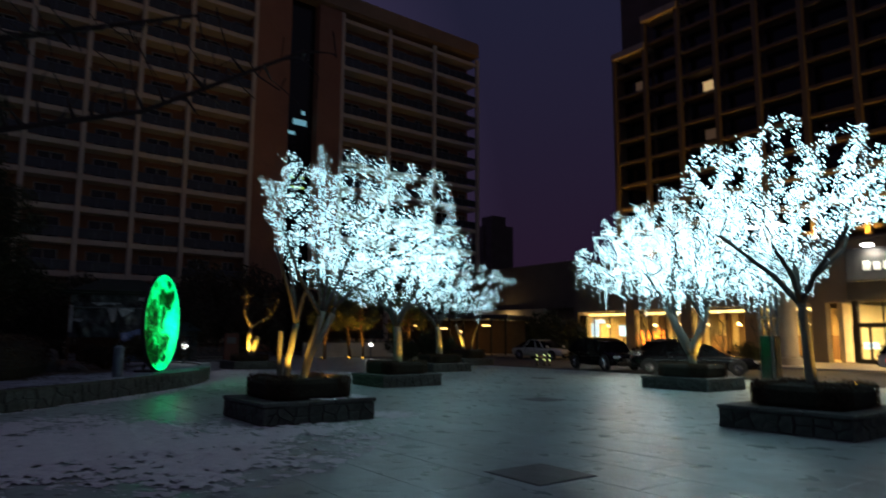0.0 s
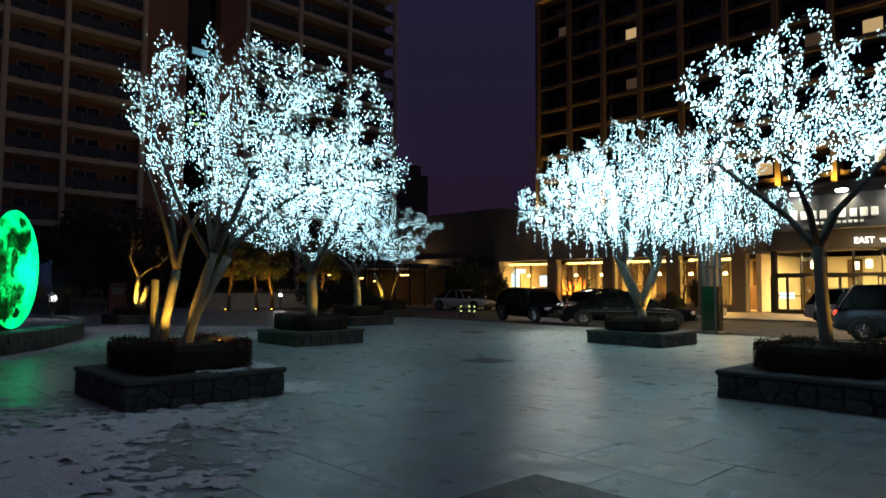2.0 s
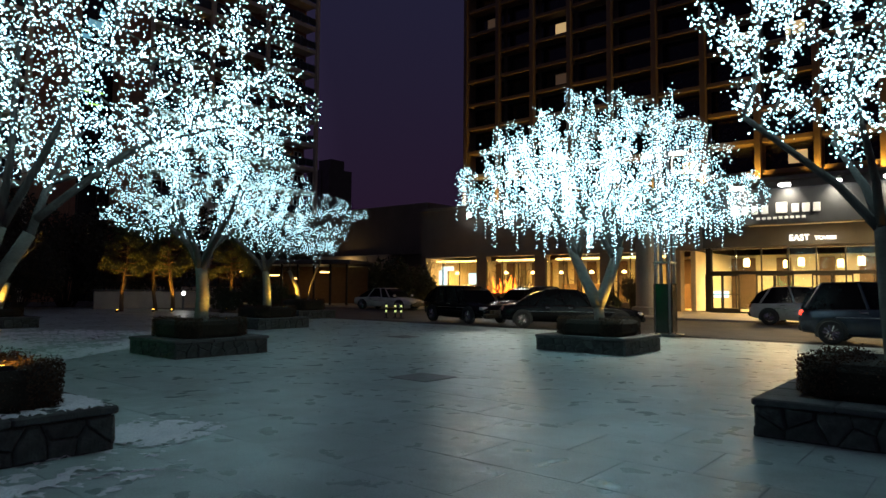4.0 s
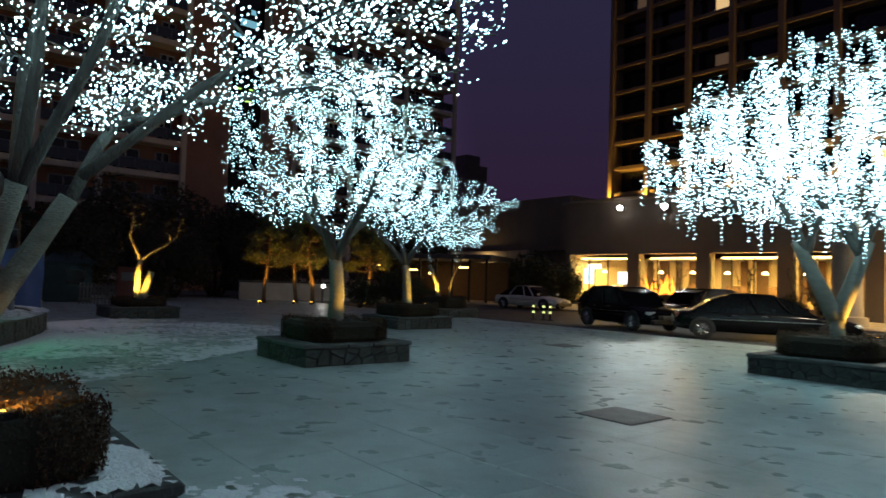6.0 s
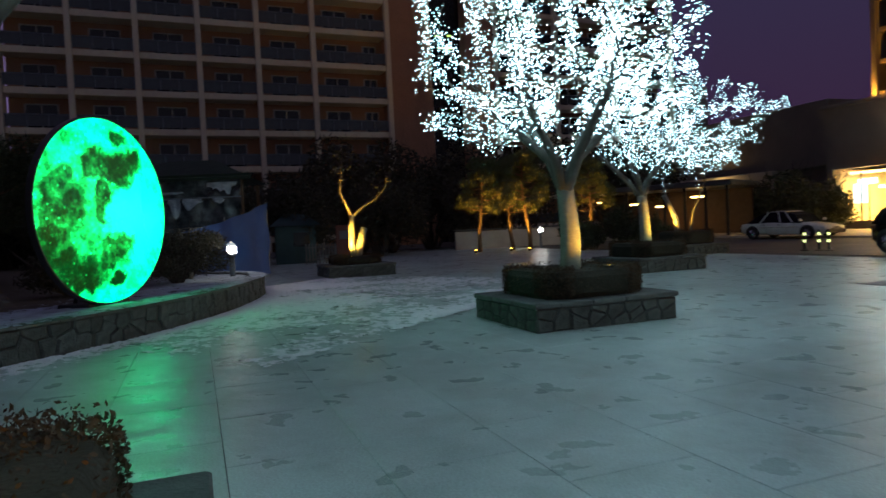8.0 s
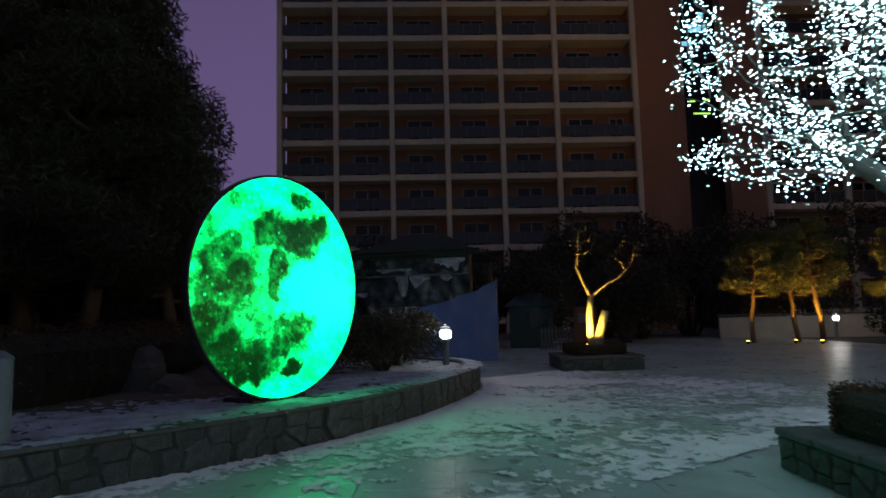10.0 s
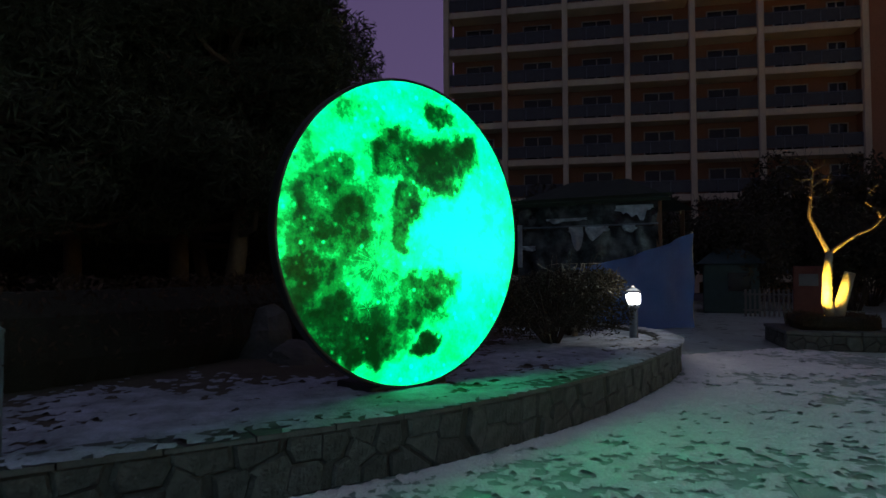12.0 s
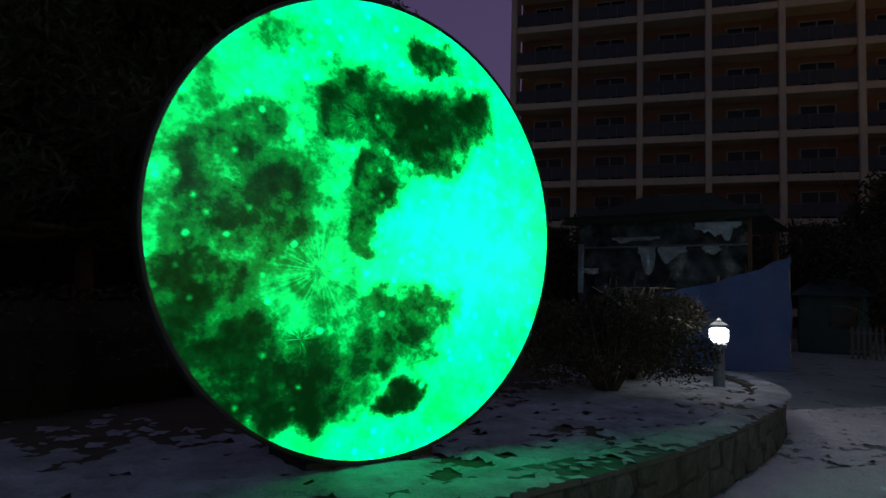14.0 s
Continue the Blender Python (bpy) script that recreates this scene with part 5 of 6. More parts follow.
# ---- cars ----
def car(label, place, heading, size, paint, shape="sedan", lit=False, tail=False):
    """A parked car: local x ahead, y to its left. size: length, width, height."""
    L, W, H = size
    c = thing("parked_car", label, "car", pose(place[0], place[1], place[2] if len(place) > 2 else 0.0, 0, 0, heading), group="parked cars")
    hl, hw = L / 2, W / 2
    belt = H * (0.60 if shape == "sedan" else 0.58)
    bonnet = belt - (0.05 if shape == "sedan" else 0.02)
    st = [(-hl, 0.45, belt - 0.18, 0.78), (-hl + 0.1, 0.32, belt - 0.06, 0.9), (-hl + 0.6, 0.26, belt, 0.98), (-0.3, 0.22, belt + 0.01, 1.0), (hl - 1.35, 0.22, bonnet, 0.99), (hl - 0.5, 0.24, bonnet - 0.1, 0.95), (hl - 0.12, 0.28, bonnet - 0.2, 0.86), (hl, 0.4, bonnet - 0.3, 0.76)]
    m, n = Mesh(), 12
    for x, z0, z1, f in st:
        w = hw * f
        zm = (z0 + z1) / 2
        m.v += [(x, -w * 0.86, z0), (x, -w * 0.97, z0 + 0.08), (x, -w, zm), (x, -w * 0.985, z1 - 0.1), (x, -w * 0.92, z1 - 0.02), (x, -w * 0.5, z1 + 0.025), (x, w * 0.5, z1 + 0.025), (x, w * 0.92, z1 - 0.02), (x, w * 0.985, z1 - 0.1), (x, w, zm), (x, w * 0.97, z0 + 0.08), (x, w * 0.86, z0)]
    for i in range(len(st) - 1):
        m.f += [(i * n + k, i * n + (k + 1) % n, (i + 1) * n + (k + 1) % n, (i + 1) * n + k) for k in range(n)]
    m.f += [tuple(reversed(range(n))), tuple(range((len(st) - 1) * n, len(st) * n))]
    part("body", m, paint, c, smooth=True)
    if shape == "sedan":
        roof = [(-hl + 0.5, belt), (-hl + 1.1, H - 0.2), (-hl + 1.7, H - 0.03), (-hl + 2.2, H), (0.2, H - 0.03), (0.8, H - 0.2), (hl - 1.3, bonnet + 0.02)]
    elif shape == "van":
        roof = [(-hl + 0.08, belt), (-hl + 0.25, H - 0.25), (-hl + 0.6, H - 0.03), (-hl + 1.5, H), (hl - 2.4, H - 0.04), (hl - 1.7, H - 0.28), (hl - 0.85, bonnet + 0.02)]
    else:
        roof = [(-hl + 0.1, belt), (-hl + 0.42, H - 0.24), (-hl + 0.9, H - 0.04), (-hl + 1.6, H), (0.1, H - 0.03), (0.72, H - 0.18), (hl - 1.2, bonnet + 0.02)]
    g, rf = Mesh(), Mesh()
    for k, (x, z) in enumerate(roof):
        f = 0.93 - 0.20 * (z - belt) / (H - belt)
        g.v += [(x, -hw * f, z - 0.03), (x, hw * f, z - 0.03)]
    low = [(x, belt - 0.05) for x, z in roof]
    b0 = len(g.v)
    for x, z in low:
        g.v += [(x, -hw * 0.93, z), (x, hw * 0.93, z)]
    q = len(roof)
    for i in range(q - 1):
        g.f += [(2 * i, 2 * i + 2, 2 * i + 3, 2 * i + 1), (2 * i, b0 + 2 * i, b0 + 2 * i + 2, 2 * i + 2), (2 * i + 1, 2 * i + 3, b0 + 2 * i + 3, b0 + 2 * i + 1)]
    part("glasshouse", g, M_CARGLASS, c, "dark tinted glasshouse")
    for i in range(2, q - 3):
        (x0, z0), (x1, z1) = roof[i], roof[i + 1]
        f0, f1 = [hw * (0.93 - 0.20 * (z - belt) / (H - belt)) * 0.98 for z in (z0, z1)]
        rf.add([(x0, -f0, z0), (x1, -f1, z1), (x1, f1, z1), (x0, f0, z0), (x0, -f0, z0 - 0.05), (x1, -f1, z1 - 0.05), (x1, f1, z1 - 0.05), (x0, f0, z0 - 0.05)], [(0, 1, 2, 3), (0, 4, 5, 1), (2, 6, 7, 3), (1, 5, 6, 2), (0, 3, 7, 4)])
    part("roof", rf, paint, c)
    for s in (-1, 1):
        for i, dx in ((2, -0.4), (3, 0.25), (4, 0.5)):
            x, z = roof[i]
            f = hw * (0.93 - 0.20 * (z - belt) / (H - belt))
            part("pillar", Mesh().tube([(x, s * f * 1.005, z - 0.02), (x + dx, s * hw * 0.935, belt - 0.02)], [0.035, 0.045], 5), paint, c)
        part("mirror", Mesh().box((roof[-1][0] + 0.1, s * (hw + 0.06), belt + 0.08), (0.12, 0.2, 0.14), bevel=0.03), paint, c)
        part("side_trim", Mesh().box((0, s * hw * 0.99, belt - 0.26), (L * 0.62, 0.02, 0.025)), M_CHROME, c)
        for i in (0.05, 0.9):
            part("door_handle", Mesh().box((-i, s * hw * 0.995, belt - 0.12), (0.2, 0.03, 0.03), bevel=0.008), M_CHROME, c)
        part("headlight", Mesh().box((hl - 0.2, s * hw * 0.66, bonnet - 0.27), (0.26, 0.4, 0.14), bevel=0.04), G_COOL if lit else M_HEADLAMP, c)
        part("tail_light", Mesh().box((-hl + 0.09, s * hw * 0.70, belt - 0.16), (0.12, 0.36, 0.16), bevel=0.03), G_RED if tail else M_REDBOARD, c)
        for x in (-hl + 0.85, hl - 0.9):
            r = 0.34 if shape != "sedan" else 0.32
            wheel = part("wheel", Mesh().box((x, s * (hw - 0.1), r), (0.12, 0.1, 0.12)), M_TRIM, c)
            prof = [(r * 0.62, -0.1), (r * 0.94, -0.11), (r, -0.08), (r, 0.08), (r * 0.94, 0.11), (r * 0.62, 0.1)]
            ty, rim = Mesh(), Mesh()
            for rr, yy in prof:
                ty.v += [(x + rr * math.cos(2 * math.pi * k / 20), s * (hw - 0.075) + yy, r + rr * math.sin(2 * math.pi * k / 20)) for k in range(20)]
            for i in range(5):
                ty.f += [(i * 20 + k, i * 20 + (k + 1) % 20, (i + 1) * 20 + (k + 1) % 20, (i + 1) * 20 + k) for k in range(20)]
            arch = Mesh()
            for rr, yy in ((r * 1.22, hw - 0.05), (r * 1.22, hw + 0.006), (r * 1.02, hw + 0.008)):
                arch.v += [(x + rr * math.cos(2 * math.pi * k / 20), s * yy, max(0.2, r + rr * math.sin(2 * math.pi * k / 20))) for k in range(20)]
            for i in range(2):
                arch.f += [(i * 20 + k, i * 20 + (k + 1) % 20, (i + 1) * 20 + (k + 1) % 20, (i + 1) * 20 + k) for k in range(20)]
            arch.f.append(tuple(range(40, 60)))
            part("wheel_arch", arch, M_TRIM, c)
            part("tyre", ty, M_TYRE, wheel)
            for k in range(10):
                a = 2 * math.pi * k / 10
                ca, sa = math.cos(a), math.sin(a)
                yy = s * (hw + 0.02)
                rim.tube([(x + 0.04 * ca, yy, r + 0.04 * sa), (x + r * 0.64 * ca, yy - s * 0.02, r + r * 0.64 * sa)], [0.024, 0.03], 4)
            part("rim", rim, M_CHROME, wheel)
    part("grille", Mesh().box((hl - 0.02, 0, bonnet - 0.42), (0.08, W * 0.5, 0.2), bevel=0.02), M_TRIM, c)
    part("bumper", Mesh().box((hl - 0.05, 0, 0.36), (0.2, W * 0.8, 0.2), bevel=0.05), M_TRIM, c)
    part("bumper", Mesh().box((-hl + 0.06, 0, 0.45), (0.2, W * 0.8, 0.2), bevel=0.05), M_TRIM, c)
    part("number_plate", Mesh().box((hl + 0.022, 0, 0.52), (0.02, 0.5, 0.13)), M_WHITEBOARD, c)
    part("number_plate", Mesh().box((-hl - 0.045, 0, 0.66), (0.02, 0.5, 0.13)), M_WHITEBOARD, c)
    return c


car("glossy black compact SUV parked on the drive", (1.95, 33.6), -55, (4.5, 1.85, 1.62), M_CARBLACK, "suv")
car("long glossy black limousine parked on the drive", (5.95, 30.3), -6, (5.4, 1.95, 1.5), M_CARBLACK, "sedan")
car("dark SUV with lit headlights behind the limousine", (5.2, 38.2), -150, (4.5, 1.85, 1.62), M_CARBLACK, "suv", lit=True)
car("white sedan waiting on the drive", (-2.9, 48.4), -32, (4.8, 1.85, 1.45), M_CARWHITE, "sedan", lit=False)
car("white estate SUV seen by the entrance", (16.6, 32.6), -39, (4.6, 1.9, 1.68), M_CARWHITE, "suv")
car("blue grey minivan with glowing tail lamp", (13.9, 22.7), -38, (5.1, 1.95, 1.78), M_CARBLUE, "van", tail=True)

# ---- signs and lamps of the hotel ----
def letters(text, size, mat, m, label, depth=0.03):
    cu = bpy.data.curves.new("sign_text", "FONT")
    cu.body, cu.size, cu.extrude, cu.align_x = text, size, depth, "CENTER"
    tmp = bpy.data.objects.new("sign_text", cu)
    scene.collection.objects.link(tmp)
    me = bpy.data.meshes.new_from_object(tmp.evaluated_get(bpy.context.evaluated_depsgraph_get()))
    bpy.data.objects.remove(tmp)
    me.materials.clear()
    me.materials.append(mat)
    ob = new("sign_letters", me)
    ob.matrix_world = m
    return tagged(ob, label, "sign")


letters("EAST", 0.46, G_SIGN, grid(-9.9, 45.12, 4.28) @ pose(0, 0, 0, 90), "white lit letters EAST above the entrance")
letters("TOWER", 0.30, G_SIGN, grid(-8.6, 45.12, 4.28) @ pose(0, 0, 0, 90), "white lit letters TOWER above the entrance")
mark = thing("hotel_sign", "pale raised name sign on the canopy fascia drawn as plain blocks", "sign", grid(-9.5, 38.76, 5.2))
for x, w, h in ((-2.0, 0.42, 0.5), (-1.5, 0.38, 0.42), (-1.05, 0.36, 0.42), (-0.6, 0.38, 0.42), (0.15, 0.6, 0.52), (0.75, 0.38, 0.42), (1.2, 0.38, 0.42), (1.65, 0.36, 0.42)):
    rim_ = Mesh().box((x, 0, h / 2), (w * 0.85, 0.06, h), bevel=0.025)
    part("block", rim_, G_SIGNGREY, mark)
for k in range(9):
    part("bar", Mesh().box((-0.9 + k * 0.25, 0, -0.22), (0.16, 0.04, 0.12), bevel=0.01), G_SIGNGREY, mark)
for k in range(4):
    fl = thing("floodlight", "bright white floodlight on a bracket above the canopy sign", "light", grid(-11.2 + 2.1 * k, 38.35, 6.55), group="canopy floodlights")
    part("bracket", Mesh().tube([(0, 0.6, -0.2), (0, 0.3, 0.05), (0, 0, 0)], [0.03, 0.03, 0.03], 6), M_TRIM, fl)
    part("housing", Mesh().box((0, 0, 0.05), (0.5, 0.3, 0.12), bevel=0.03), M_TRIM, fl)
    part("lens", Mesh().box((0, -0.04, -0.06), (0.5, 0.34, 0.12), bevel=0.04), G_WHITE, fl)
    p = grid(-11.2 + 2.1 * k, 38.3, 6.4).translation
    q = grid(-11.2 + 2.1 * k, 39.0, 5.2).translation
    lamp("flood_beam", "SPOT", tuple(p), 260, (1.0, 0.9, 0.7), tuple(q), 0.1, 120, 0.8)
for u_, n_, z_ in ((-33.2, 45.2, 7.2), (-29.6, 45.2, 7.1)):
    fl = thing("wall_floodlight", "white floodlight on the podium parapet", "light", grid(u_, n_, z_), group="podium floodlights")
    part("housing", Mesh().box((0, 0.1, 0), (0.5, 0.2, 0.4), bevel=0.03), M_TRIM, fl)
    part("lens", Mesh().lathe((0, 0, -0.2), [(0.06, 0.02), (0.18, 0.08), (0.21, 0.2), (0.18, 0.32), (0.06, 0.38)], 12), G_WHITE, fl)
    p = grid(u_, n_ - 0.4, z_).translation
    lamp("podium_beam", "SPOT", tuple(p), 300, (0.95, 1.0, 0.95), (5.0, 12.0, 0), 0.3, 50, 0.8)
# restaurant things seen through the glass
for x, z, s, g, nm, lb in ((-37.0, 2.3, (0.9, 0.06, 1.2), G_SCREEN, "poster", "blue white lit poster behind the restaurant window"), (-33.9, 2.2, (0.8, 0.06, 0.9), G_SCREEN, "poster", "bright white lit poster behind the restaurant window"), (-36.5, 3.05, (1.3, 0.06, 0.35), G_SCREEN, "poster", "white lit shop panel behind glass"), (-14.6, 1.2, (0.9, 0.06, 0.4), G_SCREEN, "poster", "bright white reception screen")):
    pn = thing(nm, lb, "poster", grid(x, 46.6, z))
    part("panel", Mesh().box((0, 0, 0), s, bevel=0.02), g, pn)
    part("stand", Mesh().box((0, 0.1, (0.15 - z) / 2 - s[2] / 4), (0.08, 0.06, z - 0.15 - 0.02), bevel=0.01), M_FRAMEDARK, pn)
fire = thing("neon_ornament", "orange red glowing ornament in the restaurant window", "ornament", grid(-30.6, 46.4, 1.2))
rngf = np.random.default_rng(5)
for k in range(7):
    x = -1.0 + k * 0.33
    part("flame", Mesh().tube([(x, 0, -0.1), (x + 0.1 * rngf.normal(), 0, 0.4), (x + 0.15 * rngf.normal(), 0, 0.8 + 0.5 * rngf.random())], [0.12, 0.09, 0.02], 6), G_FIRE, fire)
part("base", Mesh().box((0, 0, -0.58), (2.4, 0.4, 0.94), bevel=0.03), M_WOOD, fire)
for k in range(9):
    u_ = -13.6 + k * 1.55
    pl = thing("pendant_lamp", "glowing amber wall lamp in the lobby", "lamp", grid(u_, 51.8 if k % 2 else 48.5, 3.2), group="lobby lamps")
    part("rod", Mesh().tube([(0, 0, 0.25), (0, 0, 0.72)], [0.015, 0.015], 5), M_FRAMEDARK, pl)
    part("shade", Mesh().lathe((0, 0, -0.25), [(0.16, 0), (0.18, 0.1), (0.18, 0.4), (0.12, 0.5)], 14), G_WARM, pl)
for k in range(8):
    u_ = -36.6 + k * 2.5
    tb = thing("restaurant_table", "small dark wooden restaurant table", "table", grid(u_, 48.0, 0.15), group="restaurant tables")
    part("tabletop", Mesh().box((0, 0, 0.73), (0.8, 0.8, 0.04), bevel=0.01), M_WOOD, tb)
    part("leg", Mesh().lathe((0, 0, 0), [(0.25, 0), (0.25, 0.03), (0.04, 0.05), (0.04, 0.71)], 10), M_FRAMEDARK, tb)
    pd = thing("pendant_lamp", "warm glowing pendant over a restaurant table", "lamp", grid(u_, 48.0, 2.6), group="restaurant lamps")
    part("cord", Mesh().tube([(0, 0, 0.2), (0, 0, 1.3)], [0.01, 0.01], 4), M_FRAMEDARK, pd)
    part("shade", Mesh().lathe((0, 0, 0), [(0.17, 0), (0.15, 0.12), (0.05, 0.2)], 12), G_WARM, pd)

# steel light mast beside the weeping tree
mast = thing("light_mast", "mast of four steel tubes with a mirror clad foot", "lamp post", grid(*uv_of(8.35, 26.15)))
for x, y in ((-0.22, -0.22), (0.22, -0.22), (0.22, 0.22), (-0.22, 0.22)):
    part("tube", Mesh().tube([(x, y, 0), (x, y, 6.2)], [0.06, 0.055], 10), M_STEEL, mast)
for a in range(4):
    q = pose(0, 0, 0, 0, 0, 90 * a) @ Vector((0, -0.3, 0.9))
    part("cladding", Mesh().box((q.x, q.y, q.z), (0.42, 0.03, 1.6), turn=radians(90 * a), bevel=0.01), M_MIRRORCLAD, mast)
part("base_plate", Mesh().box((0, 0, 0.03), (0.95, 0.95, 0.06), bevel=0.015), M_STEEL, mast)
for z in (2.4, 4.2, 6.1):
    part("collar", Mesh().box((0, 0, z), (0.6, 0.6, 0.06), bevel=0.015), M_STEEL, mast)
for s in (-1, 1):
    lh = part("lamp_head", Mesh().box((s * 0.45, 0, 6.1), (0.55, 0.35, 0.16), bevel=0.04), M_STEEL, mast)
    part("lens", Mesh().box((s * 0.45, 0, 6.0), (0.45, 0.28, 0.06), bevel=0.015), G_WHITE, lh)
mp_ = grid(*uv_of(8.35, 26.15), 5.9).translation
lamp("mast_beam", "SPOT", tuple(mp_), 1500, (1.0, 0.86, 0.62), (mp_.x + 0.3, mp_.y - 0.5, 0), 0.2, 130, 0.6)

# reflective posts on the drive
for dx, dy in ((0, 0), (0.45, -0.1), (0.75, -0.3)):
    bp = thing("marker_post", "short marker post with yellow green reflective bands", "post", pose(-1.9 + dx, 36.6 + dy, 0.0), group="marker posts")
    part("post", Mesh().lathe((0, 0, 0), [(0.14, 0), (0.14, 0.03), (0.045, 0.05), (0.04, 0.72), (0.02, 0.75)], 12), M_TRIM, bp)
    for z in (0.3, 0.55):
        part("band", Mesh().lathe((0, 0, z), [(0.047, 0), (0.047, 0.09)], 12), G_TAPE, bp)

# ---- terrace things ----
bol = thing("bollard_light", "grey blue cylindrical bollard with a low conical cap", "bollard", pose(-10.2, 13.1, TOP))
part("shaft", Mesh().lathe((0, 0, 0), [(0.135, 0), (0.135, 0.56), (0.126, 0.57), (0.126, 0.585)], 24), M_GREYPAINT, bol, smooth=False)
part("head", Mesh().lathe((0, 0, 0.585), [(0.135, 0), (0.135, 0.2)], 24), M_GREYPAINT, bol)
part("cap", Mesh().lathe((0, 0, 0.785), [(0.142, 0), (0.14, 0.02), (0.06, 0.08), (0.004, 0.09)], 24), M_GREYPAINT, bol)


def lantern(x, y, z, h=0.72, power=22):
    ln = thing("garden_lantern", "small glowing white lantern on a short grey post", "lamp", pose(x, y, z), group="garden lanterns")
    part("post", Mesh().lathe((0, 0, 0), [(0.075, 0), (0.07, h - 0.12), (0.1, h - 0.1), (0.1, h - 0.06)], 14), M_GREYPAINT, ln)
    part("globe", Mesh().box((0, 0, h + 0.06), (0.2, 0.2, 0.2), bevel=0.03), G_LANTERN, ln, "white glowing box shaped glass")
    part("cap", Mesh().lathe((0, 0, h + 0.17), [(0.13, 0), (0.12, 0.03), (0.05, 0.07)], 14), M_GREYPAINT, ln)
    part("finial", Mesh().lathe((0, 0, h + 0.24), [(0.02, 0), (0.035, 0.02), (0.0, 0.05)], 10), M_FRAMEWHITE, ln)
    lamp("lantern_light", "POINT", (x, y, z + h + 0.36), power, (1.0, 0.97, 0.9), size=0.3)


lantern(-14.55, 21.85, TOP, 0.62, 9)
lantern(-15.4, 45.2, 0.0, 0.95, 14)


def shrub(label, place, radii, leaves, seed, size=0.05, twigs=26, mat=None, name="shrub"):
    rng = np.random.default_rng(seed)
    sh = thing(name, label, "shrub", pose(*place))
    wood, lv = Mesh(), Mesh()
    for k in range(twigs):
        a = 2 * math.pi * rng.random()
        r = rng.random() ** 0.6
        tip = np.array((math.cos(a) * r * radii[0], math.sin(a) * r * radii[1], radii[2] * (1.2 + 0.8 * rng.random())))
        mid = tip * 0.5 + rng.normal(size=3) * 0.08 * radii[2]
        wood.tube([(0.1 * tip[0], 0.1 * tip[1], 0), tuple(mid), tuple(tip)], [0.025, 0.014, 0.004], 4, cap=False)
    part("stem_growth", wood, M_BARK_DARK, sh, kind="stuff")
    for k in range(14):
        a, r = 2 * math.pi * rng.random(), rng.random() ** 0.5 * 0.7
        c = (math.cos(a) * r * radii[0], math.sin(a) * r * radii[1], radii[2] * (0.45 + 0.9 * rng.random()))
        leafy(lv, c, [q * (0.3 + 0.22 * rng.random()) for q in radii], leaves // 14, size, rng, 0.3)
    part("leafage", lv, mat or M_SHRUB, sh, kind="stuff")
    return sh


shrub("dark dense shrub beside the terrace lantern", (-14.45, 20.1, TOP), (1.0, 1.45, 0.74), 15000, 31, size=0.032)
shrub("dark low shrub at the terrace edge by the lantern", (-15.5, 21.2, TOP), (1.1, 1.0, 0.74), 12000, 32, size=0.032)
shrub("dark shrub behind the moon light box", (-14.6, 17.6, TOP), (0.9, 1.2, 0.55), 3500, 33)
pale = thing("bare_shrub", "small twisted pale barked shrub lit by a lantern", "shrub", pose(-15.25, 21.1, TOP + 0.1))
pw = Mesh()
rngp = np.random.default_rng(8)
for k in range(16):
    a = 2 * math.pi * rngp.random()
    p, q = np.array((0.0, 0, 0.7)), []
    d = np.array((math.cos(a) * 0.7, math.sin(a) * 0.7, 0.7))
    for i in range(6):
        q.append(tuple(p))
        d = d + rngp.normal(size=3) * 0.45
        d /= np.linalg.norm(d)
        p = p + d * 0.2
        p[2] = min(max(p[2], 0.6), 1.2)
    pw.tube(q, [0.028, 0.024, 0.018, 0.013, 0.008, 0.004], 5, cap=False)
part("branch_work", pw, M_WRAP, pale, "gnarled pale branches", kind="stuff")
part("stem", Mesh().tube([(0, 0, -0.1), (0.04, -0.03, 0.35), (0, 0, 0.75)], [0.06, 0.045, 0.035], 7), M_WRAP, pale)

hedge_bank = thing("terrace_hedge", "long dark brown winter hedge at the back of the terrace", "hedge")
hb, hc = Mesh(), Mesh()
rngh = np.random.default_rng(41)
HB = smooth_line([(-10.8, 4.0), (-11.6, 9.0), (-12.3, 11.6), (-13.2, 13.2), (-14.4, 14.7), (-16.2, 16.0), (-18.5, 17.2), (-21, 18.5)], 0.45)
for i, (x, y) in enumerate(HB):
    x -= 0.7
    hc.lathe((x, y, TOP - 0.04), [(0.55, 0.0), (0.7, 0.3), (0.62, 0.75), (0.3, 1.0)], 9)
    leafy(hb, (x, y, TOP + 0.55), (0.85, 0.7, 0.62), 420, 0.045, rngh, 0.75)
part("core", hc, M_HEDGE_INNER_SHADE, hedge_bank)
part("leafage", hb, M_HEDGE, hedge_bank, kind="stuff")


tall_hedge = thing("boundary_hedge", "tall dark evergreen hedge closing the garden", "hedge")
tc_, tl_ = Mesh(), Mesh()
for k in range(30):
    x, y = -38.0 + 0.8 * math.sin(k * 1.7), -12.0 + 1.5 * k
    top = 4.4 + 0.7 * math.sin(k * 2.3) + 0.3 * math.sin(k * 5.1)
    tc_.lathe((x, y, 0.0), [(1.05, 0.0), (1.25, 0.8), (1.2, top * 0.7), (0.7, top * 0.95), (0.2, top)], 9)
    leafy(tl_, (x, y, top * 0.5), (1.4, 1.2, top * 0.56), 420, 0.12, rngh, 0.8)
part("core", tc_, M_HEDGE_INNER_SHADE, tall_hedge)
part("leafage", tl_, M_NEEDLE, tall_hedge, kind="stuff")


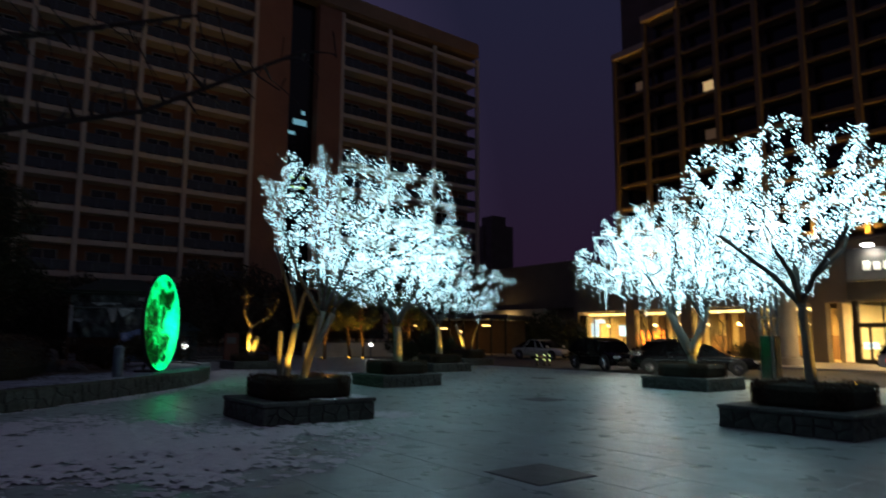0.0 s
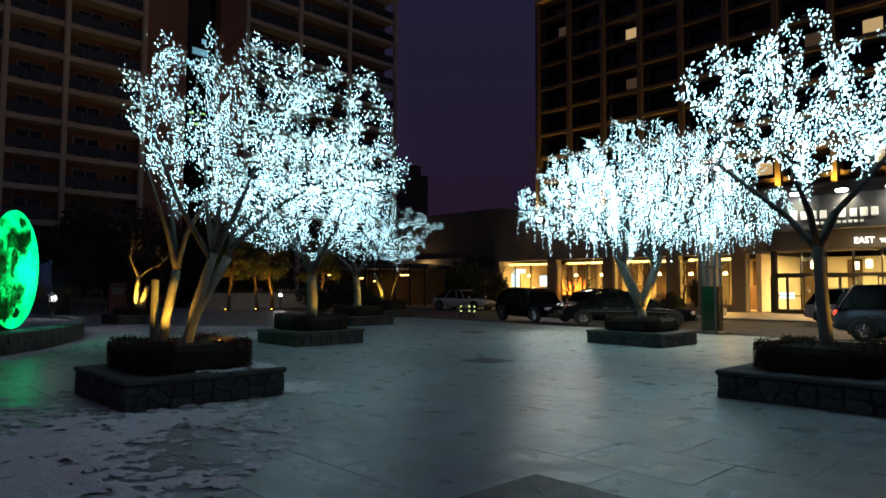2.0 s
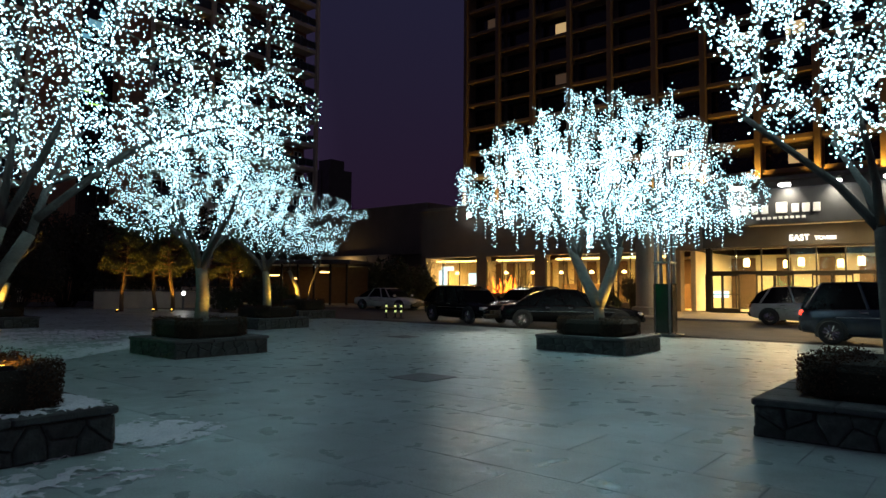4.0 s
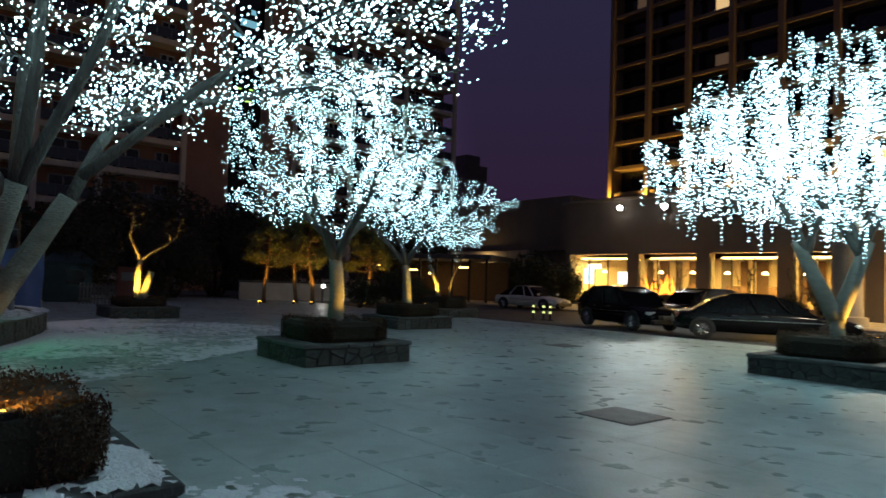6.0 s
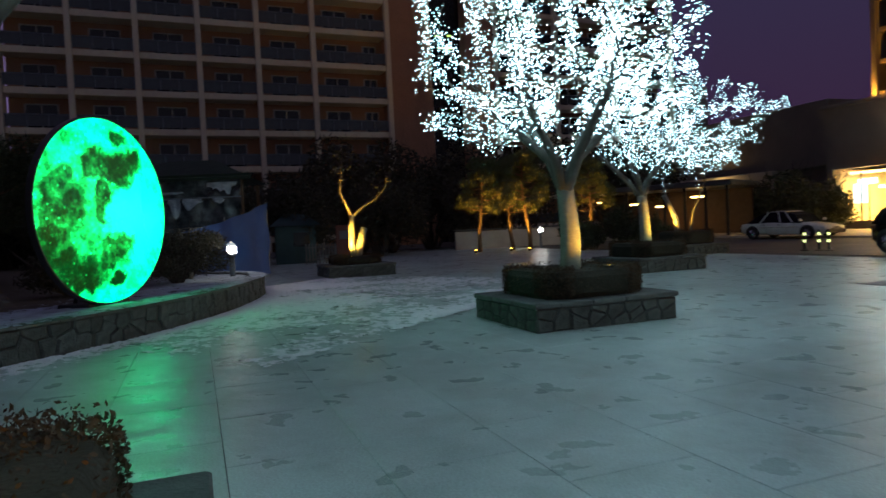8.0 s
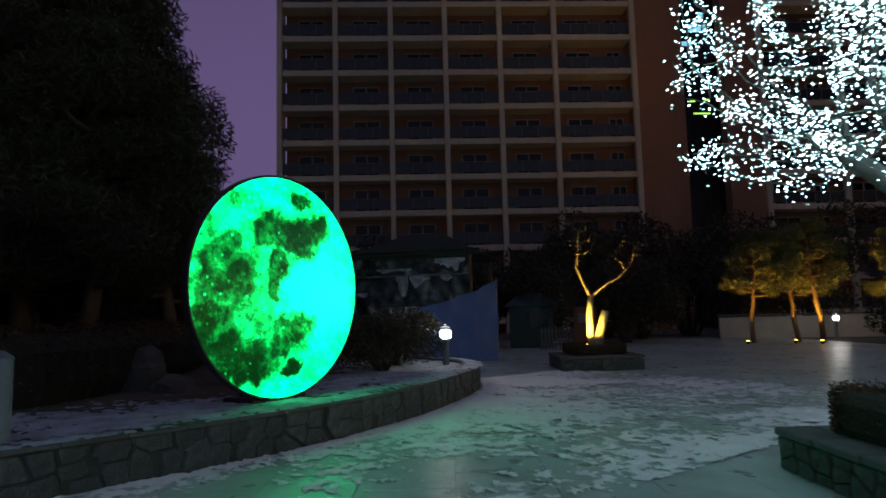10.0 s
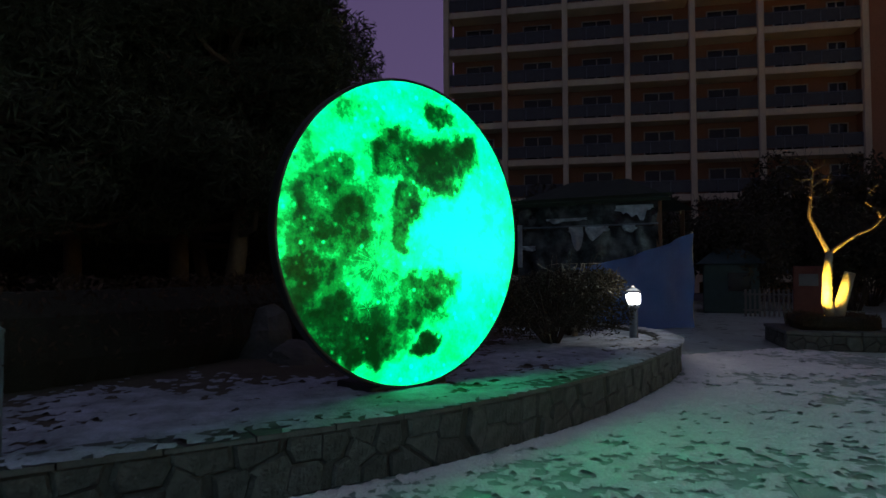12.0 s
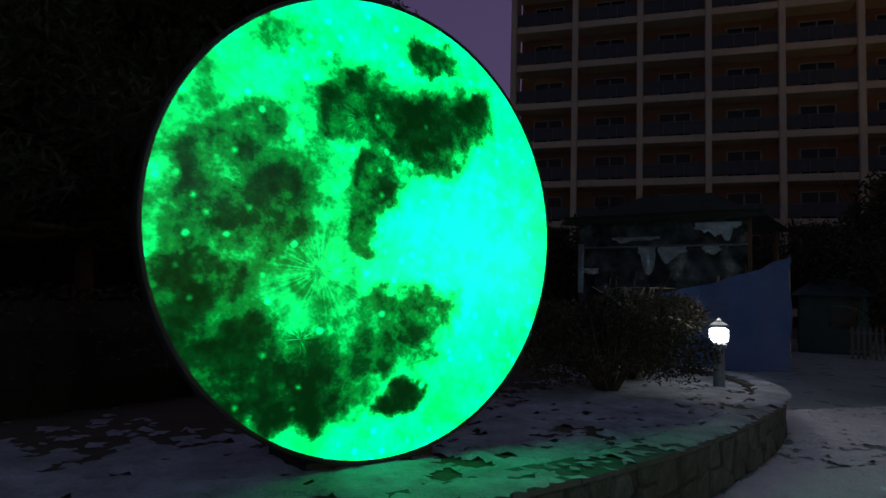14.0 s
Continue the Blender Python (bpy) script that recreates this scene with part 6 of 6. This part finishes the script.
def rock(label, place, r, seed):
    m = Mesh()
    n, k = 9, 14
    for i in range(n + 1):
        t = math.pi * i / n
        for j in range(k):
            a = 2 * math.pi * j / k
            d = Vector((math.sin(t) * math.cos(a), math.sin(t) * math.sin(a), math.cos(t)))
            f = 1 + 0.35 * noise.noise(d * 1.4 + Vector((seed, 0, 0)))
            m.v.append((d.x * r[0] * f, d.y * r[1] * f, max(-0.1, d.z * r[2] * f)))
    for i in range(n):
        m.f += [(i * k + j, i * k + (j + 1) % k, (i + 1) * k + (j + 1) % k, (i + 1) * k + j) for j in range(k)]
    return solid("garden_rock", m, M_ROCK, label, "rock", pose(*place))


rock("rounded grey rock dusted with snow behind the moon", (-15.2, 15.6, TOP + 0.05), (0.55, 0.45, 0.62), 3.0)
rock("low grey rock on the terrace", (-14.3, 15.9, TOP), (0.5, 0.35, 0.22), 6.0)


# ---- pines and other dark trees ----
def pine(label, m, height, spread, seed, clumps=26, blades=170, bare=0.4, size=0.16, needles=M_NEEDLE):
    rng = np.random.default_rng(seed)
    t = thing("pine_tree", label, "tree", m)
    pts = [np.array((0.0, 0, 0))]
    d = np.array((0.12 * rng.normal(), 0.12 * rng.normal(), 1.0))
    k = 9
    for i in range(k):
        d = d + rng.normal(size=3) * 0.13
        d[2] = max(d[2], 0.8)
        pts.append(pts[-1] + d / np.linalg.norm(d) * height * 0.93 / k)
    r0 = height * 0.024
    tr, br, lv = Mesh(), Mesh(), Mesh()
    tr.tube([tuple(p) for p in pts], [r0 * (1 - 0.85 * i / k) for i in range(k + 1)], 8)
    for c in range(clumps):
        f = bare + (1 - bare) * (c + 0.5) / clumps
        i = min(int(f * k), k - 1)
        base = pts[i] + (pts[i + 1] - pts[i]) * (f * k - i)
        a = c * 2.4 + rng.normal() * 0.4
        ln = spread * (1.05 - 0.75 * (f - bare) / (1 - bare)) * (0.6 + 0.5 * rng.random())
        end = base + np.array((math.cos(a) * ln, math.sin(a) * ln, ln * (0.12 + 0.25 * rng.random())))
        mid = (base + end) / 2 + np.array((0, 0, -0.1 * ln)) + rng.normal(size=3) * 0.08
        br.tube([tuple(base), tuple(mid), tuple(end)], [r0 * 0.38, r0 * 0.25, r0 * 0.08], 5, cap=False)
        for q, w in ((end, 1.0), (mid * 0.35 + end * 0.65 + rng.normal(size=3) * 0.2, 0.75)):
            leafy(lv, q + np.array((0, 0, 0.1)), (spread * 0.34 * w, spread * 0.34 * w, spread * 0.17 * w), int(blades * w * 2), size, rng, 0.2, slim=0.16)
    part("trunk", tr, M_PINE_BARK, t, smooth=True)
    part("bough_work", br, M_PINE_BARK, t, kind="stuff")
    part("needle_mass", lv, needles, t, kind="stuff")
    return t


dark_pine = pine("tall dark garden pine with layered needle clumps", pose(-21.2, 15.8, TOP), 10.5, 3.3, 71, clumps=52, blades=480, bare=0.2, size=0.12)
dark_pine2 = pine("tall dark spreading garden pine", pose(-19.0, 11.6, TOP), 9.5, 3.5, 72, clumps=52, blades=480, bare=0.2, size=0.12)
for src, x, y, a, s in ((dark_pine2, -25.0, 12.0, 150, 1.1), (dark_pine, -19.5, 7.0, 200, 0.95), (dark_pine2, -30.0, 16.0, 40, 1.15), (dark_pine2, -16.5, 2.5, 260, 0.85), (dark_pine, -27.0, 7.5, 310, 1.15), (dark_pine2, -23.6, 18.6, 75, 0.95), (dark_pine, -22.5, 9.5, 15, 1.1), (dark_pine, -24.5, 14.8, 120, 1.15)):
    o = copy_thing(src, pose(x, y, TOP, 0, 0, a))
    o.scale = (s, s, s)
amber_pine = pine("garden pine lit amber from below", pose(-17.6, 41.9, 0), 5.2, 1.5, 75, clumps=18, blades=130, bare=0.42, size=0.13, needles=M_NEEDLE_LIT)
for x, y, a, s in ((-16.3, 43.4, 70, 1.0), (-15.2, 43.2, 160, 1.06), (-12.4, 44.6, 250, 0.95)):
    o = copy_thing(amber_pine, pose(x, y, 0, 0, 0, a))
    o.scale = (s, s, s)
for x, y in ((-17.3, 40.8), (-15.9, 42.2), (-14.8, 42.1), (-12.1, 43.4)):
    gl = thing("garden_spotlight", "small amber ground spotlight under a pine", "light", pose(x, y, 0), group="pine spotlights")
    part("housing", Mesh().lathe((0, 0, 0), [(0.07, 0), (0.09, 0.14)], 10), M_TRIM, gl)
    part("lens", Mesh().lathe((0, 0, 0.14), [(0.08, 0), (0.03, 0.03)], 10), G_SPOT, gl)
    lamp("pine_beam", "SPOT", (x, y, 0.25), 420, AMBER, (x - 0.2, y + 0.9, 3.2), 0.06, 85, 0.7)
bank = shrub("dark mass of garden shrubs before the tower", (-27.0, 33.5, 0), (3.2, 2.6, 2.6), 9000, 61, size=0.11, twigs=40)
for x, y, a, s in ((-30, 30, 40, 1.1), (-25.5, 37.0, 120, 1.0), (-23.0, 40.0, 200, 0.9), (-33, 34, 290, 1.3), (-29.5, 40.5, 10, 1.2), (-25, 44, 77, 1.1), (-37, 28, 150, 1.4), (-20.5, 47.5, 240, 1.0), (-25, 49, 50, 1.6), (-20, 53, 10, 1.6), (-29, 46, 100, 1.7), (-15, 58, 200, 1.7), (-33, 17.5, 30, 1.3), (-34, 12, 90, 1.4), (-32, 7, 200, 1.3), (-34, 22, 320, 1.3), (-30, 2, 140, 1.3), (-38, 16, 10, 1.6)):
    o = copy_thing(bank, pose(x, y, 0, 0, 0, a))
    o.scale = (s, s, s)
ever = shrub("rounded dark evergreen by the drive", (-9.6, 42.5, 0), (1.4, 1.4, 1.3), 4000, 62, size=0.09, twigs=14, mat=M_NEEDLE, name="evergreen_shrub")
for x, y, s in ((-4.2, 58.0, 1.9), (-1.8, 56.5, 1.5), (-11.5, 41.0, 0.8), (-8.0, 40.3, 0.7), (10.6, 44.6, 0.7), (5.0, 49.4, 0.6)):
    o = copy_thing(ever, pose(x, y, 0, 0, 0, 60 * s))
    o.scale = (s, s, s)


def bare_tree(label, base, stems, blobs, count, seed, mat, top=0.1, name="bare_tree", tip=0.007):
    t = thing(name, label, "tree", pose(*base))
    pts, parent = grow(base, stems, blobs, count, seed, step=0.25)
    rad, runs, kids = limbs(pts, parent, tip=tip, top=top)
    k = 0
    for s in stems:
        for i in range(len(s)):
            rad[k + i] = max(rad[k + i], top * (1.05 - 0.8 * i / (len(s) - 1)))
        k += len(s)
    tr, br = Mesh(), Mesh()
    for run in runs:
        rr = [float(rad[i]) for i in run]
        (tr if max(rr) > 0.05 else br).tube([pts[i] for i in run], rr, 7 if max(rr) > 0.05 else 4, cap=False)
    part("trunk", tr, mat, t, smooth=True)
    part("twig_work", br, mat, t, kind="stuff")
    return t


# small tree with amber trunks in its own planter
P6 = uv_of(-14.95, 27.5)
planter("p6", P6[0], P6[1], 2.2, 2.2, 0.38, 44, hedge=(1.6, 1.6, 0.28), spot=(0.6, -0.3))
def leant(*pts):
    """Places given as sideways and height, on the line along which the forked tree spreads."""
    return [(0.62 * w, 0.78 * w, z) for w, z in pts]


FORK_A = leant((0.02, 0), (0.14, 0.5), (0.34, 1.2))
FORK_B = leant((0.0, 0.12), (-0.11, 0.55), (-0.10, 1.1), (-0.05, 1.62))
bare_tree("small bare tree with forked trunks lit amber", (-14.75, 27.3, 0.38), [stem(*FORK_A), stem(*FORK_B), stem(*leant((-0.05, 1.6), (0.45, 1.98), (0.75, 2.1), (1.15, 2.5))), stem(*leant((-0.05, 1.6), (-0.42, 2.4), (-0.32, 3.4)))],
          [((0.75, 0.85, 2.9), (0.6, 0.7, 0.5)), ((-0.25, -0.3, 3.2), (0.55, 0.6, 0.8))], 170, 13, M_BARK, top=0.055)
forked = bpy.data.objects["bare_tree"]
for line, radii in ((FORK_A, [0.15, 0.125, 0.11]), (FORK_B, [0.12, 0.11, 0.095, 0.075])):
    part("stub", Mesh().tube(line, radii, 10), M_WRAP, forked, "thick sawn stem lit amber", smooth=True)
q = grid(*P6, 0.38) @ Vector((1.0, -0.55, 0.2))
lamp("spotlight_beam", "SPOT", (q.x, q.y, q.z + 0.14), 1100, AMBER, (-14.75, 27.3, 1.7), 0.04, 80, 0.7)
# far tree with amber trunks past the third planter
P7 = uv_of(-5.9, 36.2)
planter("p7", P7[0], P7[1], 2.2, 2.2, 0.38, 45, hedge=(1.7, 1.7, 0.5))
lit_tree("fairy_light_tree", "far plaza tree with amber lit stems and a few white lights", (-5.9, 36.2, 0.38), [stem((-0.2, 0, 0), (-0.3, 0, 1.0), (-0.7, 0, 1.9)), stem((0.15, 0, 0), (0.35, 0, 1.2), (0.8, 0, 2.3))], [((0.2, 0, 3.3), (1.9, 1.6, 1.0))], 350, 450, 21, top=0.1)
q = grid(*P7, 0.38) @ Vector((0.1, -0.8, 0.5))
lamp("spotlight_beam", "SPOT", (q.x, q.y, q.z + 0.1), 320, AMBER, (-5.9, 36.2, 1.6), 0.04, 70, 0.7)
for u_ in (-37.0, -30.0, -28.0, -23.5, -20.5):
    x, y = (grid(u_, 44.6).translation)[:2]
    bare_tree("slender bare sapling before the restaurant windows", (x, y, 0.1), [stem((0, 0, 0), (0.03, 0, 0.9))], [((0, 0, 2.4), (1.0, 0.9, 1.4))], 110, int(100 - u_), M_BARK_DARK, top=0.06, name="sapling", tip=0.017)
ps = grid(-19.2, 44.0).translation
shrub("dark rounded evergreen shrub before the restaurant windows", (ps.x, ps.y, 0.08), (0.95, 0.9, 1.35), 3600, 61, size=0.07)
# overhanging dark boughs near the start
bare_tree("leafless dark tree overhanging the plaza", (-9.9, 2.6, TOP), [stem((0, 0, 0), (0.1, 0, 1.8), (0.6, 0.1, 2.9), (3.2, 0.5, 3.6), (6.0, 0.8, 3.3), (8.0, 1.0, 3.45), (9.6, 1.4, 4.1)), stem((3.2, 0.5, 3.6), (5.5, 1.2, 4.6), (8.0, 1.8, 4.9)), stem((0.6, 0.1, 2.9), (2.5, -0.4, 4.6), (5.0, 0.3, 5.4))],
          [((5.5, 0.8, 4.4), (3.2, 1.2, 0.8)), ((8.6, 1.3, 4.0), (1.8, 1.0, 0.7))], 320, 90, M_BARK_DARK, top=0.075)

# ---- garden structures ----
pav = thing("garden_pavilion", "green roofed garden pavilion hung with creased clear plastic sheets", "pavilion", pose(-22.6, 27.4, 0, 0, 0, 37))
for x in (-2.1, 2.1):
    for y in (-1.9, 1.9):
        part("post", Mesh().box((x, y, 1.85), (0.14, 0.14, 3.7), bevel=0.015), M_WOOD, pav)
part("roof", Mesh().add([(-2.5, -2.3, 3.65), (2.5, -2.3, 3.65), (2.5, 2.3, 3.65), (-2.5, 2.3, 3.65), (-0.9, -0.4, 4.5), (0.9, -0.4, 4.5), (0.9, 0.4, 4.5), (-0.9, 0.4, 4.5)], [(0, 1, 5, 4), (1, 2, 6, 5), (2, 3, 7, 6), (3, 0, 4, 7), (4, 5, 6, 7), (3, 2, 1, 0)]), M_GREENROOF, pav, "green canvas hipped roof")
for z in (3.62, 3.75):
    part("eave_band", Mesh().box((0, -2.28 + (z - 3.62), z), (5.0, 0.05, 0.1)), M_GREENROOF, pav)


def sheet(w, h, nx, nz, amp, seed, sag=0.0):
    m = Mesh()
    for j in range(nz + 1):
        for i in range(nx + 1):
            x, z = w * (i / nx - 0.5), h * j / nz
            m.v.append((x, amp * noise.fractal((x * 1.7 + seed, z * 1.2, seed), 0.6, 2.1, 4), z - sag * abs(noise.noise((x * 2.2, seed, 0.3))) * (1 - j / nz)))
    m.f = [(j * (nx + 1) + i, j * (nx + 1) + i + 1, (j + 1) * (nx + 1) + i + 1, (j + 1) * (nx + 1) + i) for j in range(nz) for i in range(nx)]
    k = len(m.v)
    m.v += [(x, y + 0.01, z) for x, y, z in m.v]
    m.f += [tuple(reversed([i + k for i in f])) for f in m.f[:nx * nz]]
    return m


for z0, h, amp in ((2.95, 0.66, 0.12), (1.5, 1.4, 0.16)):
    o = part("plastic_sheet", sheet(4.2, h, 44, 14, amp, z0, 0.1), M_PLASTIC, pav, "dark creased translucent plastic sheet", smooth=True)
    o.location = (0, -1.98, z0)
part("batten", Mesh().box((0, -2.12, 2.95), (4.24, 0.05, 0.05), bevel=0.01), M_GREYPAINT, pav)
part("edge_strip", Mesh().box((-2.02, -2.14, 2.4), (0.16, 0.02, 1.3), bevel=0.008), M_FLAP_GLINT, pav)


def torn(x0, x1, top, drop, seed):
    """A torn end of sheeting that hangs from the batten, folded and pointed; also shapes reflections."""
    m, n = Mesh(), 14
    for i in range(n + 1):
        f = i / n
        x = x0 + (x1 - x0) * f
        deep = drop * (0.35 + 0.65 * abs(noise.noise((x * 2.7 + seed, seed, 0.2))) * 1.8) * math.sin(math.pi * (0.12 + 0.8 * f)) ** 0.6
        for q in range(5):
            m.v.append((x + 0.03 * q * noise.noise((x * 5, q, seed)), -2.16 - 0.08 * noise.noise((x * 6, q * 0.8, seed)), top - deep * q / 4))
    m.f = [(i * 5 + q, i * 5 + q + 1, (i + 1) * 5 + q + 1, (i + 1) * 5 + q) for i in range(n) for q in range(4)]
    return m


# the two wide upper pieces are bright reflections on the sheet, given as pale shapes
for x0, x1, top, drop, seed in ((-0.45, -0.02, 2.93, 0.75, 1.0), (0.05, 0.75, 2.93, 0.5, 2.0), (1.1, 1.5, 2.93, 0.4, 3.0), (-1.15, 0.1, 3.2, 0.25, 4.0), (0.95, 2.0, 3.5, 0.55, 5.0), (-1.95, -1.5, 2.4, 0.4, 6.0)):
    part("torn_flap", torn(x0, x1, top, drop, seed), M_FLAP_GLINT, pav, "pale torn plastic flap and shaped sheet reflection", smooth=True)
part("back_wall", Mesh().box((0, 1.8, 1.2), (4.1, 0.1, 2.4)), M_WOOD, pav)
tarp = Mesh()
for i in range(25):
    f = i / 24
    x, y = -19.9 + 0.35 * f + 0.07 * math.sin(f * 19), 24.4 + 3.75 * f
    top = 1.7 + 1.0 * f - 0.12 * math.sin(f * math.pi)
    for j in range(9):
        tarp.v.append((x + 0.05 * math.sin(j * 1.3 + i * 0.9), y, 0.02 + (top - 0.02) * j / 8))
tarp.f = [(i * 9 + j, (i + 1) * 9 + j, (i + 1) * 9 + j + 1, i * 9 + j + 1) for i in range(24) for j in range(8)]
k0 = len(tarp.v)
tarp.v += [(x - 0.02, y, z) for x, y, z in tarp.v]
tarp.f += [tuple(reversed([i + k0 for i in f])) for f in tarp.f[:192]]
tb = thing("blue_tarpaulin", "blue tarpaulin stretched as a windbreak wall", "tarpaulin")
part("sheet", tarp, M_TARP, tb, smooth=True)
for y, h in ((24.4, 1.75), (26.3, 2.2), (28.2, 2.75)):
    part("pole", Mesh().tube([(-19.98 + 0.09 * (y - 24.4), y, 0), (-19.98 + 0.09 * (y - 24.4), y, h)], [0.03, 0.03], 7), M_STEEL, tb)
kiosk = thing("garden_kiosk", "small teal painted kiosk with a peaked roof", "kiosk", pose(-24.6, 35.0, 0, 0, 0, 45))
part("body", Mesh().box((0, 0, 0.95), (2.0, 1.6, 1.9), bevel=0.03), M_TEAL, kiosk)
part("roof", Mesh().add([(-1.25, -1.0, 1.9), (1.25, -1.0, 1.9), (1.25, 1.0, 1.9), (-1.25, 1.0, 1.9), (-0.5, 0, 2.5), (0.5, 0, 2.5)], [(0, 1, 5, 4), (1, 2, 5), (2, 3, 4, 5), (3, 0, 4), (3, 2, 1, 0)]), M_TEAL, kiosk)
part("window", Mesh().box((0.3, -0.82, 1.2), (0.8, 0.04, 0.7)), M_DARKGLASS, kiosk)
fence = thing("white_fence", "low white slatted fence panel", "fence", pose(-21.6, 33.8, 0, 0, 0, 45))
for k in range(13):
    part("slat", Mesh().box((-0.9 + k * 0.15, 0, 0.5), (0.07, 0.03, 0.95), bevel=0.006), M_WHITEBOARD, fence)
for z in (0.25, 0.8):
    part("rail", Mesh().box((0, 0.03, z), (1.95, 0.04, 0.06)), M_WHITEBOARD, fence)
nb = thing("notice_board", "dark red notice board with a pale sheet", "sign", pose(-18.6, 31.6, 0, 0, 0, 45))
part("board", Mesh().box((0, 0, 1.0), (0.8, 0.08, 1.5), bevel=0.02), M_REDBOARD, nb)
part("sheet_of_paper", Mesh().box((0, -0.05, 1.35), (0.5, 0.02, 0.35)), M_WHITEBOARD, nb)
part("post", Mesh().box((0, 0.06, 0.7), (0.1, 0.06, 1.4)), M_WOOD, nb)
gw = thing("garden_wall", "low white garden wall behind the pines", "wall", kind="structure")
part("wall", Mesh().box((-17.6, 48.2, 0.55), (9.0, 0.3, 1.1), turn=radians(38), bevel=0.02), M_WHITEWALL, gw)
part("cap", Mesh().box((-17.6, 48.2, 1.19), (9.1, 0.42, 0.08), turn=radians(38), bevel=0.02), M_COPING, gw)
rest = thing("garden_restaurant", "low glazed garden restaurant with amber lights", "building", pose(-11.0, 56.0, 0, 0, 0, -10))
part("roof", Mesh().box((0, 0, 3.3), (11, 6, 0.35), bevel=0.04), M_FASCIA, rest)
part("back_wall", Mesh().box((0, 2.4, 1.55), (10.4, 0.2, 3.1)), M_WOOD, rest)
part("floor_slab", Mesh().box((0, 0, 0.08), (10.6, 5.4, 0.14)), M_BEIGE, rest)
for k in range(9):
    part("mullion", Mesh().box((-5.1 + k * 1.275, -2.5, 1.6), (0.14, 0.14, 3.1)), M_FRAMEDARK, rest)
for k in range(4):
    part("light_strip", Mesh().box((-3.6 + k * 2.1, -1.5 + 0.9 * (k % 2), 2.6 - 0.25 * (k % 3)), (0.6 + 0.25 * (k % 2), 0.16, 0.1), bevel=0.02), G_STRIP, rest)
lamp("restaurant_light", "AREA", (-11.0, 55.6, 2.9), 14, (1.0, 0.55, 0.18), (-11.0, 55.6, 0), 2.5)

# covers in the paving
for x, y, s in ((1.86, 6.1, 0.95), (0.82, 15.6, 0.85), (-0.17, 24.7, 0.7)):
    cv = thing("drain_cover", "square dark cast iron cover set flush in the paving", "drain cover", grid(*uv_of(x, y), 0.0), group="paving covers")
    part("rim", Mesh().box((0, 0, 0.003), (s, s, 0.008), bevel=0.003), M_JOINT, cv)
    part("lid", Mesh().box((0, 0, 0.008), (s - 0.04, s - 0.04, 0.009), bevel=0.003), M_MANHOLE, cv)


# ---- paving, slab by slab ----
plaza = thing("plaza_paving", "worn grey granite slab paving of the plaza", "pavement", grid(0, 0), kind="structure")
SL, SW = 1.2, 0.9
slab_meshes = [Mesh().box((0, 0, -0.02), (SL - 0.005, SW - 0.005, 0.044 + 0.0006 * k), bevel=0.003).data("slab", M_PAVE) for k in range(3)]
rngs = np.random.default_rng(77)
rest_slabs = Mesh()
near_count = 0
for j in range(-22, 29):
    n0 = j * SW + 0.3
    if n0 > PLAZA_N - SW / 2:
        continue
    for i in range(-42, 26):
        u0 = i * SL + (j % 2) * SL / 2
        x, y = u0 * UX + n0 * NX, u0 * UY + n0 * NY
        if inside_wall(x, y) > 0.45 and x < -8.5 and y < 24.5:
            continue
        if abs(x + 0.5) < 5.6 and 1.2 < y < 30 and (x + 0.5) ** 2 / 30 + (y - 9.5) ** 2 / 110 < 1 and near_count < 300:
            ob = new("slab", slab_meshes[rngs.integers(3)])
            ob.parent = plaza
            ob.location = (u0, n0, 0)
            near_count += 1
        else:
            rest_slabs.box((u0, n0, -0.02), (SL - 0.005, SW - 0.005, 0.044 + 0.0006 * rngs.integers(3)), bevel=0.0)
part("slab_field", rest_slabs, M_PAVE, plaza, kind="stuff")
